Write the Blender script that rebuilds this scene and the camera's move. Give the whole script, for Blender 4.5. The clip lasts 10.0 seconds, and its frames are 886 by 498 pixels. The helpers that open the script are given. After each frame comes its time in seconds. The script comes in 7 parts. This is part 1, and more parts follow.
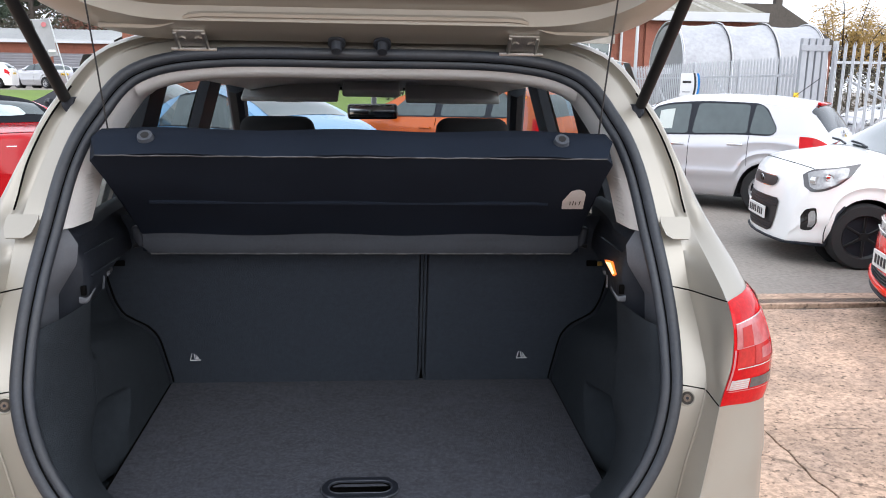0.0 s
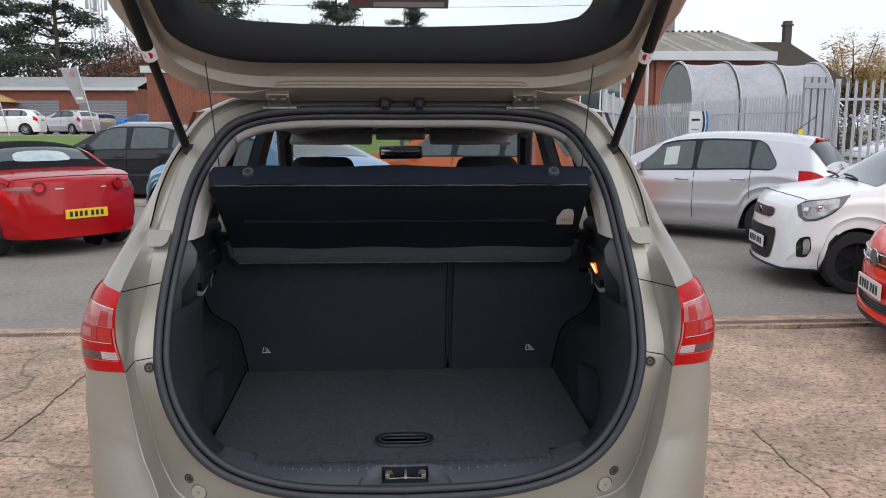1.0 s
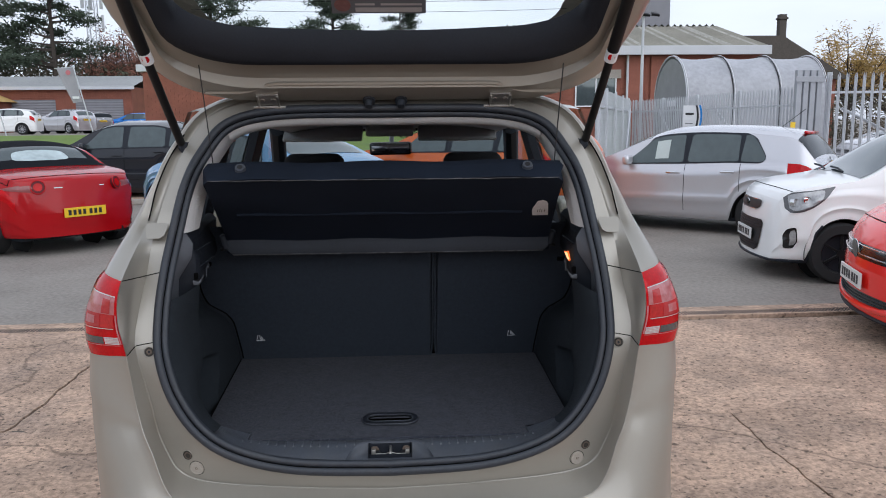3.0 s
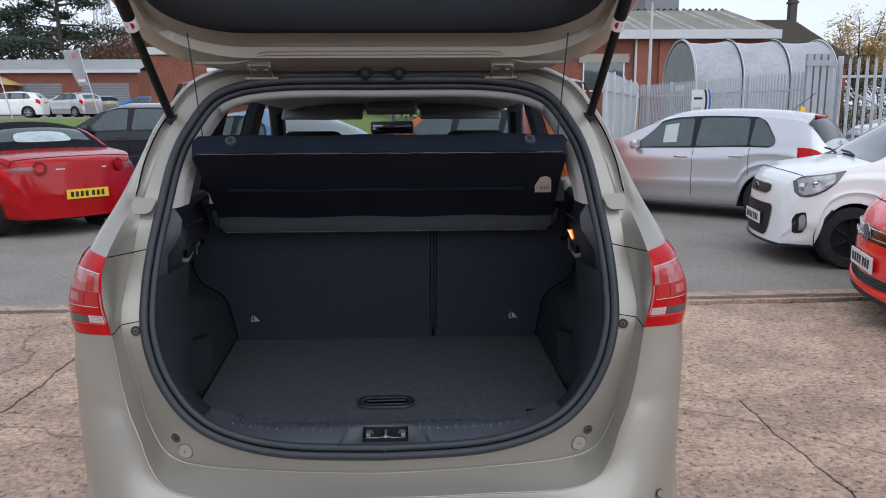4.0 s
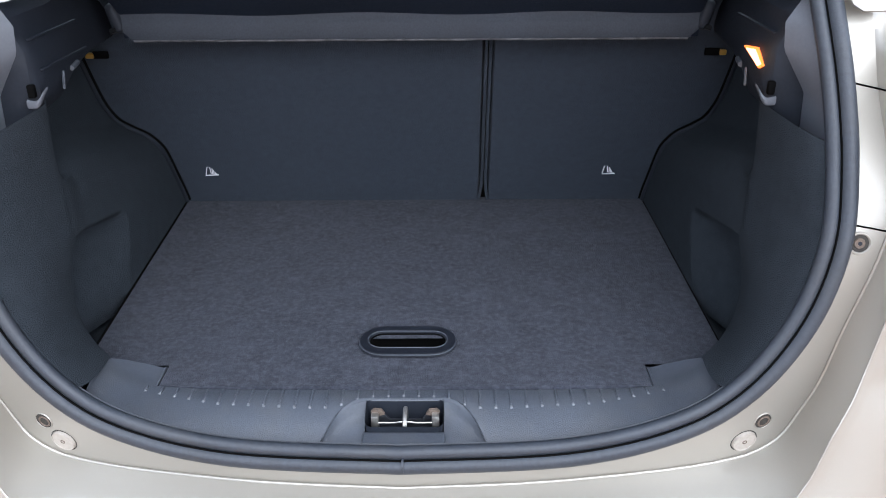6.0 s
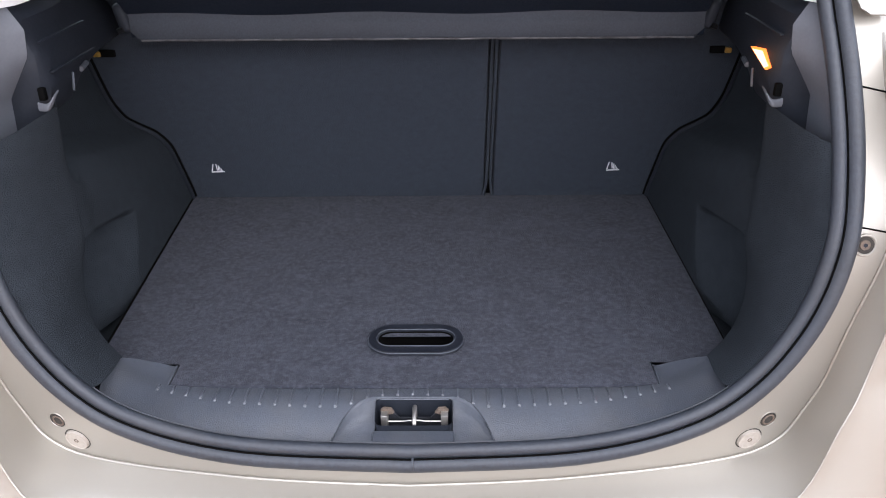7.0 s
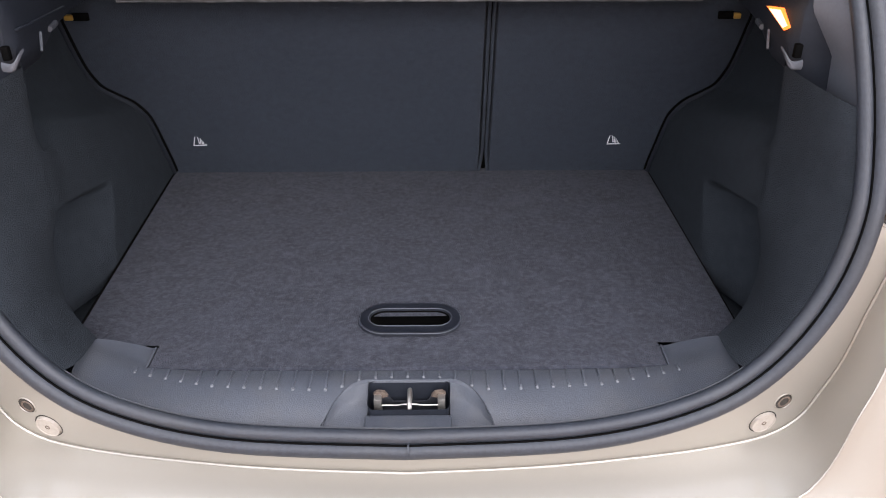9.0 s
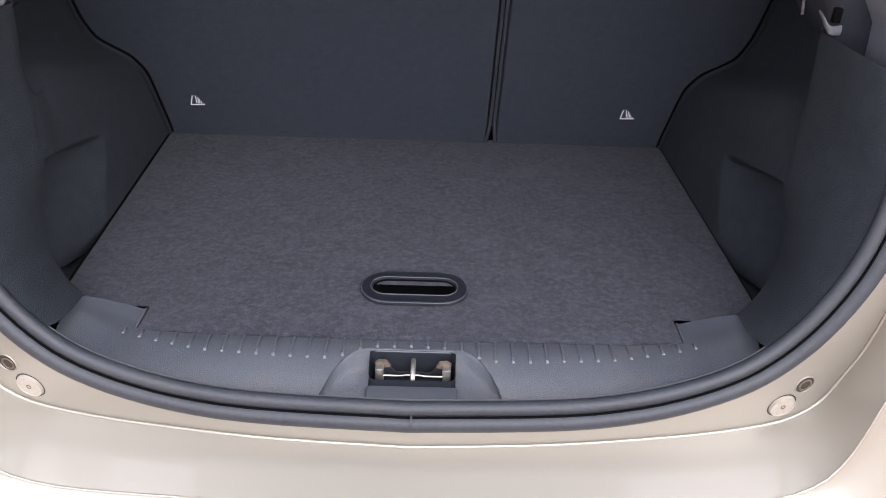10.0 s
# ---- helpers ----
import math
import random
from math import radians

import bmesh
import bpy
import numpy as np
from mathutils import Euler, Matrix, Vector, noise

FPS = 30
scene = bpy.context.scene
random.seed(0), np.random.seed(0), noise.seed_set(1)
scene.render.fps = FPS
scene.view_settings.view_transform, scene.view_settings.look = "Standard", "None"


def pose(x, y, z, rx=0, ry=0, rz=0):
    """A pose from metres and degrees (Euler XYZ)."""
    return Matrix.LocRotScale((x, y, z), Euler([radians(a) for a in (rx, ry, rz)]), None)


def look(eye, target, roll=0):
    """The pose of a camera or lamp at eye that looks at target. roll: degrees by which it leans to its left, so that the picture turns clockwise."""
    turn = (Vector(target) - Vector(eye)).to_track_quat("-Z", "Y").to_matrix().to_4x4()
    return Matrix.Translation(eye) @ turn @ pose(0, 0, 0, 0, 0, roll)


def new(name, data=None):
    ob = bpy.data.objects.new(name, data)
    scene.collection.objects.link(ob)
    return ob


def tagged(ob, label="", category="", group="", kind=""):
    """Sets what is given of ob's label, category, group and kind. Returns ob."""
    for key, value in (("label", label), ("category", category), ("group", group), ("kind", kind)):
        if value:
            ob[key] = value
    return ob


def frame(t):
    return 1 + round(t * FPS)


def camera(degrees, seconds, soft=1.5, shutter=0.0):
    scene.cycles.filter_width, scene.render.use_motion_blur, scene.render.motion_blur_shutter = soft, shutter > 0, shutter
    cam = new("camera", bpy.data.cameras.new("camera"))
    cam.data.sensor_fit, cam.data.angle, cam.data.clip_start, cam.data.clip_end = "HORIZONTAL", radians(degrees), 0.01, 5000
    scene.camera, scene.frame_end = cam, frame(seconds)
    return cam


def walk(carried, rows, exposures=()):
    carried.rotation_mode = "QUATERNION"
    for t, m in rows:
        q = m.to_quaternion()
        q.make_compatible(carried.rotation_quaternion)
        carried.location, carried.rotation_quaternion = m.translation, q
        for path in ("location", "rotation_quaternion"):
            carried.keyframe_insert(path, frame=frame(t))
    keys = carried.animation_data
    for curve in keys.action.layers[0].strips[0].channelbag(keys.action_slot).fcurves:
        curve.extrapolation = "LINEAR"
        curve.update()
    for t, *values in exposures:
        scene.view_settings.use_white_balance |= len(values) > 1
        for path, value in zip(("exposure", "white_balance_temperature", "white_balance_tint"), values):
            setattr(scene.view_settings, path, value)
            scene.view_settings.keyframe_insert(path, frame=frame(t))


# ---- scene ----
cam = camera(59.0, 10.0, soft=1.0)
PATH = [
    (0, (0.07, 0.515, 1.509), (0.195, 2.468, 1.101), 0.8),
    (0.5, (0.035, 0.222, 1.523), (0.141, 2.193, 1.201), 0.2),
    (1, (0.019, -0.007, 1.525), (0.103, 1.967, 1.215), -0.0),
    (1.5, (0.056, -0.122, 1.524), (0.133, 1.853, 1.217), -0.1),
    (2, (0.054, -0.147, 1.528), (0.135, 1.827, 1.219), -0.3),
    (2.5, (0.052, -0.145, 1.529), (0.141, 1.828, 1.215), -0.5),
    (4, (0.085, -0.065, 1.493), (0.157, 1.901, 1.137), -0.3),
    (4.5, (0.062, 0.21, 1.44), (0.108, 2.165, 1.02), -0.2),
    (5, (0.081, 0.567, 1.388), (0.112, 2.472, 0.782), 0.0),
    (5.5, (0.096, 0.837, 1.362), (0.106, 2.648, 0.513), 0.3),
    (6, (0.076, 0.918, 1.407), (0.051, 2.707, 0.514), -0.5),
    (7.5, (0.058, 0.918, 1.431), (0.039, 2.688, 0.499), -0.5),
    (8, (0.05, 0.92, 1.397), (0.04, 2.696, 0.478), -0.2),
    (8.5, (0.045, 0.949, 1.387), (0.047, 2.715, 0.45), -0.0),
    (9, (0.047, 0.975, 1.38), (0.057, 2.732, 0.425), -0.1),
    (9.5, (0.043, 1.005, 1.373), (0.067, 2.751, 0.397), 0.0),
    (10, (0.021, 1.01, 1.323), (0.056, 2.753, 0.342), 2.3),
]
EXPOSURES = [(0, 1.4, 6150, 10), (.5, 1.02, 6250, 10), (1, .60, 6250, 10), (2.5, .50, 6000, 10), (4, .51, 5850, 10), (4.5, .60, 5750, 10), (5, .97, 5600, 9),
             (5.5, 1.50, 5600, 9), (6, 2.05, 5700, 10), (7.5, 2.03, 6200, 17), (10, 2.10, 6350, 17)]
walk(cam, [(t, look(eye, target, roll)) for t, eye, target, roll in PATH], EXPOSURES)

# ---- light: overcast sky; a wide sun added behind, on the right, fills the boot ----
world = bpy.data.worlds.new("overcast")
scene.world = world
world.use_nodes = True
wn, wl = world.node_tree.nodes, world.node_tree.links
wn.clear()
sky = wn.new("ShaderNodeTexSky")
sky.sky_type, sky.sun_disc = "NISHITA", False
sky.sun_elevation, sky.sun_rotation = radians(30), radians(158)
w_map = wn.new("ShaderNodeTexCoord")
w_scale = wn.new("ShaderNodeMapping")
w_scale.inputs["Scale"].default_value = (1.0, 1.0, 3.2)
w_noise = wn.new("ShaderNodeTexNoise")
w_noise.inputs["Scale"].default_value, w_noise.inputs["Detail"].default_value = 1.6, 6
w_ramp = wn.new("ShaderNodeValToRGB")
w_ramp.color_ramp.elements[0].position, w_ramp.color_ramp.elements[1].position = 0.3, 0.7
w_ramp.color_ramp.elements[0].color = (6.6, 6.85, 7.45, 1)
w_ramp.color_ramp.elements[1].color = (9.85, 9.95, 10.3, 1)
w_mix = wn.new("ShaderNodeMixRGB")
w_mix.inputs["Fac"].default_value = 0.88
w_bg = wn.new("ShaderNodeBackground")
w_bg.inputs["Strength"].default_value = 0.080
w_out = wn.new("ShaderNodeOutputWorld")
wl.new(w_map.outputs["Generated"], w_scale.inputs["Vector"])
wl.new(w_scale.outputs["Vector"], w_noise.inputs["Vector"])
wl.new(w_noise.outputs["Fac"], w_ramp.inputs["Fac"])
wl.new(sky.outputs["Color"], w_mix.inputs["Color1"])
wl.new(w_ramp.outputs["Color"], w_mix.inputs["Color2"])
wl.new(w_mix.outputs["Color"], w_bg.inputs["Color"])
wl.new(w_bg.outputs["Background"], w_out.inputs["Surface"])

sun_data = bpy.data.lights.new("sun", "SUN")
sun_data.energy, sun_data.angle, sun_data.color = 1.0, radians(80), (1.0, 0.96, 0.91)
sun_lamp = new("sun", sun_data)
sun_lamp.matrix_world = look((3.2, -6, 5.2), (0, 2, 0))

# ---- materials ----
def pbr(name, color, rough=0.5, metal=0.0, var=0.12, scale=6.0, fine=90.0, bump=0.0, bump_scale=300.0, coat=0.0, spec=0.5,
        dirt=None, dirt_scale=3.0, dirt_amount=0.5, per_object=0.0, sheen=0.0):
    """A surface with variation at two scales, fine relief and, where given, stains of another colour."""
    m = bpy.data.materials.new(name)
    m.use_nodes = True
    n, l = m.node_tree.nodes, m.node_tree.links
    b = n["Principled BSDF"]
    b.inputs["Roughness"].default_value, b.inputs["Metallic"].default_value = rough, metal
    b.inputs["Coat Weight"].default_value, b.inputs["Specular IOR Level"].default_value = coat, spec
    b.inputs["Coat Roughness"].default_value = 0.04
    b.inputs["Sheen Weight"].default_value = sheen
    tc = n.new("ShaderNodeTexCoord")
    big = n.new("ShaderNodeTexNoise")
    big.inputs["Scale"].default_value, big.inputs["Detail"].default_value = scale, 5
    small = n.new("ShaderNodeTexNoise")
    small.inputs["Scale"].default_value, small.inputs["Detail"].default_value = fine, 3
    for t in (big, small):
        l.new(tc.outputs["Object"], t.inputs["Vector"])
    add = n.new("ShaderNodeMath")
    add.operation = "ADD"
    l.new(big.outputs["Fac"], add.inputs[0])
    l.new(small.outputs["Fac"], add.inputs[1])
    last = add.outputs[0]
    if per_object:
        info = n.new("ShaderNodeObjectInfo")
        mul = n.new("ShaderNodeMath")
        mul.operation = "MULTIPLY_ADD"
        mul.inputs[1].default_value = per_object
        l.new(info.outputs["Random"], mul.inputs[0])
        l.new(last, mul.inputs[2])
        last = mul.outputs[0]
    rng = n.new("ShaderNodeMapRange")
    rng.inputs["From Min"].default_value, rng.inputs["From Max"].default_value = 0.6, 1.4
    rng.inputs["To Min"].default_value, rng.inputs["To Max"].default_value = 1 - var, 1 + var
    l.new(last, rng.inputs["Value"])
    tint = n.new("ShaderNodeMixRGB")
    tint.blend_type = "MULTIPLY"
    tint.inputs["Fac"].default_value = 1
    tint.inputs["Color1"].default_value = (*color, 1)
    l.new(rng.outputs["Result"], tint.inputs["Color2"])
    out = tint.outputs["Color"]
    if dirt:
        stain = n.new("ShaderNodeTexNoise")
        stain.inputs["Scale"].default_value, stain.inputs["Detail"].default_value, stain.inputs["Roughness"].default_value = dirt_scale, 9, 0.68
        l.new(tc.outputs["Object"], stain.inputs["Vector"])
        ramp = n.new("ShaderNodeMapRange")
        ramp.inputs["From Min"].default_value, ramp.inputs["From Max"].default_value = 0.45, 0.66
        ramp.inputs["To Max"].default_value = dirt_amount
        l.new(stain.outputs["Fac"], ramp.inputs["Value"])
        mix = n.new("ShaderNodeMixRGB")
        mix.inputs["Color2"].default_value = (*dirt, 1)
        l.new(ramp.outputs["Result"], mix.inputs["Fac"])
        l.new(out, mix.inputs["Color1"])
        out = mix.outputs["Color"]
    l.new(out, b.inputs["Base Color"])
    r = n.new("ShaderNodeMapRange")
    r.inputs["To Min"].default_value, r.inputs["To Max"].default_value = max(0.02, rough * 0.85), min(1, rough * 1.15)
    l.new(big.outputs["Fac"], r.inputs["Value"])
    l.new(r.outputs["Result"], b.inputs["Roughness"])
    if bump:
        grain = n.new("ShaderNodeTexNoise")
        grain.inputs["Scale"].default_value, grain.inputs["Detail"].default_value = bump_scale, 4
        l.new(tc.outputs["Object"], grain.inputs["Vector"])
        bp = n.new("ShaderNodeBump")
        bp.inputs["Strength"].default_value, bp.inputs["Distance"].default_value = bump, 0.003
        l.new(grain.outputs["Fac"], bp.inputs["Height"])
        l.new(bp.outputs["Normal"], b.inputs["Normal"])
    return m


def glassy(name, color, rough=0.02, see=0.85):
    """Thin window glass: mostly clear, with a mirror-like gloss at grazing angles."""
    m = bpy.data.materials.new(name)
    m.use_nodes = True
    n, l = m.node_tree.nodes, m.node_tree.links
    n.clear()
    clear, gloss = n.new("ShaderNodeBsdfTransparent"), n.new("ShaderNodeBsdfGlossy")
    clear.inputs["Color"].default_value = (*color, 1)
    gloss.inputs["Roughness"].default_value = rough
    face = n.new("ShaderNodeLayerWeight")
    steep = n.new("ShaderNodeMath")
    steep.operation = "POWER"
    steep.inputs[1].default_value = 5.0
    fres = n.new("ShaderNodeMath")
    fres.operation = "MULTIPLY_ADD"
    fres.inputs[1].default_value, fres.inputs[2].default_value = 0.92, 0.05
    l.new(face.outputs["Facing"], steep.inputs[0])
    l.new(steep.outputs[0], fres.inputs[0])
    mix, out = n.new("ShaderNodeMixShader"), n.new("ShaderNodeOutputMaterial")
    l.new(fres.outputs[0], mix.inputs["Fac"])
    l.new(clear.outputs["BSDF"], mix.inputs[1])
    l.new(gloss.outputs["BSDF"], mix.inputs[2])
    l.new(mix.outputs["Shader"], out.inputs["Surface"])
    return m


def glow(name, color, strength):
    m = bpy.data.materials.new(name)
    m.use_nodes = True
    b = m.node_tree.nodes["Principled BSDF"]
    b.inputs["Base Color"].default_value = (*color, 1)
    b.inputs["Emission Color"].default_value = (*color, 1)
    b.inputs["Emission Strength"].default_value = strength
    return m


M_PAINT = pbr("champagne_metallic_paint", (0.354, 0.332, 0.288), rough=0.45, metal=0.50, var=0.04, scale=2, fine=900, coat=0.6)
M_RUBBER = pbr("black_rubber", (0.0265, 0.0315, 0.0410), rough=0.5, var=0.25, scale=12, fine=160, bump=0.15, dirt=(0.05, 0.05, 0.05), dirt_scale=9, dirt_amount=0.3)
M_CARPET = pbr("black_boot_carpet", (0.0335, 0.0372, 0.0490), rough=0.95, var=0.4, scale=22, fine=300, bump=1.0, bump_scale=420, spec=0.15,
               dirt=(0.078, 0.080, 0.099), dirt_scale=105, dirt_amount=0.65, sheen=0.06)
M_FELT = pbr("black_trim_felt", (0.0345, 0.0430, 0.0575), rough=0.95, var=0.22, scale=90, fine=520, bump=0.9, bump_scale=600, spec=0.15, sheen=0.05)
M_LINING = pbr("black_lining_felt", (0.0262, 0.0318, 0.0385), rough=0.95, var=0.3, scale=40, fine=520, bump=0.9, bump_scale=600, spec=0.15)
M_PLASTIC = pbr("black_grained_plastic", (0.0135, 0.0165, 0.0235), spec=.3, rough=0.6, var=0.2, scale=8, fine=200, bump=0.25, bump_scale=900)
M_SILL = pbr("grey_grained_sill_plastic", (0.064, 0.072, 0.088), rough=0.45, var=0.18, scale=9, fine=260, bump=0.35, bump_scale=700,
             dirt=(0.085, 0.085, 0.085), dirt_scale=14, dirt_amount=0.35)
M_GREYTRIM = pbr("mid_grey_trim", (0.105, 0.112, 0.128), rough=0.6, var=0.1, scale=6, fine=240, bump=0.2, bump_scale=800)
M_BEIGETRIM = pbr("pale_grey_pillar_trim", (0.62, 0.61, 0.60), rough=0.75, var=0.06, scale=5, fine=300, bump=0.2, bump_scale=900)
M_HEADLINE = pbr("grey_headliner_cloth", (0.72, 0.73, 0.76), rough=0.95, var=0.1, scale=5, fine=400, bump=0.4, bump_scale=900)
M_VISOR = pbr("dark_grey_visor_cloth", (0.44, 0.44, 0.45), rough=0.9, var=0.1, scale=6, fine=400, bump=0.3, bump_scale=900)
M_SEATCLOTH = pbr("black_seat_cloth", (0.012, 0.012, 0.014), rough=0.95, var=0.25, scale=8, fine=350, bump=0.5, bump_scale=700)
M_SHELF = pbr("dark_shelf_felt", (0.0135, 0.0188, 0.0310), rough=0.9, var=0.3, scale=7, fine=400, bump=0.6, bump_scale=900, spec=0.12)
M_STEEL = pbr("bare_steel", (0.45, 0.43, 0.40), rough=0.4, metal=0.9, var=0.2, scale=40, fine=300)
M_CHROME = pbr("chrome", (0.75, 0.75, 0.76), rough=0.12, metal=1.0, var=0.05)
M_WHITE = pbr("white_label_print", (0.72, 0.72, 0.74), rough=0.6, var=0.06, scale=40)
M_CLADGREY = pbr("grey_sticker_print", (0.34, 0.33, 0.33), rough=0.6, var=0.08)
M_MARK = pbr("dull_red_sticker_mark", (0.16, 0.075, 0.07), rough=0.6, var=0.3, scale=60)
M_STRUT = pbr("satin_black_strut", (0.008, 0.008, 0.009), rough=0.45, var=0.2, scale=20, spec=0.25)
M_BLACKGLOSS = pbr("gloss_black", (0.01, 0.01, 0.011), rough=0.15, var=0.1, coat=0.4)
# Near-black put where gaps, slots and grooves lie in shade; heater wires share it.
M_GAP = pbr("shut_line_shadow_gap", (0.003, 0.003, 0.003), spec=.05, rough=0.9, var=0.1)
M_GLASS = glassy("clear_glass", (0.92, 0.95, 0.94))
M_TINT = glassy("lightly_tinted_glass", (0.80, 0.86, 0.85))
M_DARKGLASS = pbr("dark_car_window", (0.075, 0.095, 0.098), rough=0.05, metal=0.4, var=0.15, scale=2.5, fine=9, coat=0.5)
M_TAILRED = pbr("red_tail_light_plastic", (0.46, 0.003, 0.006), rough=0.05, var=0.3, scale=16, fine=160, spec=0.25, coat=0.0)
M_TAILPINK = pbr("clear_over_red_lens", (0.40, 0.030, 0.032), rough=0.08, var=0.22, scale=18, fine=140, spec=0.6, dirt=(0.50, 0.012, 0.014), dirt_scale=14, dirt_amount=0.7)
M_TAILPALE = pbr("silvery_lens_over_red", (0.42, 0.125, 0.13), rough=0.1, var=0.18, scale=22, fine=120, spec=0.6, dirt=(0.52, 0.25, 0.26), dirt_scale=18, dirt_amount=0.7)
M_TAILDEEP = pbr("deep_red_reflector", (0.42, 0.012, 0.012), rough=0.12, var=0.25, scale=30, fine=160, coat=0.3)
M_TAILDARK = pbr("smoked_lens", (0.07, 0.065, 0.068), rough=0.08, var=0.2, scale=20, fine=150, coat=0.5)
M_TAILCLEAR = pbr("clear_lens_over_silver", (0.62, 0.60, 0.60), rough=0.15, metal=0.3, var=0.3, scale=25, fine=150, coat=1.0)
M_TYRE = pbr("tyre_rubber", (0.013, 0.013, 0.014), rough=0.8, var=0.2, scale=10, bump=0.2, bump_scale=120)
M_RIM = pbr("silver_alloy", (0.5, 0.5, 0.52), rough=0.3, metal=0.8, var=0.08)
M_RIMBLACK = pbr("black_alloy", (0.015, 0.015, 0.016), rough=0.3, metal=0.3, var=0.1)
M_YPLATE = pbr("yellow_plate", (0.80, 0.52, 0.02), rough=0.4, var=0.05)
M_WPLATE = pbr("white_plate", (0.75, 0.75, 0.73), rough=0.4, var=0.05)
M_INK = pbr("black_ink", (0.015, 0.015, 0.016), rough=0.5, var=0.1)
M_LAMP = glow("boot_lamp_lens", (1.0, 0.17, 0.025), 0.62)
M_LAMPCORE = glow("boot_lamp_core", (1.0, 0.50, 0.22), 1.0)
M_HEADLAMP = pbr("headlamp_lens", (0.33, 0.335, 0.34), rough=0.12, metal=0.3, var=0.3, scale=14, fine=60, coat=1.0)
def concrete(name):
    """Weathered slabs: broad damp stains, mottling, pits and hairline cracks."""
    m = pbr(name, (0.455, 0.318, 0.230), rough=0.92, var=0.26, scale=7.0, fine=90, bump=1.0, bump_scale=90, dirt=(0.27, 0.205, 0.165), dirt_scale=2.2, dirt_amount=0.6, per_object=0.3)
    n, l = m.node_tree.nodes, m.node_tree.links
    b = n["Principled BSDF"]
    src = b.inputs["Base Color"].links[0].from_socket
    tc = next(x for x in n if x.bl_idname == "ShaderNodeTexCoord")
    spots = n.new("ShaderNodeTexNoise")
    spots.inputs["Scale"].default_value, spots.inputs["Detail"].default_value, spots.inputs["Roughness"].default_value = 34, 12, 0.68
    warp = n.new("ShaderNodeTexNoise")
    warp.inputs["Scale"].default_value, warp.inputs["Detail"].default_value = 1.1, 6
    crack = n.new("ShaderNodeTexVoronoi")
    crack.feature = "DISTANCE_TO_EDGE"
    crack.inputs["Scale"].default_value = 0.42
    for t in (spots, warp):
        l.new(tc.outputs["Object"], t.inputs["Vector"])
    add = n.new("ShaderNodeMixRGB")
    add.blend_type = "ADD"
    add.inputs["Fac"].default_value = 0.8
    l.new(tc.outputs["Object"], add.inputs["Color1"])
    l.new(warp.outputs["Color"], add.inputs["Color2"])
    l.new(add.outputs["Color"], crack.inputs["Vector"])
    line = n.new("ShaderNodeMapRange")
    line.inputs["From Min"].default_value, line.inputs["From Max"].default_value = 0.0, 0.006
    line.inputs["To Min"].default_value, line.inputs["To Max"].default_value = 0.5, 1.0
    l.new(crack.outputs["Distance"], line.inputs["Value"])
    pale = n.new("ShaderNodeMapRange")
    pale.inputs["From Min"].default_value, pale.inputs["From Max"].default_value = 0.43, 0.56
    pale.inputs["To Min"].default_value, pale.inputs["To Max"].default_value = 0.76, 1.15
    l.new(spots.outputs["Fac"], pale.inputs["Value"])
    both = n.new("ShaderNodeMath")
    both.operation = "MULTIPLY"
    l.new(line.outputs["Result"], both.inputs[0])
    l.new(pale.outputs["Result"], both.inputs[1])
    worn = n.new("ShaderNodeTexNoise")
    worn.inputs["Scale"].default_value, worn.inputs["Detail"].default_value, worn.inputs["Roughness"].default_value = 1.5, 12, 0.62
    worn.inputs["Distortion"].default_value = 0.5
    l.new(tc.outputs["Object"], worn.inputs["Vector"])
    patch = n.new("ShaderNodeMapRange")
    patch.inputs["From Min"].default_value, patch.inputs["From Max"].default_value = 0.50, 0.525
    patch.inputs["To Min"].default_value, patch.inputs["To Max"].default_value = 0.88, 1.05
    l.new(worn.outputs["Fac"], patch.inputs["Value"])
    trio = n.new("ShaderNodeMath")
    trio.operation = "MULTIPLY"
    l.new(both.outputs[0], trio.inputs[0])
    l.new(patch.outputs["Result"], trio.inputs[1])
    pits = n.new("ShaderNodeTexNoise")
    pits.inputs["Scale"].default_value, pits.inputs["Detail"].default_value, pits.inputs["Roughness"].default_value = 30, 8, 0.62
    l.new(tc.outputs["Object"], pits.inputs["Vector"])
    hole = n.new("ShaderNodeMapRange")
    hole.inputs["From Min"].default_value, hole.inputs["From Max"].default_value = 0.575, 0.625
    hole.inputs["To Min"].default_value, hole.inputs["To Max"].default_value = 1.0, 0.36
    l.new(pits.outputs["Fac"], hole.inputs["Value"])
    four = n.new("ShaderNodeMath")
    four.operation = "MULTIPLY"
    l.new(trio.outputs[0], four.inputs[0])
    l.new(hole.outputs["Result"], four.inputs[1])
    mul = n.new("ShaderNodeMixRGB")
    mul.blend_type = "MULTIPLY"
    mul.inputs["Fac"].default_value = 1
    l.new(src, mul.inputs["Color1"])
    l.new(four.outputs[0], mul.inputs["Color2"])
    l.new(mul.outputs["Color"], b.inputs["Base Color"])
    return m


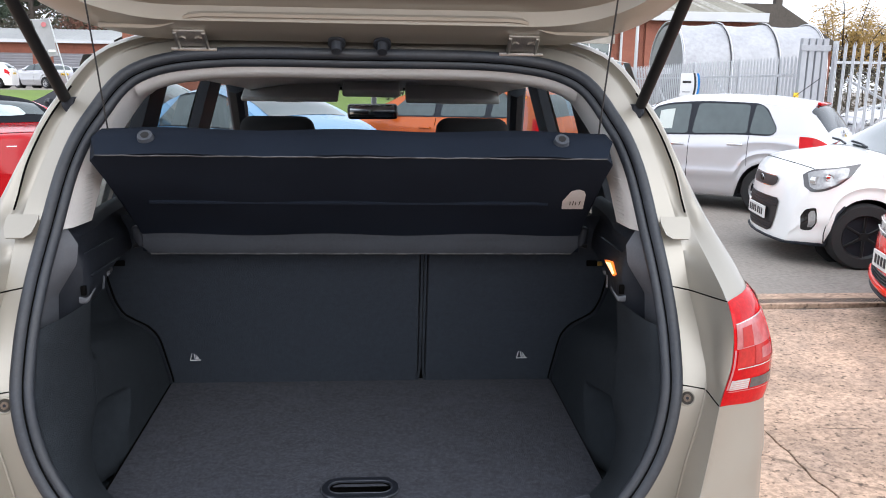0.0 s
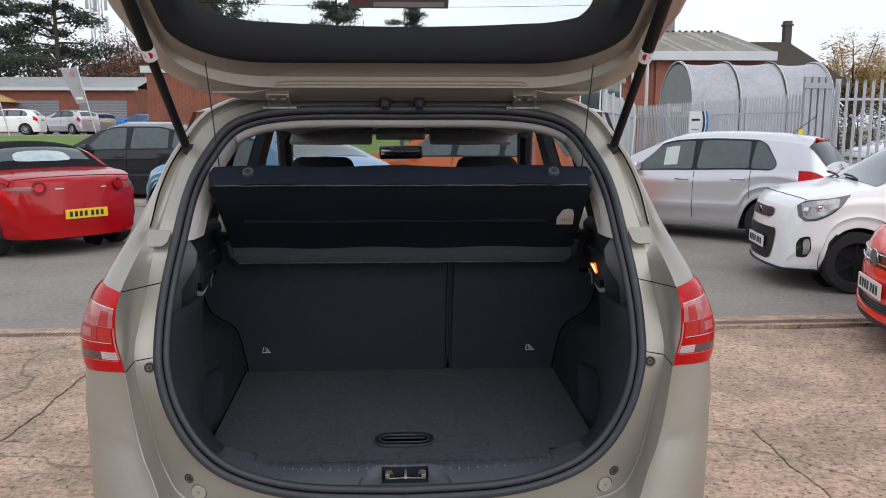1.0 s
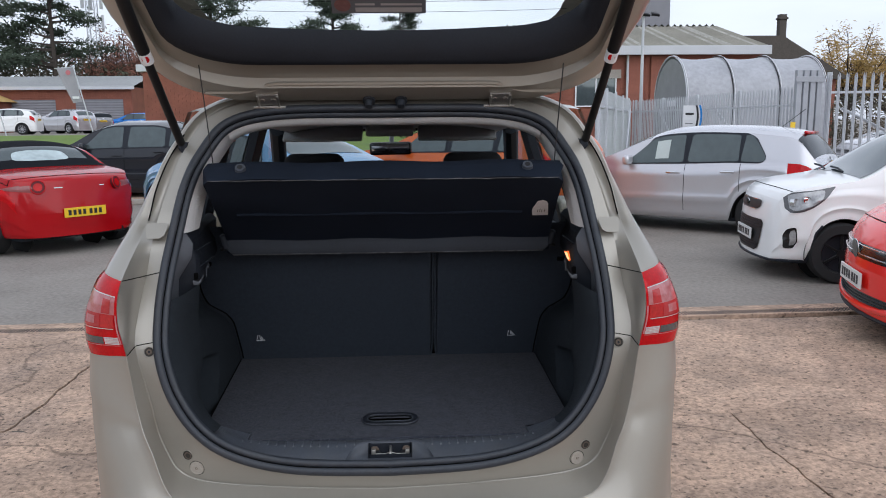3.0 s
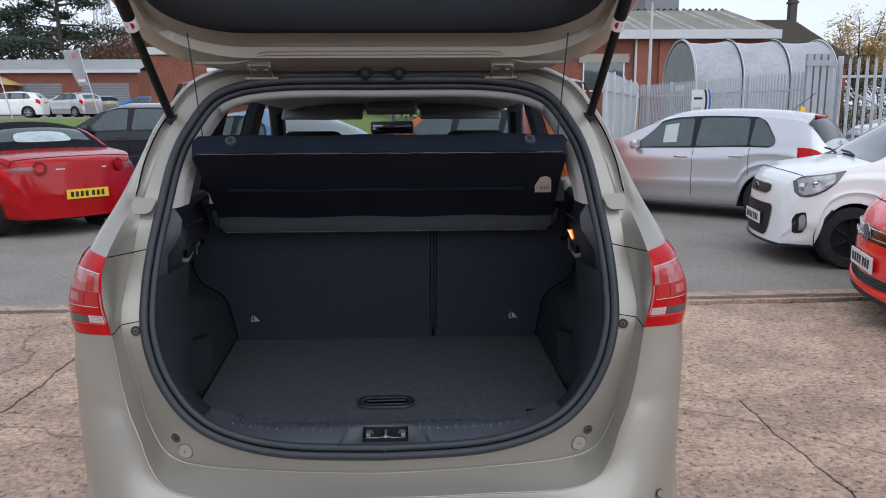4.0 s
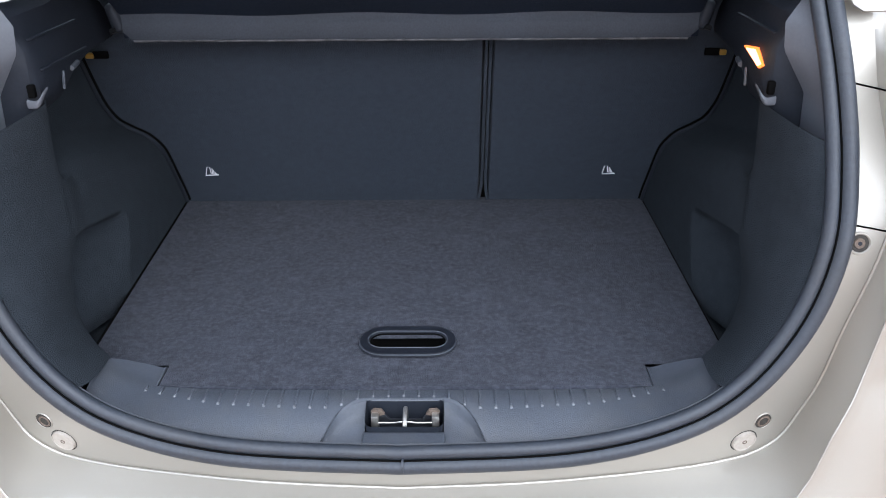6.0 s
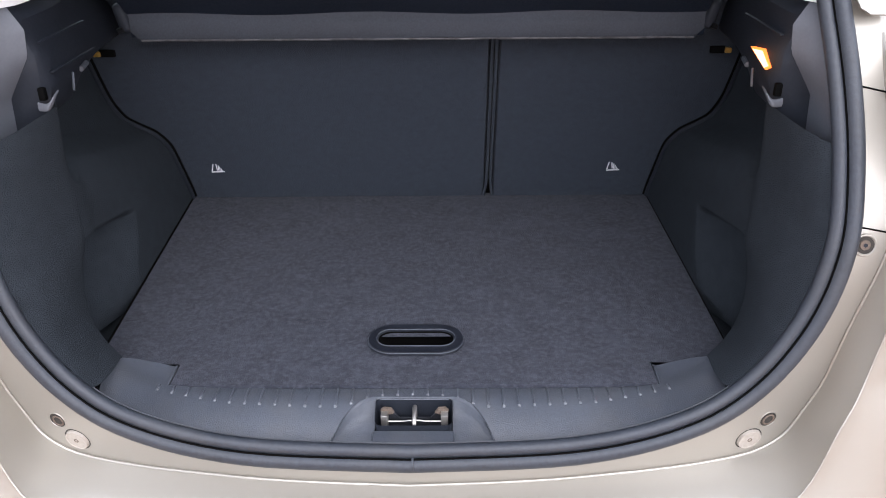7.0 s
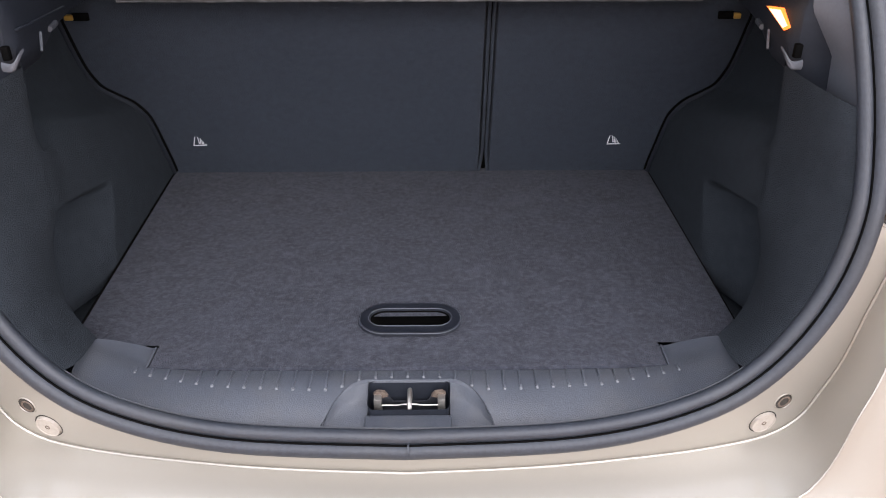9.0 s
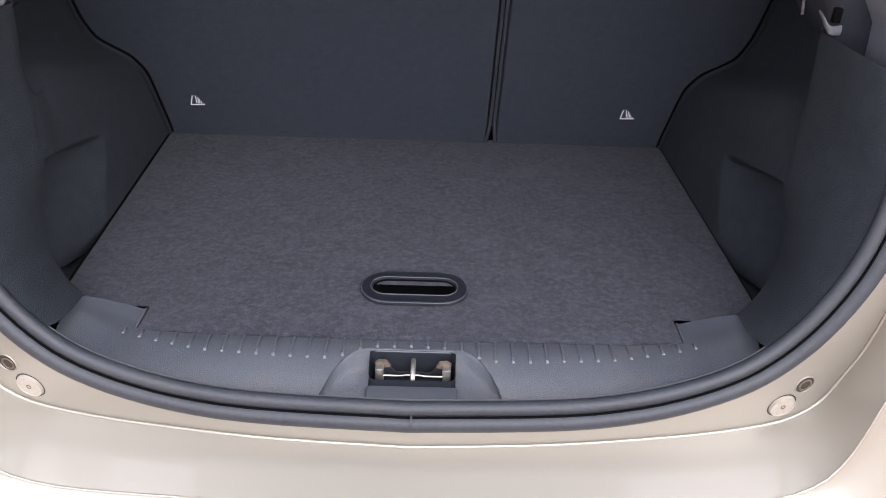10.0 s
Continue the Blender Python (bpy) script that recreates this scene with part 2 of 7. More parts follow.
M_CONCRETE = concrete("worn_concrete")
M_SOIL = pbr("dirt_in_joints", (0.115, 0.092, 0.074), rough=0.95, var=0.4, scale=3, fine=40, bump=0.5, bump_scale=60)
M_ASPHALT = pbr("grey_asphalt", (0.240, 0.217, 0.192), rough=0.9, var=0.4, scale=0.8, fine=26, bump=0.6, bump_scale=130,
                dirt=(0.27, 0.245, 0.215), dirt_scale=3, dirt_amount=0.5)
M_GRASS = pbr("mown_grass", (0.13, 0.20, 0.03), rough=0.95, var=0.35, scale=0.4, fine=20, bump=0.8, bump_scale=30)
M_KERB = pbr("concrete_kerb", (0.33, 0.30, 0.265), rough=0.9, var=0.2, scale=3, fine=80, bump=0.4, bump_scale=80)
M_GALV = pbr("galvanised_steel", (0.52, 0.53, 0.56), rough=0.55, metal=0.2, var=0.15, scale=3, fine=60)
M_BRICK = pbr("red_brick", (0.25, 0.092, 0.062), rough=0.9, var=0.3, scale=1.2, fine=30, bump=0.4, bump_scale=30)
M_ROOFGREY = pbr("weathered_corrugated_roof", (0.27, 0.255, 0.21), rough=0.85, var=0.25, scale=0.5, fine=8, dirt=(0.20, 0.19, 0.15), dirt_scale=0.6, dirt_amount=0.6)
# Paler copy for random faces, standing in for the ribs' light and shade.
M_ROOFPALE = pbr("pale_roof_streak", (0.40, 0.385, 0.34), rough=0.85, var=0.3, scale=0.9, fine=10, dirt=(0.22, 0.21, 0.17), dirt_scale=1.2, dirt_amount=0.6)
M_ROOFDARK = pbr("dark_tile_roof", (0.075, 0.065, 0.055), rough=0.9, var=0.3, scale=1, fine=15)
M_SHUTTER = pbr("grey_shutter", (0.20, 0.20, 0.22), rough=0.6, var=0.1, scale=2)
M_CLAD = pbr("pale_grey_cladding", (0.52, 0.53, 0.55), rough=0.6, var=0.08, scale=1)
M_POLY = pbr("white_polythene_sheet", (0.37, 0.375, 0.40), rough=0.35, spec=.4, var=0.2, scale=1.2, fine=8, bump=1.0, bump_scale=4)
# Rib ends are paler than the sill plate.
M_RIBDOT = pbr("pale_rib_tip", (0.15, 0.158, 0.172), rough=0.5, var=0.3, scale=60, fine=300)
M_GRIP = pbr("satin_black_plastic", (0.013, 0.015, 0.021), rough=0.34, var=0.2, scale=30, fine=300, bump=0.15, bump_scale=900)
M_RUST = pbr("rusty_steel", (0.15, 0.115, 0.09), rough=0.7, metal=0.3, var=0.4, scale=120, fine=400)
M_CAP = pbr("cream_rubber", (0.40, 0.362, 0.312), rough=0.7, var=0.15, scale=30, fine=200)
M_BARK = pbr("bark", (0.05, 0.04, 0.033), rough=0.95, var=0.3, scale=5, fine=40, bump=0.6, bump_scale=20)
M_PINE = pbr("pine_needles", (0.045, 0.062, 0.04), rough=0.9, var=0.5, scale=0.8, fine=9)
M_AUTUMN = pbr("autumn_leaves", (0.30, 0.19, 0.055), rough=0.9, var=0.5, scale=1.2, fine=10)
M_HEDGE = pbr("dark_hedge_leaves", (0.06, 0.062, 0.04), rough=0.9, var=0.6, scale=0.25, fine=5, dirt=(0.16, 0.10, 0.07), dirt_scale=0.15, dirt_amount=0.7)


def car_paint(name, color, metal=0.0, coat=0.55, spec=0.3):
    return pbr(name, color, rough=0.24, metal=metal, var=0.04, scale=2, fine=600, coat=coat, spec=spec)


# ---- shaping helpers ----
ORIGIN = {}


def thing(name, at=(0, 0, 0), turn=0.0, label="", category="", group="", kind="", shift=None):
    """An Empty at the thing's base. shift: where its parts' own coordinates have their origin."""
    e = new(name)
    e.empty_display_size = 0.1
    e.matrix_basis = pose(*at, 0, 0, turn)
    ORIGIN[e.name] = Vector(shift) if shift else Vector()
    return tagged(e, label, category, group, kind)


def part(name, bm, material, parent=None, label="", smooth=True):
    me = bpy.data.meshes.new(name)
    if parent is not None and parent.name in ORIGIN:
        if ORIGIN[parent.name].length:
            bmesh.ops.translate(bm, verts=bm.verts, vec=-ORIGIN[parent.name])
    bm.normal_update()
    bm.to_mesh(me)
    bm.free()
    for mt in (material if isinstance(material, (list, tuple)) else [material]):
        me.materials.append(mt)
    if smooth:
        me.polygons.foreach_set("use_smooth", [True] * len(me.polygons))
        me.set_sharp_from_angle(angle=radians(38 if smooth is True else smooth))
    ob = new(name, me)
    if parent is not None:
        ob.parent = parent
        ORIGIN[ob.name] = ORIGIN.get(parent.name, Vector())
    if label:
        tagged(ob, label)
    return ob


def solid(name, bm, material, label, category, group="", kind="", smooth=True):
    return tagged(part(name, bm, material, None, "", smooth), label, category, group, kind)


def B():
    return bmesh.new()


def box(bm, a, b, bevel=0.0, seg=2):
    """A box between two corners, with rounded edges."""
    a, b = Vector(a), Vector(b)
    m = Matrix.LocRotScale((a + b) / 2, None, b - a)
    made = bmesh.ops.create_cube(bm, size=1, matrix=m)["verts"]
    if bevel:
        es = list({e for v in made for e in v.link_edges})
        bmesh.ops.bevel(bm, geom=es, offset=bevel, segments=seg, affect="EDGES", profile=0.5)
    return bm


def obox(bm, m, size, bevel=0.0, seg=2):
    """A box of that size at the pose m."""
    made = bmesh.ops.create_cube(bm, size=1, matrix=m @ Matrix.Diagonal((*size, 1)))["verts"]
    if bevel:
        es = list({e for v in made for e in v.link_edges})
        bmesh.ops.bevel(bm, geom=es, offset=bevel, segments=seg, affect="EDGES", profile=0.5)
    return bm


def grid(bm, rows, close_u=False, close_v=False, flip=False, mat=0):
    """Faces between rows of points, all of one length."""
    vs = [[bm.verts.new(p) for p in r] for r in rows]
    nu, nv = len(vs), len(vs[0])
    for i in range(nu if close_u else nu - 1):
        for j in range(nv if close_v else nv - 1):
            q = [vs[i][j], vs[(i + 1) % nu][j], vs[(i + 1) % nu][(j + 1) % nv], vs[i][(j + 1) % nv]]
            if flip:
                q.reverse()
            try:
                bm.faces.new(q).material_index = mat
            except ValueError:
                pass
    return vs


def tube(bm, path, r, sides=8, closed=False, cap=True):
    """A round bar along a path; r a number or one for each point."""
    path = [Vector(p) for p in path]
    n = len(path)
    rows, s = [], None
    for i, p in enumerate(path):
        a = path[(i - 1) % n] if closed or i else p
        c = path[(i + 1) % n] if closed or i < n - 1 else p
        t = (c - a).normalized()
        s = t.orthogonal() if s is None else s - t * s.dot(t)
        s.normalize()
        u = s.cross(t)
        rr = r[i] if isinstance(r, (list, tuple)) else r
        rows.append([p + rr * (math.cos(k * math.tau / sides) * s + math.sin(k * math.tau / sides) * u) for k in range(sides)])
    vs = grid(bm, rows, close_u=closed, close_v=True)
    if cap and not closed:
        bm.faces.new(vs[0][::-1])
        bm.faces.new(vs[-1])
    return bm


def disc(bm, m, r, depth, seg=24, r2=None):
    """A short cylinder along the local z of m."""
    bmesh.ops.create_cone(bm, cap_ends=True, segments=seg, radius1=r, radius2=r if r2 is None else r2, depth=depth, matrix=m)
    return bm


def spline(pts, n):
    """A Catmull-Rom line through pts with n steps for each stretch."""
    pts = [Vector(p) for p in pts]
    out = []
    for i in range(len(pts) - 1):
        p0, p1, p2, p3 = pts[max(i - 1, 0)], pts[i], pts[i + 1], pts[min(i + 2, len(pts) - 1)]
        for k in range(n):
            t = k / n
            out.append(0.5 * (2 * p1 + (p2 - p0) * t + (2 * p0 - 5 * p1 + 4 * p2 - p3) * t * t + (3 * p1 - p0 - 3 * p2 + p3) * t ** 3))
    return out + [pts[-1]]


def mirrored(half):
    """A line from centre to centre, closed over the mirrored side."""
    return half + [Vector((-p.x, p.y, p.z)) for p in half[-2:0:-1]]


def ease(a, b, x):
    t = min(1.0, max(0.0, (x - a) / (b - a)))
    return t * t * (3 - 2 * t)


def lerp_at(keys, x):
    return float(np.interp(x, [k[0] for k in keys], [k[1] for k in keys]))


def glide_at(keys, x):
    """A smooth line through keys that does not overshoot them."""
    xs, zs = [k[0] for k in keys], [k[1] for k in keys]
    if x <= xs[0]:
        return zs[0]
    if x >= xs[-1]:
        return zs[-1]
    i = max(k for k in range(len(xs) - 1) if xs[k] <= x)
    d = [(zs[k + 1] - zs[k]) / (xs[k + 1] - xs[k]) for k in range(len(xs) - 1)]

    def slope(k):
        if k == 0 or k == len(xs) - 1:
            return d[0] if k == 0 else d[-1]
        a, b = d[k - 1], d[k]
        return 0.0 if a * b <= 0 else 2 * a * b / (a + b)
    h = xs[i + 1] - xs[i]
    t = (x - xs[i]) / h
    return (2 * t ** 3 - 3 * t * t + 1) * zs[i] + (t ** 3 - 2 * t * t + t) * h * slope(i) + (3 * t * t - 2 * t ** 3) * zs[i + 1] + (t ** 3 - t * t) * h * slope(i + 1)


def prism(bm, outline, axis, a, b):
    """An outline of two coordinates drawn out along an axis ('x', 'y' or 'z') from a to b."""
    def at(p, w):
        return {"x": (w, p[0], p[1]), "y": (p[0], w, p[1]), "z": (p[0], p[1], w)}[axis]
    lo, hi = [bm.verts.new(at(p, a)) for p in outline], [bm.verts.new(at(p, b)) for p in outline]
    n = len(outline)
    fs = [bm.faces.new(lo), bm.faces.new(hi[::-1])]
    for i in range(n):
        fs.append(bm.faces.new((lo[i], hi[i], hi[(i + 1) % n], lo[(i + 1) % n])))
    bmesh.ops.recalc_face_normals(bm, faces=fs)
    return bm


def rounded(w, h, r, seg=6):
    """The outline of a rounded rectangle about 0, 0."""
    out = []
    for cx, cy, a0 in ((w / 2 - r, h / 2 - r, 0), (-w / 2 + r, h / 2 - r, 90), (-w / 2 + r, -h / 2 + r, 180), (w / 2 - r, -h / 2 + r, 270)):
        for k in range(seg + 1):
            a = radians(a0 + 90 * k / seg)
            out.append((cx + r * math.cos(a), cy + r * math.sin(a)))
    return out

# ---- the champagne car with its boot open ----
car = thing("hatchback_car", (0, 3.85, 0), 0, "champagne metallic compact car with its tailgate raised and boot empty", "car", shift=(0, 3.85, 0))
STEP = 6
# Half outlines round the boot opening, from the middle of the sill to the middle of the roof edge.
SEAL = [(0, 1.778, .628), (.24, 1.785, .636), (.40, 1.80, .670), (.50, 1.818, .73), (.568, 1.835, .83), (.60, 1.857, .94), (.605, 1.895, 1.04),
        (.598, 1.94, 1.14), (.585, 1.995, 1.24), (.565, 2.06, 1.36), (.53, 2.115, 1.45), (.455, 2.16, 1.54), (.30, 2.18, 1.575), (0, 2.185, 1.578)]
FLANGE = [(0, 1.788, .583), (.25, 1.80, .588), (.515, 1.838, .602), (.592, 1.85, .69), (.620, 1.851, .815), (.650, 1.858, .962), (.648, 1.895, 1.045),
          (.639, 1.945, 1.130), (.625, 1.99, 1.24), (.603, 2.07, 1.36), (.568, 2.13, 1.46), (.49, 2.185, 1.56), (.31, 2.21, 1.60), (0, 2.215, 1.605)]
EDGE = [(0, 1.70, .562), (.25, 1.708, .563), (.515, 1.737, .572), (.598, 1.768, .712), (.633, 1.795, .805), (.655, 1.804, .950), (.670, 1.802, 1.045),
        (.664, 1.832, 1.138), (.660, 2.03, 1.25), (.64, 2.085, 1.36), (.60, 2.15, 1.465), (.51, 2.20, 1.575), (.31, 2.235, 1.62), (0, 2.24, 1.625)]
CORNER = [(0, 1.655, .50), (.30, 1.66, .50), (.615, 1.705, .49), (.732, 1.785, .615), (.775, 1.85, .77), (.787, 1.905, .942), (.790, 1.925, 1.04),
          (.745, 1.945, 1.150), (.70, 2.05, 1.26), (.655, 2.11, 1.37), (.615, 2.17, 1.47), (.52, 2.24, 1.585), (.31, 2.30, 1.635), (0, 2.32, 1.64)]
FLANK = [(0, 1.655, .27), (.32, 1.66, .27), (.765, 1.80, .28), (.828, 2.00, .41), (.818, 2.20, .64), (.818, 2.30, .94), (.812, 2.30, 1.04),
         (.775, 2.30, 1.14), (.715, 2.30, 1.27), (.675, 2.32, 1.38), (.625, 2.34, 1.48), (.52, 2.40, 1.585), (.31, 2.5, 1.64), (0, 2.5, 1.645)]
RINGS = [spline(r, STEP) for r in (SEAL, FLANGE, EDGE, CORNER, FLANK)]
NS = len(RINGS[0])


def ring_at(s, w):
    """A point of the tail: s along the outline (0 sill, 13 roof), w across the rings, from 0 at the seal to 4 on the flank."""
    i = min(NS - 1, max(0, s * STEP))
    i0 = int(i)
    i1 = min(NS - 1, i0 + 1)
    cols = [r[i0].lerp(r[i1], i - i0) for r in RINGS]
    k = min(int(w), 3)
    t = w - k
    if k < 2:
        return cols[k].lerp(cols[k + 1], t)
    p0, p1, p2, p3 = cols[max(2, k - 1)], cols[k], cols[k + 1], cols[min(4, k + 2)]
    return 0.5 * (2 * p1 + (p2 - p0) * t + (2 * p0 - 5 * p1 + 4 * p2 - p3) * t * t + (3 * p1 - p0 - 3 * p2 + p3) * t ** 3)


def side(p, k):
    return Vector((p.x * k, p.y, p.z))


def tail_band(bm, ws, s0=0.0, s1=13.0, lift=0.0):
    steps = max(2, round((s1 - s0) * STEP))
    for k in (1, -1):
        rows = [[side(ring_at(s0 + (s1 - s0) * i / steps, w), k) for i in range(steps + 1)] for w in ws]
        grid(bm, rows, flip=k > 0)
    bmesh.ops.remove_doubles(bm, verts=bm.verts, dist=0.0006)
    bmesh.ops.recalc_face_normals(bm, faces=bm.faces)
    return bm


part("aperture_flange", tail_band(B(), [0, .5, 1]), M_PAINT, car)
bm = B()
for k in (1, -1):
    rows = []
    for w in (1, 1.05, 1.2, 1.35, 1.5, 1.65, 1.8, 1.95, 2):
        r = []
        for i in range(13 * STEP + 1):
            s = i / STEP
            dip = .030 * math.sin(math.pi * (w - 1)) ** .6 * ease(7.9, 8.3, s) * (1 - ease(11.3, 12, s)) if 1 < w < 2 else 0.0
            swell = .007 * math.sin(math.pi * ((w - 1) ** 1.4)) * ease(5.1, 5.5, s) * (1 - ease(6.5, 6.95, s))
            r.append(side(ring_at(s, w) + Vector((-.3 * dip - swell, dip - swell, 0)), k))
        rows.append(r)
    grid(bm, rows)
bmesh.ops.remove_doubles(bm, verts=bm.verts, dist=.0006)
bmesh.ops.recalc_face_normals(bm, faces=bm.faces)
part("rain_channel", bm, M_PAINT, car)
for k in (1, -1):
    bm = B()
    grid(bm, [[(k * x, 1.962 + .9 * (z - 1.228) - .05 * (x - .585), z) for x in np.linspace(xa, xb, 6)] for xa, xb, z in ((.603, .634, 1.226), (.592, .639, 1.233), (.588, .642, 1.246), (.586, .643, 1.256), (.588, .641, 1.2635))])
    bmesh.ops.recalc_face_normals(bm, faces=bm.faces)
    bmesh.ops.solidify(bm, geom=bm.faces[:], thickness=.003)
    part("gutter_end_tab", bm, M_PAINT, car)
def bumper_out(s, w):
    """The bumper is tucked in under a crease that runs from the tail light's foot forward and down."""
    crease = 3.62 + .80 * (w - 2) ** .8
    return -.0045 * ease(crease + .01, crease - .16, s) * ease(1.2, 3.2, s) * ease(2.0, 2.22, w) * (1 - ease(3.1, 3.7, w))


bm = B()
body_ws = [2, 2.05, 2.12, 2.25, 2.4, 2.6, 2.8, 3, 3.2, 3.5, 4]
fine_s = [i / 6 for i in range(13)] + [2 + i / 18 for i in range(1, 55)] + [5 + i / 6 for i in range(1, 49)]
for k in (1, -1):
    rows = []
    for w in body_ws:
        r = []
        for t in fine_s:
            q = ring_at(t, w)
            out = Vector((.5 + .25 * (w - 2), -.85 + .45 * (w - 2), 0)).normalized()
            r.append(side(q + out * bumper_out(t, w), k))
        rows.append(r)
    grid(bm, rows, flip=k > 0)
bmesh.ops.remove_doubles(bm, verts=bm.verts, dist=.0006)
bmesh.ops.recalc_face_normals(bm, faces=bm.faces)
part("rear_body", bm, M_PAINT, car)
# thin painted bead added along the flange edge to catch a highlight
for k in (1, -1):
    bm = B()
    tube(bm, [side(ring_at(s / 8, 1), k) + Vector((0, -.002, 0)) for s in range(0, 42)], 0.0022, 6)
    part("flange_highlight_bead", bm, M_PAINT, car)
# shut lines between rear wing, lamp panel and bumper
for s0 in (5.0, 7.0):
    for k in (1, -1):
        bm = B()
        tube(bm, [side(ring_at(s0 + (.28 * max(0, 1 - w) if s0 < 6 else 0), w), k) + Vector((0, -.0006, 0)) for w in np.linspace(0.06, 2.02, 16)], 0.0013, 6)
        part("shut_line", bm, M_GAP, car)
for k in (1, -1):
    bm = B()
    tube(bm, [side(ring_at(s, 1.93), k) + Vector((0, .001, 0)) for s in np.linspace(8.15, 10.3, 20)], 0.0020, 6)
    part("roof_gutter_gap", bm, M_GAP, car)
    # Second bead, added to catch the highlight of the bumper's sharp edge.
    bm = B()
    tube(bm, [side(ring_at(s, 2.0), k) + Vector((k * .001, -.001, 0)) for s in np.linspace(0, 5.0, 40)], 0.0018, 6)
    part("bumper_edge_highlight_bead", bm, M_PAINT, car)

# rubber seal with two ridges round the opening
def inset(pts, d):
    out = []
    for i, p in enumerate(pts):
        a, b = pts[max(0, i - 1)], pts[min(len(pts) - 1, i + 1)]
        t = b - a
        nrm = Vector((-t.z, 0, t.x)).normalized()
        if i in (0, len(pts) - 1):
            nrm.x = 0
            nrm.normalize()
        out.append(p + nrm * d)
    return out


seal_line = RINGS[0]
bm = B()
tube(bm, mirrored([p + Vector((0, -.006, 0)) for p in inset(seal_line, 0.0085)]), 0.0115, 12, closed=True)
tube(bm, mirrored([p + Vector((0, .002, 0)) for p in inset(seal_line, 0.0262)]), 0.0100, 12, closed=True)
grid(bm, [mirrored([p + Vector((0, dy, 0)) for p in inset(seal_line, d)]) for d, dy in ((-.003, 0.004), (.02, 0.002), (.033, 0.012))], close_v=True)
bmesh.ops.recalc_face_normals(bm, faces=bm.faces)
seal = part("boot_seal", bm, M_RUBBER, car, "black rubber boot seal with dusty scuffs")
bm = B()
tube(bm, mirrored([p + Vector((0, -.0078, 0)) for p in inset(seal_line, 0.0190)]), 0.0019, 6, closed=True)
part("seal_groove", bm, M_GAP, seal)
bm = B()
tube(bm, [(0.003, 1.772, .639), (.006, 1.772, .639)], .0132, 10)
part("seal_joint", bm, M_RUBBER, seal)
INNER = inset(seal_line, 0.0345)

# bolts, holes and caps on the flange
def flange_pose(x, z, k):
    """A pose on the flange at that height and half width, its z out of the metal."""
    best = min(((s, w) for s in np.arange(1.0, 6.5, .04) for w in np.arange(0, 1.01, .05)), key=lambda q: (ring_at(*q).x - x) ** 2 + (ring_at(*q).z - z) ** 2)
    s, w = best
    n = (ring_at(s + .1, w) - ring_at(s - .1, w)).cross(ring_at(s, min(1, w + .1)) - ring_at(s, max(0, w - .1))).normalized()
    if n.y > 0:
        n = -n
    n = Vector((n.x * k, n.y, n.z))
    p = Vector((x * k, ring_at(s, w).y, z))
    return Matrix.Translation(p) @ n.to_track_quat("Z", "Y").to_matrix().to_4x4()


def at_out(m, d):
    return m @ Matrix.Translation((0, 0, d))


def disc_at(bm, p, r, depth, seg=20, tilt=0.0, r2=None):
    return disc(bm, Matrix.Translation(p) @ Euler((radians(90 + tilt), 0, 0)).to_matrix().to_4x4(), r, depth, seg, r2)


def cupped(m, ro, ri, deep, lip):
    """A short pressed collar: low rounded lip outside, wall inside."""
    bm = B()
    grid(bm, [[m @ Vector((r * math.cos(a), r * math.sin(a), h)) for a in np.linspace(0, math.tau, 33)[:-1]] for r, h in ((ro + .001, 0), (ro, lip), ((ro + ri) / 2, lip + .0002), (ri, lip * .6), (ri * .97, -deep))], close_v=True)
    bmesh.ops.recalc_face_normals(bm, faces=bm.faces)
    return bm


def ring_disc(m, r, h):
    """The floor of a recess, lying just over the metal round it."""
    return disc(B(), at_out(m, h), r * .95, .0006, 28)


M_CATCH = pbr("dull_dark_steel", (.030, .032, .038), rough=.5, metal=.3, var=.3, scale=60, fine=300)
# Dark colour stands in for shade; these recesses are not cut into the metal.
M_HOLE = pbr("cavity_shade", (.034, .030, .025), rough=.8, var=.5, scale=60, fine=240)
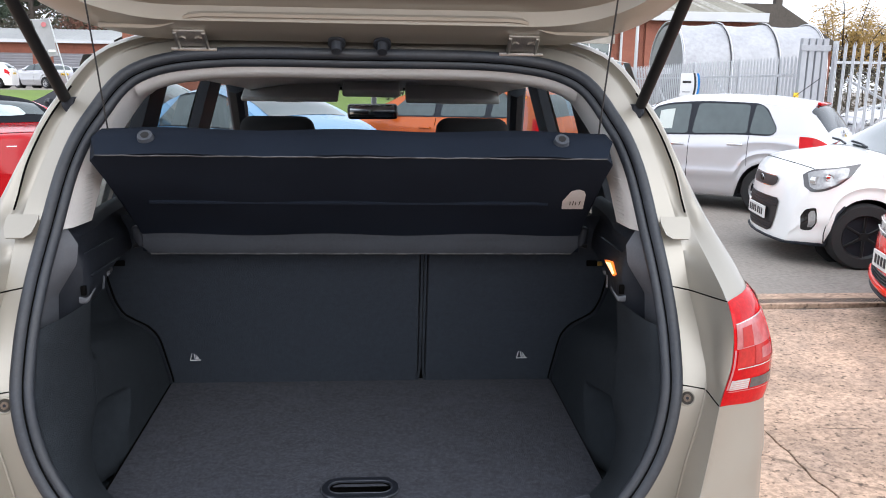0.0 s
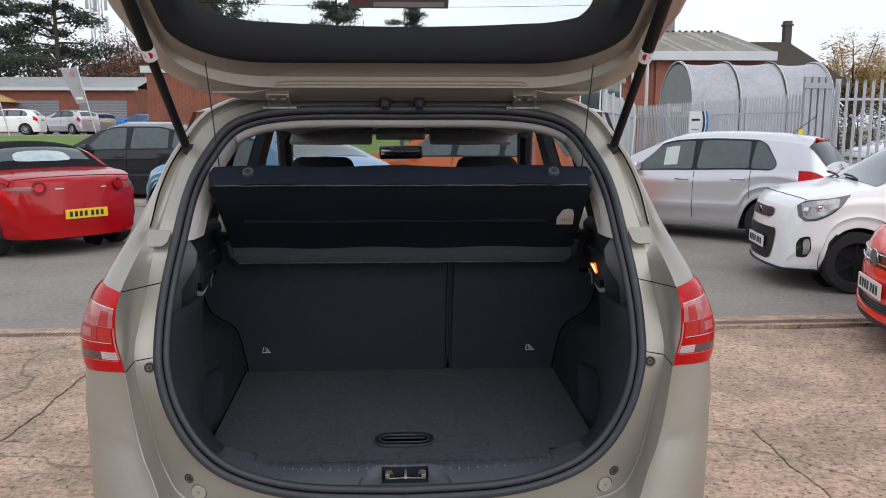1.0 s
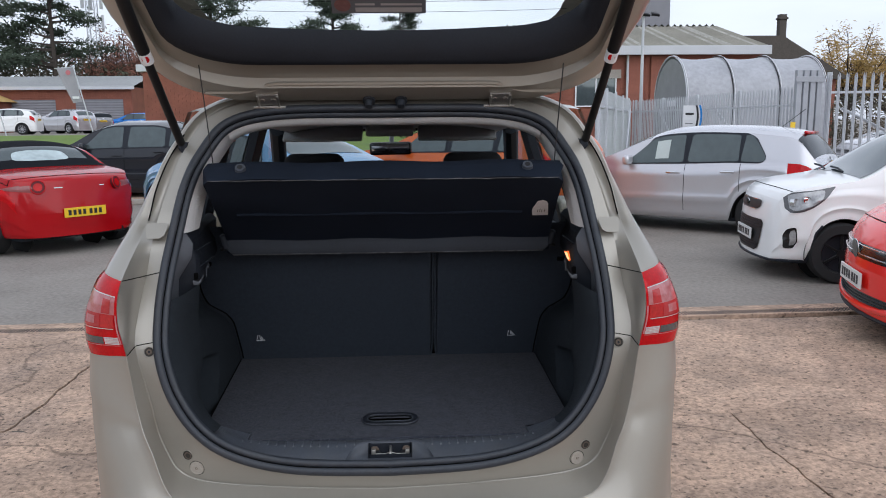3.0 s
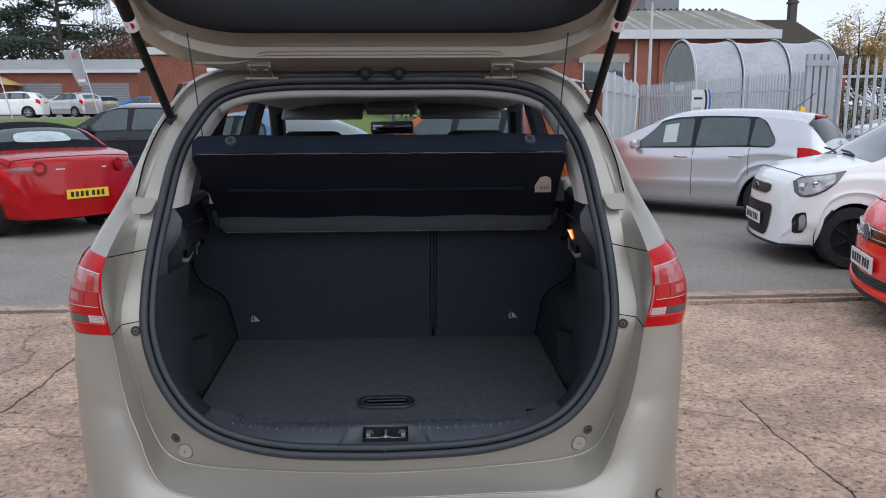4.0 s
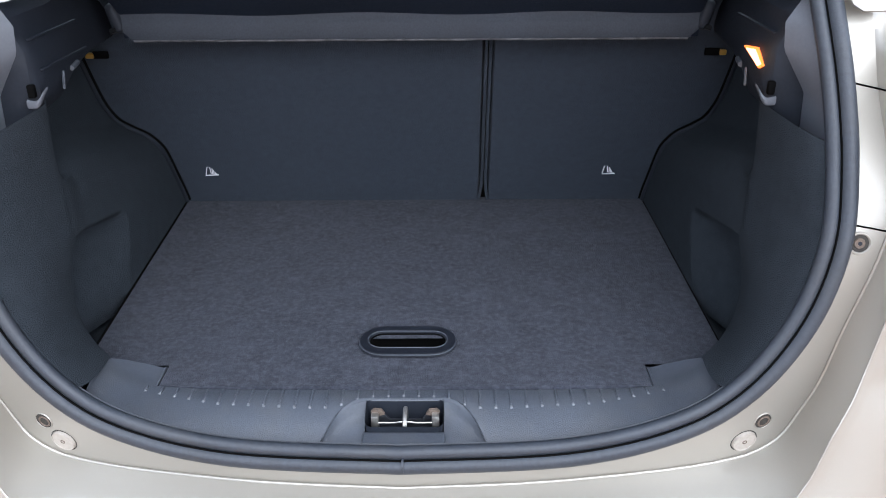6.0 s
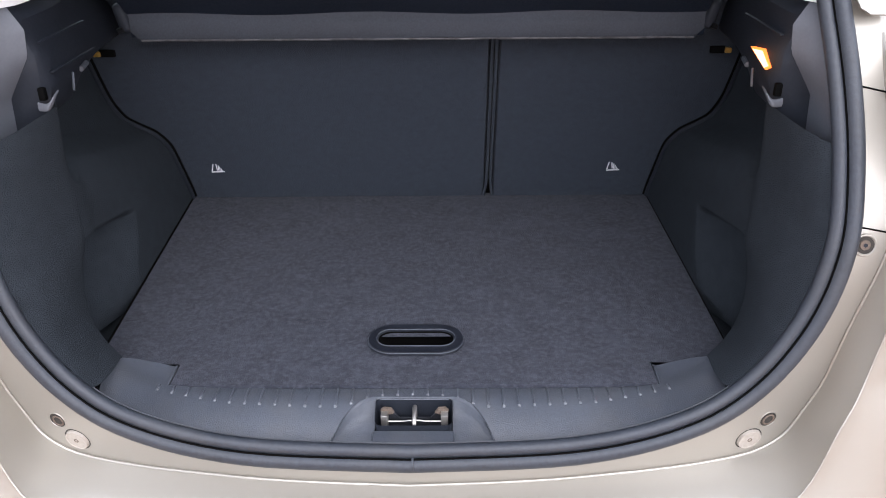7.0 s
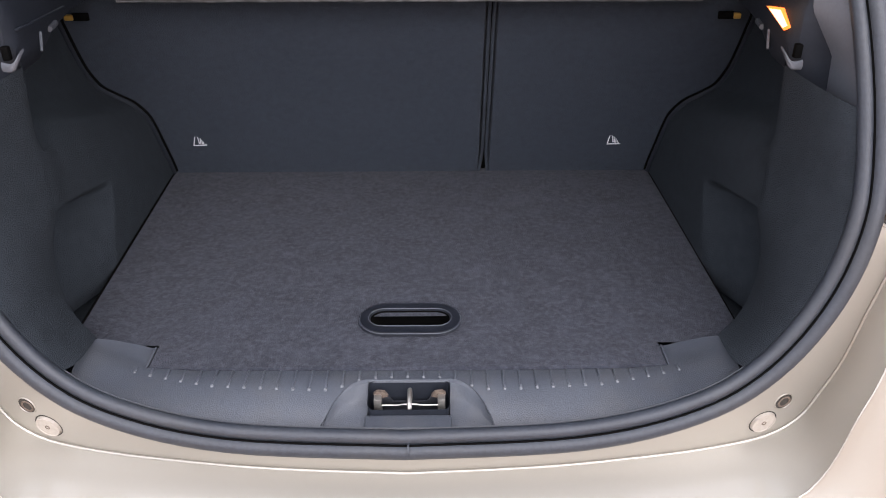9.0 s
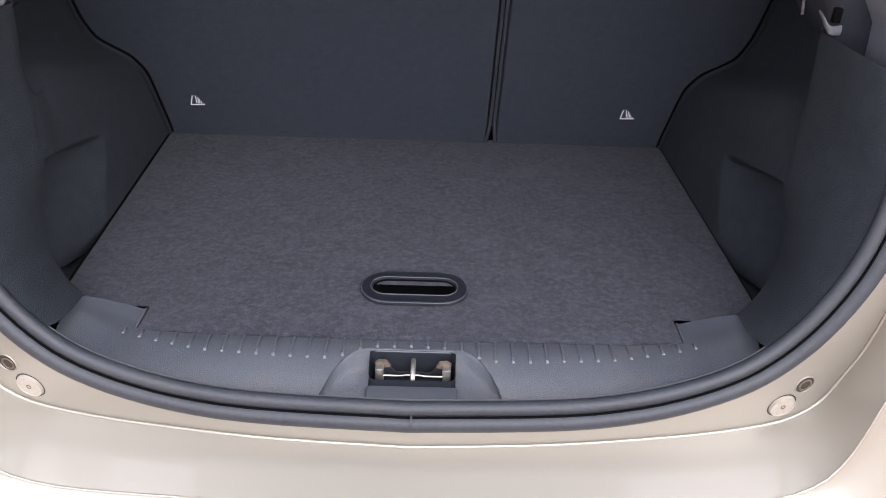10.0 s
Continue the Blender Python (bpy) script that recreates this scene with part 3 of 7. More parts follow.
for k in (1, -1):
    m = flange_pose(.616, .945, k)
    bolt = part("bolt", cupped(m, .0150, .0122, .0030, .0026), M_PAINT, car, "painted bolt in a round recess")
    # Rust brown only darkens the painted bolt head, as if shaded.
    part("bolt_washer", disc(B(), at_out(m, .0010), .0078, .003, 20, .0066), M_RUST, bolt)
    part("bolt_recess", ring_disc(m, .0125, .0008), M_HOLE, bolt)
    part("bolt_socket", disc(B(), at_out(m, .0026), .0030, .001, 6), M_PLASTIC, bolt)
    m = flange_pose(.527, .670, k)
    rim = part("bump_stop_hole", cupped(m, .0142, .0128, .003, .0020), M_PAINT, car)
    part("hole_bottom", ring_disc(m, .0134, .0012), M_HOLE, rim)
    bm = B()
    tube(bm, [m @ Vector((.0085 * math.cos(a) + .001, .0085 * math.sin(a) - .001, .0012)) for a in np.linspace(0, math.tau, 21)[:-1]], .0016, 6, closed=True)
    part("hole_thread", bm, M_RUST, rim)
    m = flange_pose(.504, .635, k)
    cap = part("rubber_cap", disc(B(), at_out(m, .0010), .0190, .0060, 32, .0178), M_CAP, car, "round cream rubber cap")
    bm = B()
    tube(bm, [m @ Vector((.0172 * math.cos(a), .0170 * math.sin(a), .0040)) for a in np.linspace(0, math.tau, 33)[:-1]], .0011, 6, closed=True)
    part("cap_rim", bm, M_CAP, cap)
    bm = B()
    tube(bm, [m @ Vector((.0202 * math.cos(a), .0203 * math.sin(a), .0004)) for a in np.linspace(0, math.tau, 33)[:-1]], .0009, 6, closed=True)
    part("cap_gap", bm, M_HOLE, cap)
    bm = B()
    tube(bm, [m @ Vector((.0030 * math.cos(a), .0030 * math.sin(a), .0042)) for a in np.linspace(0, math.tau, 17)[:-1]], .0007, 6, closed=True)
    part("cap_dimple", bm, M_RUST, cap)

# parking sensors let into the bumper corners
for k in (1, -1):
    p = side(ring_at(2.48, 3.04), k)
    n = (ring_at(2.62, 3.08) - ring_at(2.42, 3.08)).cross(ring_at(2.52, 3.18) - ring_at(2.52, 2.98)).normalized()
    n = n if n.y < 0 else -n
    m = Matrix.Translation(p) @ Vector((n.x * k, n.y, n.z)).to_track_quat("Z", "Y").to_matrix().to_4x4()
    sensor = part("parking_sensor", disc(B(), at_out(m, .0008), .0100, .004, 24, .0088), M_PAINT, car, "round body-coloured parking sensor")
    bm = B()
    tube(bm, [m @ Vector((.0118 * math.cos(a), .0118 * math.sin(a), .0006)) for a in np.linspace(0, math.tau, 25)[:-1]], .0010, 6, closed=True)
    part("sensor_gap", bm, M_HOLE, sensor)

# tail lights wrap the corner from the lamp panel to the flank
def lamp_patch(k, s0, s1, w0, w1, lift, name, mat, parent, label=""):
    bm = B()
    ns, nw = 14, 10
    rows = []
    for i in range(ns + 1):
        r = []
        for j in range(nw + 1):
            u, v = i / ns, j / nw
            s, w = s0 + (s1 - s0) * u, w0 + (w1 - w0) * v
            p = ring_at(s, w)
            a, b = ring_at(s + .05, w) - ring_at(s - .05, w), ring_at(s, min(4, w + .03)) - ring_at(s, max(2, w - .03))
            nrm = a.cross(b).normalized()
            if nrm.y > 0 and nrm.x < 0.2:
                nrm = -nrm
            if nrm.x < 0:
                nrm = -nrm
            ue, ve = (s - 5.0) / 1.99, (w - 2.01) / 1.31
            edge = max(0, min(ue, 1 - ue, ve, 1 - ve))
            p = p + nrm * (.007 * min(1, edge * 9 + .15) + lift)
            r.append(side(p, k))
        rows.append(r)
    grid(bm, rows)
    bmesh.ops.recalc_face_normals(bm, faces=bm.faces)
    return part(name, bm, mat, parent, label)


for k in (1, -1):
    tl = lamp_patch(k, 5.0, 6.99, 2.01, 3.32, 0.0, "tail_light", M_TAILRED, car, "red and clear wrap-round tail light")
    lamp_patch(k, 6.13, 6.60, 2.07, 2.86, .0008, "clear_lens", M_TAILPALE, tl, "clear lens over a red reflector")
    lamp_patch(k, 6.15, 6.52, 2.20, 2.42, .0014, "red_strip", M_TAILPINK, tl)
    lamp_patch(k, 5.76, 6.12, 2.10, 2.44, .0008, "red_reflector", M_TAILDEEP, tl)
    lamp_patch(k, 5.78, 6.13, 2.45, 2.88, .0008, "clear_lens", M_TAILPINK, tl)
    lamp_patch(k, 5.86, 6.06, 2.56, 2.78, .0014, "round_bulb_glass", M_TAILPALE, tl)
    lamp_patch(k, 6.40, 6.93, 2.96, 3.22, .0008, "side_lens", M_TAILPALE, tl)
    lamp_patch(k, 5.30, 5.50, 2.08, 2.40, .0008, "reversing_lens", M_TAILCLEAR, tl, "clear reversing lens")
    for j in range(4):
        lamp_patch(k, 5.325 + .044 * j, 5.335 + .044 * j, 2.09, 2.39, .0014, "lens_rib", M_TAILPALE, tl)
    lamp_patch(k, 5.30, 5.50, 2.42, 2.84, .0008, "dark_lens", M_TAILDARK, tl)
    lamp_patch(k, 2.40, 2.76, 3.40, 3.60, -.004, "bumper_reflector", M_TAILRED, car, "red bumper reflector")
    lamp_patch(k, 6.605, 6.628, 2.06, 2.84, .0016, "chrome_line", M_TAILCLEAR, tl)
    lamp_patch(k, 5.735, 5.755, 2.12, 2.88, .0016, "chrome_line", M_TAILCLEAR, tl)
    lamp_patch(k, 5.265, 5.280, 2.06, 2.90, .0016, "chrome_line", M_TAILPALE, tl)
    lamp_patch(k, 5.30, 6.12, 2.020, 2.060, .0016, "clear_edge", M_TAILPALE, tl)
    lamp_patch(k, 5.50, 6.90, 2.90, 2.915, .0016, "seam", M_TAILDEEP, tl)

# parking sensors, reflector and lower bumper valance
for x in (.70, -.70, .28, -.28):
    bm = B()
    p = Vector((x, 1.742 if abs(x) > .5 else 1.652, .47))
    disc_at(bm, p, .012, .008, 20)
    part("parking_sensor", bm, M_PAINT, car)
bm = B()
box(bm, (-.72, 1.70, .20), (.72, 2.2, .29), .02)
part("lower_valance", bm, M_PLASTIC, car)
for k in (1, -1):
    bm = B()
    box(bm, (k * .66 - .05, 1.735, .36), (k * .66 + .05, 1.76, .40), .006)
    part("rear_reflector", bm, M_TAILRED, car)

# front part of the body, with flanks, bonnet and roof
def shell_section(y):
    zt = lerp_at([(2.3, 1.595), (2.5, 1.615), (3.2, 1.62), (3.9, 1.59), (4.25, 1.47), (4.9, 1.06), (5.55, .90), (5.8, .72), (5.9, .55)], y)
    zb = min(lerp_at([(2.3, 1.08), (4.9, 1.0), (5.9, .55)], y), zt - .005)
    w = lerp_at([(2.3, .815), (3, .86), (4.6, .86), (5.4, .80), (5.75, .66), (5.9, .45)], y)
    zs = .22
    for yc in (2.42, 4.95):
        if abs(y - yc) < .335:
            zs = max(zs, .305 + math.sqrt(.335 ** 2 - (y - yc) ** 2))
    g = zt - zb
    top = w - .05 - .32 * g
    return [(w - .04, zs), (w, zs + .05), (w, zs + .5 * (zb - zs)), (w - .015, zb - .06 * min(1, g + .3)), (w - .05, zb), (top + .08 * g, zb + .75 * g), (top, zt - .06 * min(1, g)), (top * .7, zt - .012), (0, zt)]


ys = sorted(set([2.3 + .06 * i for i in range(60)] + [5.86, 5.9, 4.6151, 5.2849, 2.7549]))
SHELL = [(y, shell_section(y)) for y in ys]
bm = B()
for k in (1, -1):
    rows = [[(x * k, y, z) for x, z in sec] for y, sec in SHELL]
    vs = [[bm.verts.new(p) for p in r] for r in rows]
    for i in range(len(rows) - 1):
        for j in range(8):
            ym = (SHELL[i][0] + SHELL[i + 1][0]) / 2
            if j in (4, 5) and (2.38 < ym < 2.80 or 2.88 < ym < 3.55 or 3.66 < ym < 4.45):
                continue
            if j in (6, 7) and 4.02 < ym < 4.80:
                continue
            bm.faces.new((vs[i][j], vs[i + 1][j], vs[i + 1][j + 1], vs[i][j + 1]))
bmesh.ops.remove_doubles(bm, verts=bm.verts, dist=.0005)
bmesh.ops.recalc_face_normals(bm, faces=bm.faces)
part("front_body", bm, M_PAINT, car)
bm = B()
box(bm, (-.46, 5.84, .22), (.46, 5.93, .58), .03)
part("front_bumper", bm, M_PAINT, car)


def shell_patch(y0, y1, j0, j1, k, mat, name, lift=-.006):
    bm = B()
    rows = []
    for y in np.linspace(y0, y1, 14):
        sec = shell_section(float(y))
        rows.append([((x + lift) * k if x > .02 else 0, float(y), z + (lift if j > 6 else 0)) for j, (x, z) in enumerate(sec) if j0 <= j <= j1])
    grid(bm, rows, flip=k > 0)
    return part(name, bm, mat, car)


for k in (1, -1):
    for y0, y1 in ((2.38, 2.80), (2.88, 3.55), (3.66, 4.45)):
        shell_patch(y0 - .02, y1 + .02, 4, 6, k, M_TINT, "side_window").visible_shadow = False
    shell_patch(4.0, 4.82, 6, 8, k, M_GLASS, "windscreen").visible_shadow = False


def wheel(parent, x, y, r, w, rim_mat, k, spokes=10):
    """A wheel with its tyre and rim, standing on the ground."""
    lay = Matrix.Translation((x, y, r)) @ Euler((0, radians(90), 0)).to_matrix().to_4x4()
    bm = B()
    prof = [(r * .66, -w / 2), (r * .93, -w / 2), (r, -w * .36), (r, w * .36), (r * .93, w / 2), (r * .66, w / 2)]
    rows = [[lay @ Vector((a * math.cos(t * math.tau / 28), a * math.sin(t * math.tau / 28), b)) for a, b in prof] for t in range(28)]
    grid(bm, rows, close_u=True, close_v=True)
    bmesh.ops.recalc_face_normals(bm, faces=bm.faces)
    wh = part("wheel", bm, M_TYRE, parent)
    bm = B()
    disc(bm, lay @ Matrix.Translation((0, 0, k * w * .12)), r * .66, .01, 28)
    part("brake_shadow", bm, M_PLASTIC, wh)
    bm = B()
    for i in range(28):
        a0, a1 = i * math.tau / 28, (i + 1) * math.tau / 28
        bm.faces.new([bm.verts.new(lay @ Vector((q * math.cos(a), q * math.sin(a), k * w * h))) for q, a, h in ((r * .68, a0, .48), (r * .68, a1, .48), (r * .6, a1, .34), (r * .6, a0, .34))])
    for i in range(spokes):
        obox(bm, lay @ Euler((0, 0, i * math.tau / spokes)).to_matrix().to_4x4() @ Matrix.Translation((r * .33, 0, k * w * .36)), (r * .62, r * .085, .014), .004, 1)
    disc(bm, lay @ Matrix.Translation((0, 0, k * w * .38)), r * .13, .02, 14)
    part("rim", bm, rim_mat, wh)
    return wh


for k in (1, -1):
    for y in (2.42, 4.95):
        wheel(car, k * .735, y, .305, .20, M_RIM, k)
    bm = B()
    obox(bm, pose(k * .95, 4.05, 1.06, 0, 0, k * 12), (.20, .10, .14), .035, 3)
    part("door_mirror", bm, M_PAINT, car)
    for y in (2.42, 4.95):
        bm = B()
        rows = [[(k * x, y + .335 * math.cos(a), .305 + .335 * math.sin(a)) for a in np.linspace(-.25, math.pi + .25, 18)] for x in (.80, .55)]
        grid(bm, rows)
        part("wheel_arch_liner", bm, M_PLASTIC, car)
bm = B()
box(bm, (-.70, 2.75, .20), (.70, 5.7, .30), .02)
part("underbody", bm, M_PLASTIC, car)

# ---- raised tailgate ----
LIFT = radians(38)
HINGE = Vector((0, 2.235, 1.628))
GD, GN = Vector((0, -math.cos(LIFT), math.sin(LIFT))), Vector((0, -math.sin(LIFT), -math.cos(LIFT)))


def gate(x, q, n):
    """A point of the tailgate: x across, q from the hinge to its lower edge, n towards its inner side."""
    return Vector((x, 0, 0)) + HINGE + GD * q + GN * n


def gate_outline(q0, q1, wide, r0, r1, n, bow=0.0, count=10):
    """Half outline of a rounded panel from the middle of its upper edge to the middle of its lower one."""
    out = [gate(wide(q0 + r0 * .5) * t * .6, q0 + bow * t * t * .36, n) for t in np.linspace(0, 1, 5)[:-1]]
    x0 = wide(q0 + r0)
    ax = x0 - wide(q0 + r0 * .5) * .6
    for t in np.linspace(0, math.pi / 2, count):
        out.append(gate(x0 - ax + ax * math.sin(t), q0 + bow * .36 + (r0 - bow * .36) * (1 - math.cos(t)), n))
    for q in np.linspace(q0 + r0, q1 - r1, 6)[1:-1]:
        out.append(gate(wide(q), q, n))
    x1 = wide(q1 - r1)
    for t in np.linspace(0, math.pi / 2, count):
        out.append(gate(x1 * .6 + x1 * .4 * math.cos(t), q1 - r1 + r1 * math.sin(t), n))
    out += [gate(x1 * .6 * t, q1, n) for t in np.linspace(1, 0, 5)[1:]]
    return out


def half_width(keys):
    return lambda q: lerp_at(keys, q)


W_OUT = half_width([(0, .50), (.1, .60), (.2, .645), (.35, .685), (.55, .70), (.8, .66), (1.05, .58)])
W_IN = half_width([(0, .47), (.1, .55), (.2, .59), (.35, .63), (.55, .645), (.8, .61), (1.05, .53)])
W_IN2 = half_width([(0, .49), (.1, .585), (.2, .625), (.35, .665), (.55, .68), (.8, .64), (1.05, .56)])
W_IN3 = half_width([(0, .46), (.1, .535), (.2, .575), (.35, .60), (.55, .615), (.8, .59), (1.05, .52)])
W_TRIM = half_width([(0, .48), (.2, .545), (.35, .565), (.6, .58), (1, .55)])
W_TRIM2 = half_width([(0, .475), (.2, .525), (.35, .548), (.6, .563), (1, .54)])
W_GLASS = half_width([(.2, .46), (.35, .515), (.5, .535), (.7, .53)])
g_out = gate_outline(.005, 1.06, W_OUT, .20, .22, -.004)
g_lip = gate_outline(.012, 1.05, W_OUT, .20, .22, .045)
g_step = gate_outline(.03, 1.02, W_IN2, .19, .2, .068)
g_step2 = gate_outline(.075, .99, W_IN, .17, .2, .080)
g_rise = gate_outline(.105, .985, W_IN3, .165, .2, .086)
g_dip = gate_outline(.125, .98, W_IN3, .16, .2, .066)
g_trim = gate_outline(.192, .97, W_TRIM, .14, .18, .072, .0)
g_trim_top = gate_outline(.198, .965, W_TRIM, .14, .18, .086, .0)
g_trim_a = gate_outline(.193, .967, W_TRIM, .14, .18, .081, .0)
g_trim_b = gate_outline(.212, .90, W_TRIM2, .14, .18, .083, .02)
g_mid = gate_outline(.238, .74, W_GLASS, .12, .12, .072, .05)
g_glass = gate_outline(.268, .66, W_GLASS, .12, .12, .030, .035)
bm = B()
grid(bm, [mirrored(r) for r in (g_out, g_lip, g_step, g_step2, g_rise, g_dip, g_trim)], close_v=True)
bmesh.ops.recalc_face_normals(bm, faces=bm.faces)
tailgate = part("tailgate", bm, M_PAINT, car, "raised tailgate seen from inside")
bm = B()
grid(bm, [mirrored(r) for r in (g_trim, g_trim_a, g_trim_top, g_trim_b, g_mid, g_glass)], close_v=True)
bmesh.ops.recalc_face_normals(bm, faces=bm.faces)
part("inner_trim", bm, M_PLASTIC, tailgate, "black plastic tailgate trim", smooth=85)
bm = B()
loop = [bm.verts.new(p) for p in mirrored(g_glass)]
bm.faces.new(loop)
pane = part("rear_window", bm, M_GLASS, tailgate, "clear heated rear window", smooth=False)
pane.visible_shadow = False
# heater wires
for q in np.linspace(.335, .62, 9):
    bm = B()
    tube(bm, [gate(x, q + .012 * (x / .5) ** 2, .0325) for x in np.linspace(-W_GLASS(q) + .03, W_GLASS(q) - .03, 12)], .0006, 4)
    part("heater_wire", bm, M_GAP, tailgate)
# dark dealer sticker with lines of lettering as bars
def gate_plate(bm, x0, x1, q0, q1, n):
    bm.faces.new([bm.verts.new(gate(x, q, n)) for x, q in ((x0, q0), (x1, q0), (x1, q1), (x0, q1))])


bm = B()
gate_plate(bm, -.125, .115, .332, .389, .0335)
sticker = part("window_sticker", bm, M_GREYTRIM, tailgate, "dark grey sticker with pale lines of lettering", smooth=False)
bm = B()
gate_plate(bm, -.065, .105, .338, .353, .0345)
gate_plate(bm, -.065, -.015, .360, .367, .0345)
gate_plate(bm, .0, .105, .360, .367, .0345)
part("lettering_bar", bm, M_CLADGREY, sticker, smooth=False)
bm = B()
disc(bm, Matrix.Translation(gate(-.097, .361, .0343)) @ GN.to_track_quat("Z", "Y").to_matrix().to_4x4(), .021, .001, 20)
part("round_mark", bm, M_MARK, sticker)
# outer skin, spoiler and handle trim of the tailgate
bm = B()
g_skin0 = gate_outline(.01, 1.055, W_OUT, .20, .22, -.008)
g_skin1 = gate_outline(.06, 1.0, W_IN, .18, .2, -.05)
g_skin2 = gate_outline(.16, .70, W_GLASS, .12, .12, -.055)
grid(bm, [mirrored(r) for r in (g_skin0, g_skin1, g_skin2)], close_v=True)
bmesh.ops.recalc_face_normals(bm, faces=bm.faces)
part("outer_skin", bm, M_PAINT, tailgate)
bm = B()
obox(bm, Matrix.Translation(gate(0, .05, -.06)) @ pose(0, 0, 0, 90 - 38 - 90, 0, 0), (1.05, .16, .03), .012, 3)
part("roof_spoiler", bm, M_PAINT, tailgate)
bm = B()
box_m = Matrix.Translation(gate(0, .95, .045)) @ pose(0, 0, 0, -38, 0, 0)
obox(bm, box_m, (.12, .05, .03), .008)
part("tailgate_latch", bm, M_STEEL, tailgate)
# pressed groove along the painted band by the hinges
bm = B()
tube(bm, [gate(x, .115 - .035 * ease(.30, .40, abs(x)), .0785) for x in np.linspace(-.5, .5, 40)], .006, 6)
part("pressed_rib", bm, M_PAINT, tailgate)
for x in (-.046, .046):
    bm = B()
    disc(bm, Matrix.Translation(gate(x, .036, .088)) @ GN.to_track_quat("Z", "Y").to_matrix().to_4x4(), .012, .02, 20, .010)
    part("rubber_buffer", bm, M_RUBBER, tailgate)
    bm = B()
    disc(bm, Matrix.Translation(gate(x, .036, .074)) @ GN.to_track_quat("Z", "Y").to_matrix().to_4x4(), .018, .010, 20)
    part("buffer_base", bm, M_RUBBER, tailgate)
for x in (-.331, .331):
    bm = B()
    obox(bm, Matrix.Translation(gate(x, .052, .082)) @ pose(0, 0, 0, -38 - 90 + 90, 0, 0), (.062, .045, .006), .002)
    for dx in (-.028, .028):
        tube(bm, [gate(x + dx, .07, .086), gate(x + dx, .015, .084), Vector((x + dx, 2.170, 1.574))], .004, 6)
    for dx in (-.016, .016):
        disc(bm, Matrix.Translation(gate(x + dx, .052, .086)) @ GN.to_track_quat("Z", "Y").to_matrix().to_4x4(), .008, .006, 6)
    tube(bm, [Vector((x - .045, 2.165, 1.574)), Vector((x + .045, 2.165, 1.574))], .004, 8)
    part("hinge", bm, M_STEEL, car, "steel tailgate hinge bracket")
# gas struts
for k in (1, -1):
    a, c = Vector((k * .578, 2.145, 1.462)), Vector((k * .612, 1.72, 1.915))
    bm = B()
    tube(bm, [a.lerp(c, t) for t in (.03, .52)], .0115, 12)
    tube(bm, [a.lerp(c, t) for t in (.50, .55, .98)], [.013, .016, .016], 12)
    strut = part("gas_strut", bm, M_STRUT, car, "black gas strut holding the tailgate")
    bm = B()
    tube(bm, [a.lerp(c, t) for t in (.492, .542)], .0165, 14)
    part("warning_label", bm, M_WHITE, strut, "white label with a red mark")
    bm = B()
    p = a.lerp(c, .51) + Vector((-k * .003, -.0165, -.004))
    disc(bm, Matrix.Translation(p) @ (c - a).cross(Vector((1, 0, 0))).to_track_quat("Z", "Y").to_matrix().to_4x4(), .0095, .002, 16)
    part("red_mark", bm, M_TAILRED, strut)
    bm = B()
    obox(bm, Matrix.Translation(a + Vector((-k * .006, .01, .0))), (.022, .05, .03), .006)
    bmesh.ops.create_uvsphere(bm, u_segments=12, v_segments=8, radius=.013, matrix=Matrix.Translation(a))
    part("strut_bracket", bm, M_PLASTIC, strut)
    bm = B()
    a = Vector((k * .475, 2.06, 1.418))
    c = gate(k * .49, .20, .085)
    tube(bm, [a, a.lerp(c, .5) + Vector((0, .002, -.004)), c], .0017, 6)
    part("shelf_cord", bm, M_INK, car)

# ---- boot lining ----
inner_keys = sorted((p.z, p.x) for p in INNER[STEP:])


def x_inner(z):
    return max(.515, lerp_at(inner_keys[:STEP * 9], z))


def y_inner(z):
    return lerp_at([(.63, 1.782), (.735, 1.806), (.83, 1.83), (.94, 1.862), (1.04, 1.90), (1.14, 1.945), (1.24, 2.0)], z) + .012 + .075 * ease(.77, .70, z)


def seat_y(z):
    return 2.60 - .42 * (z - .70)


def floor_z(y):
    """Height of the boot floor, which rises a little towards the seats."""
    return .674 + .030 * max(0, y - 1.93)


# The rear edge of the felt entry panel, from the sill end up to the shelf ledge, and the heights at which the panel leaves the seal.
PANEL_EDGE = [(.464, 1.940, .708), (.492, 1.960, .722), (.515, 1.980, .746), (.530, 2.000, .783), (.533, 2.020, .827), (.529, 2.040, .866), (.535, 2.055, .910),
              (.537, 2.064, .953), (.539, 2.060, .980), (.535, 2.055, 1.022), (.528, 2.050, 1.085)]
PANEL_FOOT = [.738, .745, .760, .788, .824, .862, .905, .945, .970, 1.010, 1.068]
SHOULDER = [(.60, 0), (.694, .0), (.780, .007), (.838, .014), (.876, .035), (.897, .066), (.917, .091), (.965, .107), (1.05, .114)]
edge_curve = spline(PANEL_EDGE, 5)
foot_rise = [float(np.interp(i / 5, range(len(PANEL_FOOT)), PANEL_FOOT)) for i in range(len(edge_curve))]
foot_keys = sorted((p.z, p.x, p.y) for p in INNER[STEP:STEP * 9])


def panel_foot(z):
    return Vector((float(np.interp(z, [q[0] for q in foot_keys], [q[1] for q in foot_keys])), float(np.interp(z, [q[0] for q in foot_keys], [q[2] for q in foot_keys])) + .008, z))


def edge_at(z):
    """Half width and place along the car of the entry panel's rear edge at that height."""
    zs = [q.z for q in edge_curve]
    return float(np.interp(z, zs, [q.x for q in edge_curve])), float(np.interp(z, zs, [q.y for q in edge_curve]))


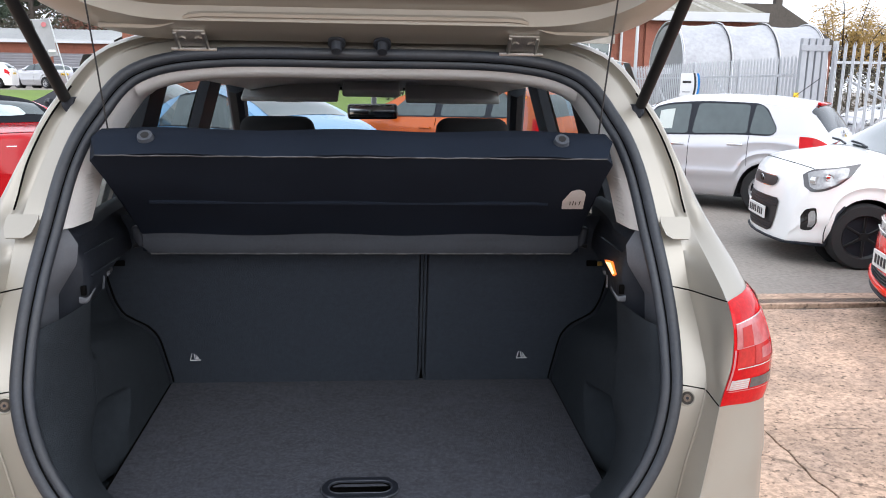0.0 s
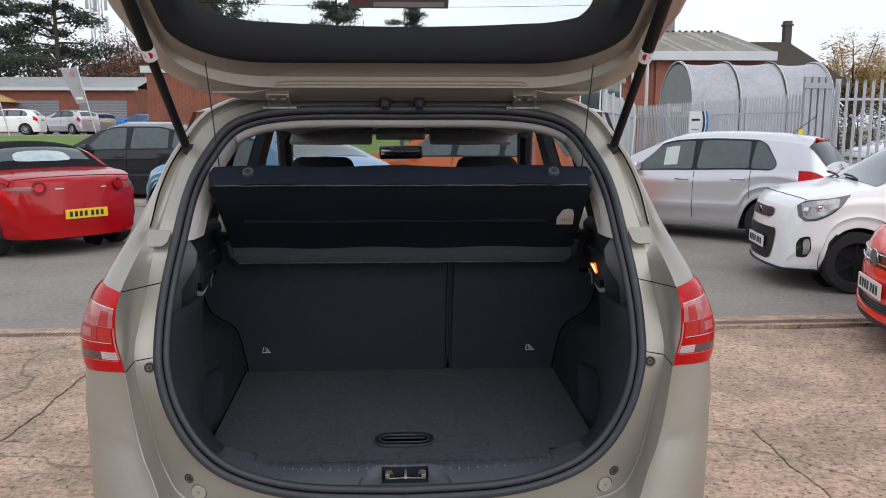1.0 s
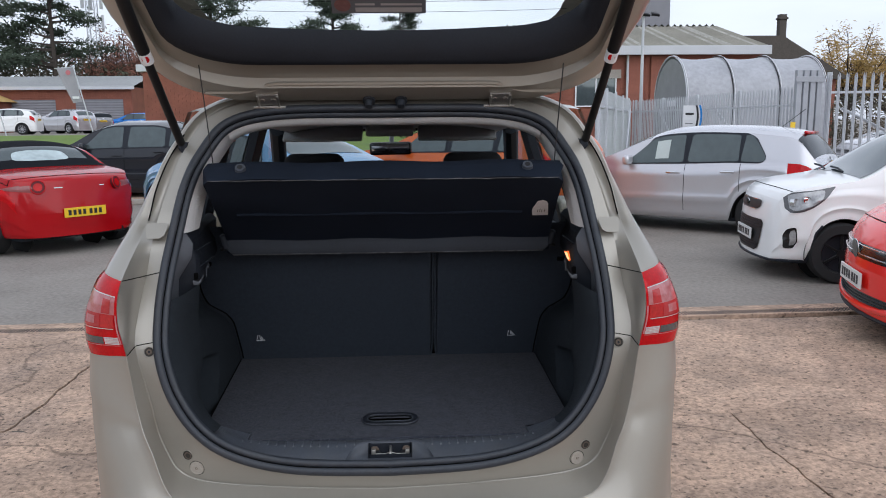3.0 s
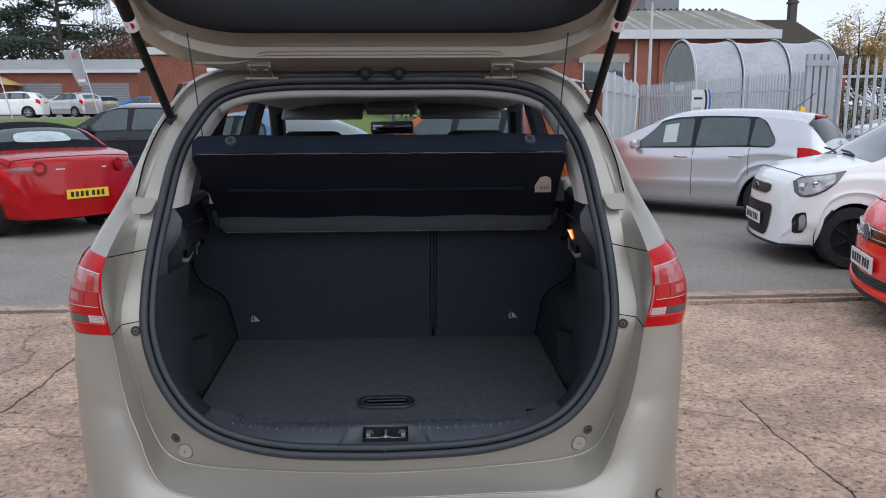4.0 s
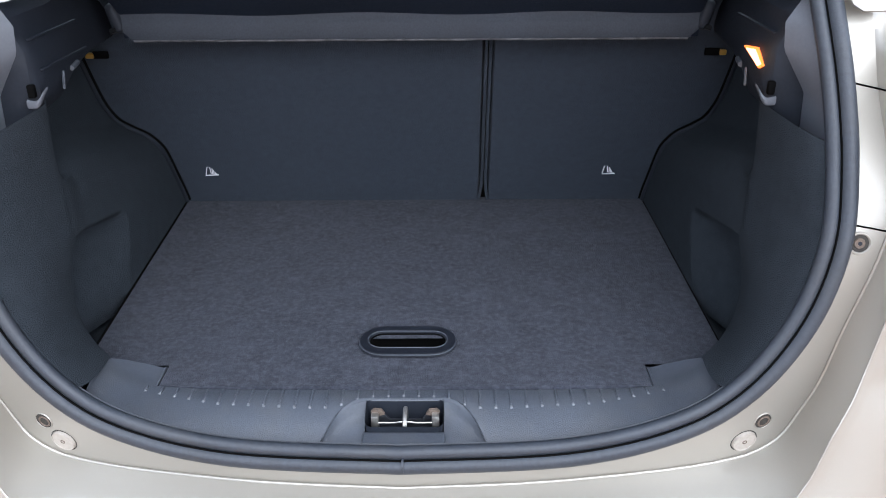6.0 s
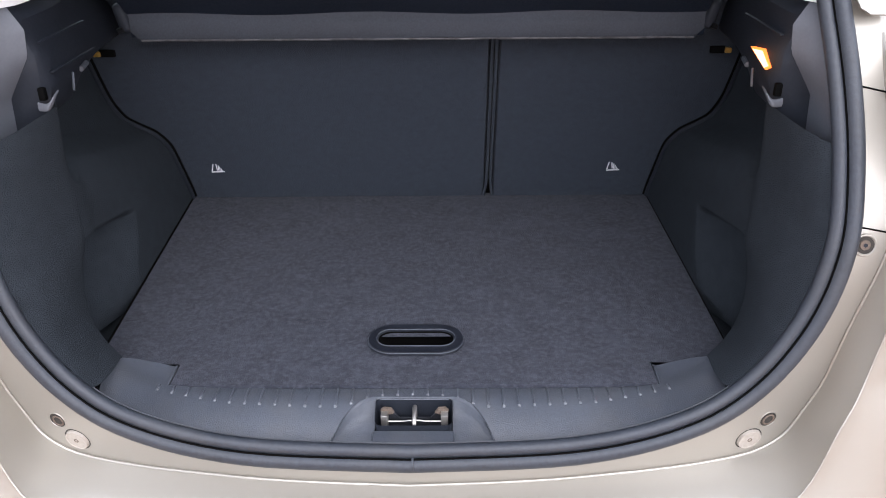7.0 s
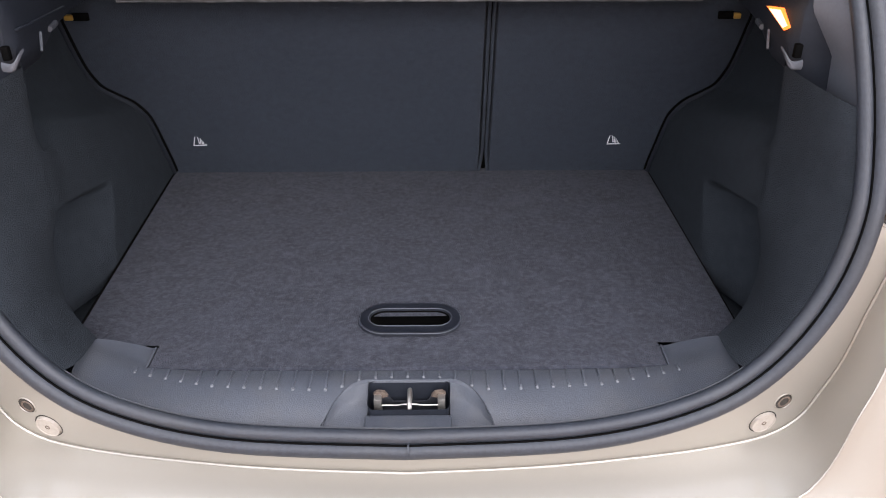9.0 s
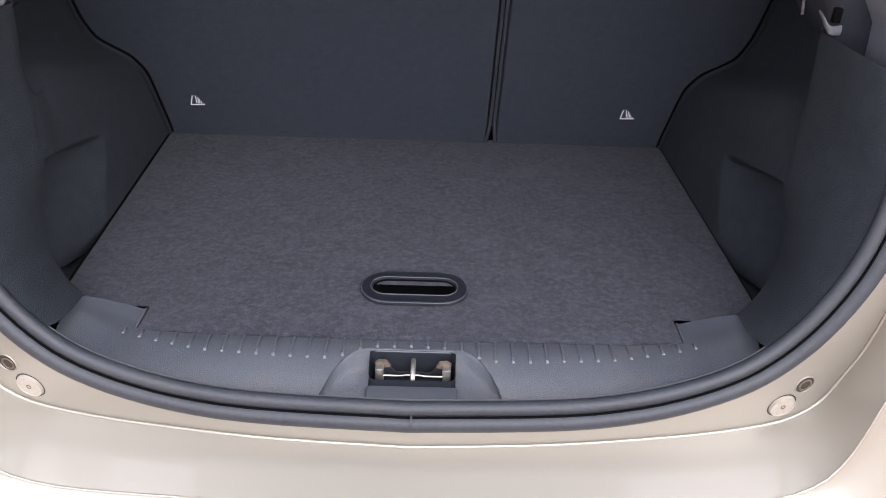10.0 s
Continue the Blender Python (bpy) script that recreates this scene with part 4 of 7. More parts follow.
def arch_foot(y, k):
    """Half width of the boot floor; the wheel arches are not quite alike."""
    return .528 + .032 * (y - 2.03) if k < 0 else .524 - .013 * (y - 2.03)


def lining_x(y, z, k=1):
    """Half width of the lining behind the entry panel: wheel arch, open recess above it and a pocket low behind the panel."""
    xe, ye = edge_at(z)
    x = arch_foot(y, k) + glide_at(SHOULDER, z - .085 * (1 - ease(2.08, 2.54, y)))
    x = xe + (x - xe) * ease(ye, ye + .07 - .062 * ease(.945, .965, z), y)
    lip = lerp_at([(2.04, .870), (2.28, .822)], y)
    deep = lerp_at([(.69, 2.205), (.82, 2.275)], z)
    if ye < y < deep:
        x += .150 * (1 - ((y - ye) / (deep - ye)) ** .6) * ease(lip, lip - .020, z) * ease(ye, ye + .004, y)
    return x


def plate_edge(z):
    """Where the grey plate by the seal meets the black ledge."""
    return Vector((lerp_at([(1.03, .582), (1.052, .580), (1.105, .576), (1.165, .537), (1.203, .532), (1.223, .543), (1.245, .556)], z), max(2.02, y_inner(z) + .010), z))


for k in (1, -1):
    bm = B()
    rows = []
    for z in np.linspace(.655, 1.10, 112):
        z = float(z)
        y0, y1 = edge_at(z)[1], seat_y(z) + .03
        rows.append([(k * lining_x(y, z, k), y, z) for y in (y0 + (y1 - y0) * (i / 120) ** 1.25 for i in range(121))])
    grid(bm, rows)
    bmesh.ops.recalc_face_normals(bm, faces=bm.faces)
    lining = part("boot_side_lining", bm, M_LINING, car, "black felt boot side lining over the wheel arch", smooth=60)
    bm = B()
    rows = []
    for e, zf in zip(edge_curve, foot_rise):
        f = panel_foot(zf)
        r = [f.lerp(e, u) + Vector((-.55, -.8, .1)) * (.013 * math.sin(math.pi * u ** .8)) for u in np.linspace(0, 1, 14)]
        a = ease(.722, .80, e.z)
        r += [e + Vector((.003, .005, -.002)), e + Vector((.004 + .012 * a, .010, -.030 * (1 - a))), e + Vector((.004 + .036 * a, .014, -.06 * (1 - a)))]
        rows.append([side(q, k) for q in r])
    grid(bm, rows)
    bmesh.ops.recalc_face_normals(bm, faces=bm.faces)
    part("entry_panel", bm, M_LINING, lining, smooth=60)
    # plain wall behind, up to the windows
    bm = B()
    grid(bm, [[(k * .715, y, z) for y in np.linspace(2.2, 4.6, 12)] for z in (.3, .7, 1.06)])
    part("inner_side_panel", bm, M_PLASTIC, car)
    # upper plastic trim: grey plate by the seal, black moulding further in
    bm = B()
    rows = []
    for z in np.linspace(1.046, 1.236, 24):
        a, b = Vector((x_inner(z) + .012, y_inner(z) - .008, z)), plate_edge(z)
        rows.append([side(a.lerp(b, t), k) for t in (0, .3, .7, 1)])
    grid(bm, rows)
    part("grey_trim_plate", bm, M_GREYTRIM, lining, "mid grey plastic plate")
    bm = B()
    prof = [(.555, 1.055), (.532, 1.078), (.524, 1.099), (.521, 1.12), (.522, 1.142), (.524, 1.165), (.535, 1.19), (.534, 1.215), (.546, 1.230), (.560, 1.234)]
    rows = [[side(plate_edge(z) + Vector((.002, .001, 0)), k) for x, z in prof], [side(plate_edge(z).lerp(Vector((x + .004, 2.026, z)), .85), k) for x, z in prof]]
    rows += [[(k * (x + dx), y + .10 * (z - 1.1), max(z, 1.055 + .055 * ease(2.02, 2.24, y) + .06 * (x < .54 and z < 1.1) * (.535 - x))) for x, z in prof] for y, dx in ((2.034, .001), (2.06, .002), (2.12, .004), (2.2, .02), (2.3, .035), (2.42, .045), (2.50, .05))]
    grid(bm, rows)
    bmesh.ops.recalc_face_normals(bm, faces=bm.faces)
    ledge = part("shelf_ledge", bm, M_PLASTIC, lining, "black moulded shelf support")
    bm = B()
    for z, dx in (((1.135, .0), (1.178, .012)) if k < 0 else ((1.182, .012),)):
        box(bm, (k * (.521 + dx * .8) - .003, 2.045, z), (k * (.521 + dx * .8) + .003, 2.20, z + .003), .001)
    part("moulded_rib", bm, M_PLASTIC, ledge)
    bm = B()
    rows = []
    for q, w in zip(spline([(k * .509, 2.026, 1.114), (k * .511, 2.017, 1.108), (k * .515, 2.013, 1.100), (k * .522, 2.012, 1.094), (k * .536, 2.016, 1.094)], 4), np.linspace(.0022, .0068, 17)):
        rows.append([q + Vector((0, .004 * math.cos(a), w * math.sin(a))) for a in np.linspace(0, math.tau, 9)[:-1]])
    vs = grid(bm, rows, close_v=True)
    bm.faces.new(vs[0])
    bm.faces.new(vs[-1])
    bmesh.ops.recalc_face_normals(bm, faces=bm.faces)
    part("bag_hook", bm, M_GREYTRIM, ledge, "grey plastic bag hook")
    bm = B()
    box(bm, (k * .529 - .005, 2.016, 1.102), (k * .529 + .005, 2.026, 1.121), .002)
    part("hook_slot", bm, M_GAP, ledge)
    bm = B()
    box(bm, ((-.633 if k < 0 else .587), 2.428, 1.0655), ((-.617 if k < 0 else .600), 2.440, 1.0755), .002)
    part("seat_catch_tab", bm, pbr("brass_tab", (.45, .27, .06), rough=.4, metal=.5) if k > 0 else bpy.data.materials["brass_tab"], ledge, "brass coloured catch tab")
    bm = B()
    box(bm, ((-.620 if k < 0 else .560), 2.432, 1.064), ((-.590 if k < 0 else .588), 2.440, 1.078), .002)
    part("catch_slot", bm, M_GAP, ledge)
    bm = B()
    tube(bm, [(k * .524, 2.115, 1.118), (k * .521, 2.100, 1.094)], .0022, 6)
    part("moulded_rib", bm, M_SILL, ledge)
    bm = B()
    tube(bm, [(k * .532, 2.16, 1.112), (k * .540, 2.20, 1.112)], .0045, 8)
    part("shelf_pivot_peg", bm, M_SILL, ledge)
    # pale pillar trim between seal and side window, and headliner edge
    bm = B()
    inner_hi = [p for p in INNER if p.z > 1.225 and p.x > .30]
    rows = [[side(p, k) + Vector((0, .006, 0)), side(p, k) + Vector((-k * .012, .03, -.004 * (p.z > 1.5))), side(p, k) + Vector((-k * .016, .11, -.006 * (p.z > 1.48))),
             side(p, k) + Vector((k * .03, .16, .0))] for p in inner_hi]
    grid(bm, rows)
    bmesh.ops.recalc_face_normals(bm, faces=bm.faces)
    pillar = part("rear_pillar_trim", bm, M_BEIGETRIM, car, "pale grey pillar trim")
    bm = B()
    for i in range(12):
        z = 1.242 + .008 * i
        obox(bm, pose(k * (x_inner(z) - .0145), y_inner(z) + .065, z, 0, 0, k * 2), (.0016, .045, .0022), .0006, 1)
    part("vent_louvres", bm, M_BEIGETRIM, pillar)
# boot lamp
bm = B()
def slanted(f, x0, x1):
    """A lens of slanted outline on the inner face of the ledge."""
    ring = [(2.128, 1.1485), (2.081, 1.1555), (2.042, 1.1375), (2.057, 1.1305)]
    return prism(B(), [(2.0735 + (y - 2.0735) * f, 1.143 + (z - 1.143) * f) for y, z in ring], "x", x0, x1)


boot_lamp = part("boot_lamp", slanted(1, .5200, .540), M_LAMP, car, "lit amber boot lamp", smooth=False)
part("lamp_core", slanted(.80, .5192, .530), M_LAMPCORE, boot_lamp, "glowing middle of the lens", smooth=False)
lamp_data = bpy.data.lights.new("boot_lamp_light", "POINT")
lamp_data.energy, lamp_data.color, lamp_data.shadow_soft_size = 0.015, (1.0, .55, .2), .02
new("boot_lamp_light", lamp_data).location = (.480, 2.062, 1.150)

# sill plate with tread ribs and the catch recess
def sill_front(a):
    """Place and height of the sill plate's edge by the seal, at that half width."""
    return (glide_at([(0, 1.806), (.27, 1.812), (.375, 1.826), (.44, 1.842), (.468, 1.852)], a), glide_at([(0, .640), (.138, .642), (.267, .654), (.375, .676), (.44, .694), (.468, .703)], a))


def sill_back(a):
    """Place of its edge by the carpet: straight, then a notch and a rising corner."""
    return 1.908 if a < .388 else glide_at([(.388, 1.962), (.41, 1.963), (.44, 1.956), (.468, 1.940)], a)


def sill_top(x, y):
    """Height of the sill plate at that place."""
    a = abs(x)
    yf, zf = sill_front(a)
    zb = glide_at([(0, .667), (.30, .669), (.388, .675), (.42, .684), (.468, .710)], a)
    t = min(1, max(0, (y - yf) / (1.938 - yf)))
    u = min(1, t / .58)
    return zf + (zb - zf) * (1 - (1 - u) ** 1.7) + .0035 * math.sin(math.pi * u) + .0035 * ease(.30, .58, t) - .0070 * ease(.58, 1.0, t)


def hood_back(x):
    """Where the hood round the catch ends towards the carpet."""
    t = min(1, max(0, (.121 - abs(x - .003)) / .062))
    return 1.812 + .073 * math.sin(t * math.pi / 2) ** .8


RX0, RX1, RY0, RY1 = -.0555, .0615, 1.833, 1.880
bm = B()
for x_from, x_to, n in ((-.468, -.388, 14), (-.388, RX0, 40), (RX0, RX1, 14), (RX1, .388, 40), (.388, .468, 14)):
    rows = []
    for x in np.linspace(x_from, x_to, n + 1):
        x = float(x)
        (yf, zf), yb = sill_front(abs(x)), sill_back(max(abs(x), .3885) if x_from in (-.468, .388) else min(abs(x), .3875))
        if x_from == RX0:
            ys_ = [RY1 + .001, RY1 + .005, RY1 + .012, yb]
        else:
            y_from = max(yf, hood_back(x) - .001) if abs(x - .003) < .121 else yf
            ys_ = [y_from + (yb - y_from) * j / 9 for j in range(10)]
        r = [(x, y, sill_top(x, y)) for y in ys_]
        if x_from != RX0:
            r = [(x, r[0][1] - .004, r[0][2] - .022)] + r
        rows.append(r + [(x, yb + .001, r[-1][2] - .03)])
    grid(bm, rows)
bmesh.ops.remove_doubles(bm, verts=bm.verts, dist=.0004)
bmesh.ops.recalc_face_normals(bm, faces=bm.faces)
sill = part("sill_plate", bm, M_SILL, car, "grey grained plastic sill plate with tread ribs")
for k in (1, -1):
    bm = B()
    box(bm, (k * .388 - .002, 1.908, .64), (k * .388 + .002, 1.963, .6745), .001, 1)
    part("sill_notch_wall", bm, M_SILL, sill)
RIB_FRONT = [(0, 1.8935), (.06, 1.890), (.088, 1.873), (.115, 1.866), (.15, 1.866), (.28, 1.872), (.40, 1.895)]
for i in range(35):
    x = -.396 + .0233 * i
    ya, yb = lerp_at(RIB_FRONT, abs(x)), 1.9045
    z = sill_top(x, (ya + yb) / 2)
    bm = B()
    box(bm, (x - .0018, ya, z - .004), (x + .0018, yb, z + .0022), .001, 1)
    rib = part("tread_rib", bm, M_SILL, sill)
    bm = B()
    z = sill_top(x, ya)
    box(bm, (x - .0023, ya - .005, z - .003), (x + .0023, ya - .0004, z + .0018), .001, 1)
    part("rib_end", bm, M_RIBDOT, rib)
# recess box, hood and striker
bm = B()
zb = .600
xm, ym = (RX0 + RX1) / 2, (RY0 + RY1) / 2
top_ring = [(xm + x, ym + y) for x, y in rounded(RX1 - RX0, RY1 - RY0, .009, 4)]
rows = [[(xm + (x - xm) * f, ym + (y - ym) * f, (sill_top(x, y) if z is None else z)) for x, y in top_ring] for f, z in ((1.0, None), (.985, .650), (.95, zb))]
vs = grid(bm, rows, close_v=True)
bm.faces.new(vs[-1])
bmesh.ops.recalc_face_normals(bm, faces=bm.faces)
part("catch_recess", bm, M_PLASTIC, sill, "black catch recess")
bm = B()
for k in (1, -1):
    rows = []
    for t in np.linspace(0, 1, 18):
        x = k * (.121 - .062 * float(t)) + .003
        lift = math.sin(float(t) * math.pi / 2)
        yo = hood_back(x)
        rows.append([(x, y, sill_top(x, y) + dz * lift ** .5) for y, dz in ((1.802, -.016), (1.807, -.010), (1.807 + .35 * (yo - 1.807), -.017), (1.807 + .66 * (yo - 1.807), -.020), (1.807 + .80 * (yo - 1.807), -.012), (1.807 + .86 * (yo - 1.807), .0005), (yo - .005, .0026), (yo, -.002))])
    grid(bm, rows)
rows = [[(x, y, sill_top(x, y) + dz) for y, dz in ((RY1 - .001, -.0020), (RY1 + .001, .0012), (RY1 + .0035, .0018), (RY1 + .006, -.002))] for x in np.linspace(-.0595, .0655, 14)]
grid(bm, rows)
bmesh.ops.recalc_face_normals(bm, faces=bm.faces)
part("catch_hood", bm, M_SILL, sill, "raised hood round the catch")
bm = B()
box(bm, (RX0 - .003, 1.805, .622), (RX1 + .003, RY0 + .002, .6475), .004, 3)
part("catch_front_lip", bm, M_SILL, sill)
bm = B()
tube(bm, spline([(.004, 1.876, .640), (.004, 1.869, .6635), (.004, 1.846, .6600), (.004, 1.838, .6480), (.004, 1.838, .620)], 4), .0034, 8)
striker = part("striker", bm, M_STEEL, sill, "steel tailgate striker loop")
bm = B()
tube(bm, spline([(-.036, 1.851, .6505), (-.012, 1.851, .6505), (-.005, 1.849, .6535), (.013, 1.849, .6535), (.020, 1.851, .6505), (.044, 1.851, .6505)], 3), .0013, 6)
part("striker_wire", bm, M_STEEL, striker)
bm = B()
prism(bm, [(-.040, .606), (-.040, .659), (-.030, .656), (-.020, .6435), (.028, .6435), (.038, .656), (.048, .659), (.048, .606)], "y", 1.866, 1.870)
part("catch_plate", bm, M_CATCH, striker, "dark catch plate")
for k in (1, -1):
    bm = B()
    box(bm, (k * .0455 + .004 - .0055, 1.848, .606), (k * .0455 + .004 + .0055, 1.862, .6625), .0015)
    guide = part("catch_guide", bm, M_STEEL, sill, "steel guide with a rusty top")
    bm = B()
    prism(bm, [(k * .052 + .004, .6625), (k * .047 + .004, .6670), (k * .036 + .004, .6660), (k * .031 + .004, .6585), (k * .040 + .004, .6560), (k * .050 + .004, .6575)], "y", 1.860, 1.8655)
    part("guide_top", bm, M_RUST, guide)

# boot floor board with its grip
bm = B()
rows = []
xs = np.linspace(0, 1, 49)
for y in [1.9095, 1.9115] + list(np.linspace(1.915, 1.9655, 4)) + list(np.linspace(1.967, 2.616, 36)):
    y = float(y)
    wl, wr = (.384, .384) if y < 1.9665 else (min(.500 + .9 * (y - 1.967), arch_foot(y, -1) - .003), min(.500 + .9 * (y - 1.967), arch_foot(y, 1) - .003))
    rows.append([(-wl + (wl + wr) * float(t), y, (floor_z(y) if y > 1.911 else .664) + .0015 * math.sin(3 * t + 2 * y)) for t in xs])
vs = [[bm.verts.new(p) for p in r] for r in rows]
for i in range(len(rows) - 1):
    for j in range(48):
        c = [(rows[a][b][0], rows[a][b][1]) for a, b in ((i, j), (i + 1, j), (i + 1, j + 1), (i, j + 1))]
        mx, my = sum(p[0] for p in c) / 4, sum(p[1] for p in c) / 4
        if abs(mx) < .064 and abs(my - 2.027) < .021:
            continue
        bm.faces.new((vs[i][j], vs[i + 1][j], vs[i + 1][j + 1], vs[i][j + 1]))
bmesh.ops.recalc_face_normals(bm, faces=bm.faces)
floor_edges = [[(k * (arch_foot(y, k) - .002), y, floor_z(y) - .0005) for y in np.linspace(1.995, 2.610, 24)] for k in (1, -1)]
floor_board = part("boot_floor_board", bm, M_CARPET, car, "worn black carpet boot floor")
# Near-black line stands in for the shaded gap between floor board and lining.
for line in floor_edges:
    bm = B()
    tube(bm, line, .0022, 6)
    part("floor_gap_shade", bm, M_GAP, floor_board)
bm = B()
GY = 2.027
out_r = [(x, y + GY) for x, y in rounded(.164, .086, .0425, 8)]
in_r = [(x, y + GY + .001) for x, y in rounded(.128, .048, .0235, 8)]


def ring_scaled(r, f):
    return [(x * f, (y - GY) * f + GY) for x, y in r]


grid(bm, [[(x, y, z) for x, y in r] for r, z in ((out_r, .6775), (ring_scaled(out_r, .975), .6835), (ring_scaled(in_r, 1.10), .6830), (ring_scaled(in_r, 1.02), .6825), (in_r, .679), (in_r, .671))], close_v=True)
bmesh.ops.recalc_face_normals(bm, faces=bm.faces)
grip = part("floor_grip", bm, M_GRIP, floor_board, "black plastic finger grip set in the carpet")
bm = B()
grid(bm, [[(x * f, GY + (y - GY) * f, z) for x, y in in_r] for z, f in ((.680, .995), (.640, .99), (.575, .98))], close_v=True)
bm.faces.new([bm.verts.new((x * .98, GY + (y - GY) * .98, .5755)) for x, y in in_r])
part("grip_cavity", bm, M_GAP, grip, "deep finger slot")
# Paler rings stand in for the highlight along the grip's bevelled edges.
for r, rz in ((ring_scaled(in_r, 1.04), .6836), (ring_scaled(out_r, .985), .6812)):
    bm = B()
    tube(bm, [(x, y, rz) for x, y in r], .0009, 6, closed=True)
    part("grip_rim_highlight", bm, M_SILL, grip)
bm = B()
grid(bm, [[(-w, y, .60), (w, y, .60)] for y, w in ((1.87, .45), (2.0, .64), (2.7, .66))])
part("boot_pan", bm, M_PLASTIC, car)
for k in (1, -1):
    bm = B()
    grid(bm, [[(k * x, y, .640) for y in (1.95, 1.99, 2.1, 2.3)] for x in (.455, .50, .55, .70)])
    part("pocket_floor", bm, M_LINING, car)

# split rear seat backs with welted edges
for x0, x1 in ((-.705, .1395), (.1525, .68)):
    bm = B()
    n = 160
    rows = []
    for z in np.linspace(.655, 1.20, 24):
        z = float(z)
        r = []
        for i in range(n + 1):
            x = x0 + (x1 - x0) * i / n
            inner = min(abs(x - .1395) if x1 < .2 else abs(x - .1525), .008) / .008
            r.append((x, seat_y(z) + .024 * (1 - inner) ** 2, z))
        rows.append(r)
    grid(bm, rows)
    bmesh.ops.recalc_face_normals(bm, faces=bm.faces)
    back = part("rear_seat_back", bm, M_FELT, car, "black felt-covered folding seat back")
    bm = B()
    xe = .1418 if x1 < .2 else .1502
    tube(bm, [(xe + (-.006 if x1 < .2 else .006) * ease(.74, .695, z), seat_y(z) + .0012, z) for z in np.linspace(.695, 1.19, 20)], .0034, 8)
    part("seat_welt", bm, M_FELT, back)
    # small printed child-seat sign
    bm = B()
    cx, cz = (-.465 if x0 < 0 else .423), .783
    yy = seat_y(cz) - .003
    tube(bm, [(cx - .013, yy, cz - .008), (cx - .009, yy, cz + .009), (cx - .003, yy, cz + .010), (cx - .001, yy, cz - .006)], .0013, 4)
    for i in range(4):
        tube(bm, [(cx + .002 + .003 * i, yy, cz - .007), (cx + .002 + .003 * i, yy, cz + .006 - .004 * i)], .0011, 4)
    tube(bm, [(cx - .014, yy, cz - .010), (cx + .015, yy, cz - .009)], .0013, 4)
    part("seat_mark", bm, M_WHITE, back, "small white child-seat anchor sign")
for k in (1, -1):
    bm = B()
    line = [Vector((k * (lining_x(seat_y(z) - .010, z, k) - .003), seat_y(z) - .005, z)) for z in np.linspace(.695, 1.09, 50)]
    tube(bm, line, .0046, 8)
    part("lining_piping", bm, M_PLASTIC, car)
    bm = B()
    tube(bm, [q + Vector((-k * .0045, .004, .004)) for q in line], .0040, 6)
    part("piping_groove", bm, M_GAP, car)
bm = B()
grid(bm, [[(x, seat_y(z) + .026, z) for x in (.132, .160)] for z in (.66, .95, 1.2)])
part("seat_gap", bm, M_GAP, car)

# ---- cabin seen over the shelf ----
bm = B()
rows = []
for y, zc, zs_, w in ((2.19, 1.545, 1.50, .46), (2.26, 1.535, 1.50, .50), (2.5, 1.545, 1.50, .53), (3.2, 1.565, 1.515, .55), (3.8, 1.545, 1.49, .54), (3.98, 1.520, 1.475, .53), (4.03, 1.485, 1.44, .53)):
    rows.append([(w * t, y, zs_ + (zc - zs_) * (1 - abs(t) ** 3)) for t in np.linspace(-1, 1, 21)])
grid(bm, rows)
headliner = part("headliner", bm, M_HEADLINE, car, "grey cloth headliner")
bm = B()
top_in = [p for p in INNER if p.z > 1.50]
rows = [[side(p, k) + Vector((0, dy, dz)) for k, p in [(1, q) for q in top_in] + [(-1, q) for q in top_in[-2::-1]]] for dy, dz in ((.004, 0), (.010, -.012), (.022, -.021), (.05, -.024), (.12, -.006))]
grid(bm, rows)
bmesh.ops.recalc_face_normals(bm, faces=bm.faces)
part("headliner_edge", bm, M_BEIGETRIM, headliner)
for k in (1, -1):
    for y0, y1, lean in ((2.80, 2.89, .03), (3.54, 3.68, 0)):
        bm = B()
        rows = [[(k * (shell_section((y0 + y1) / 2)[4][0] - .03 - .30 * (z - 1.05) - i * .0), y + lean * (z - 1.05), z) for y, i in ((y0 - .03, 0), (y1 + .03, 0))] for z in np.linspace(1.0, 1.52, 8)]
        rows2 = [[(p[0] - k * .035, p[1], p[2]) for p in r] for r in rows]
        grid(bm, [[r[0], q[0], q[1], r[1]] for r, q in zip(rows, rows2)], close_v=True)
        bmesh.ops.recalc_face_normals(bm, faces=bm.faces)
        part("door_pillar_trim", bm, M_PLASTIC, car)
    bm = B()
    tube(bm, [(k * .60, 3.95, 1.50), (k * .73, 4.85, 1.03)], .04, 8)
    part("windscreen_pillar", bm, M_PLASTIC, car)
    bm = B()
    rows = [[(k * x, y, z) for y in np.linspace(2.72, 4.7, 8)] for x, z in ((.74, 1.07), (.67, 1.075), (.66, 1.0), (.66, .5))]
    grid(bm, rows)
    part("door_card", bm, M_PLASTIC, car)
    # sun visor
    bm = B()
    vx = .318 if k > 0 else -.364
    obox(bm, pose(vx, 3.93, 1.474, 24, 0, 0), (.40, .15, .024), .010, 3)
    visor = part("sun_visor", bm, M_VISOR, car, "grey sun visor folded up")
    bm = B()
    obox(bm, pose(vx, 3.885, 1.442, 24, 0, 0), (.11, .035, .004), .001)
    part("visor_label", bm, M_BEIGETRIM, visor)
    bm = B()
    tube(bm, [(vx - .21, 3.99, 1.492), (vx + .21, 3.99, 1.492)], .006, 6)
    part("visor_hinge", bm, M_PLASTIC, visor)
bm = B()
obox(bm, pose(-.025, 3.93, 1.495, 14, 0, 0), (.24, .18, .035), .012, 3)
part("roof_console", bm, M_VISOR, car)
bm = B()
obox(bm, pose(-.025, 4.05, 1.393, 0, -1, -8), (.225, .03, .068), .016, 4)
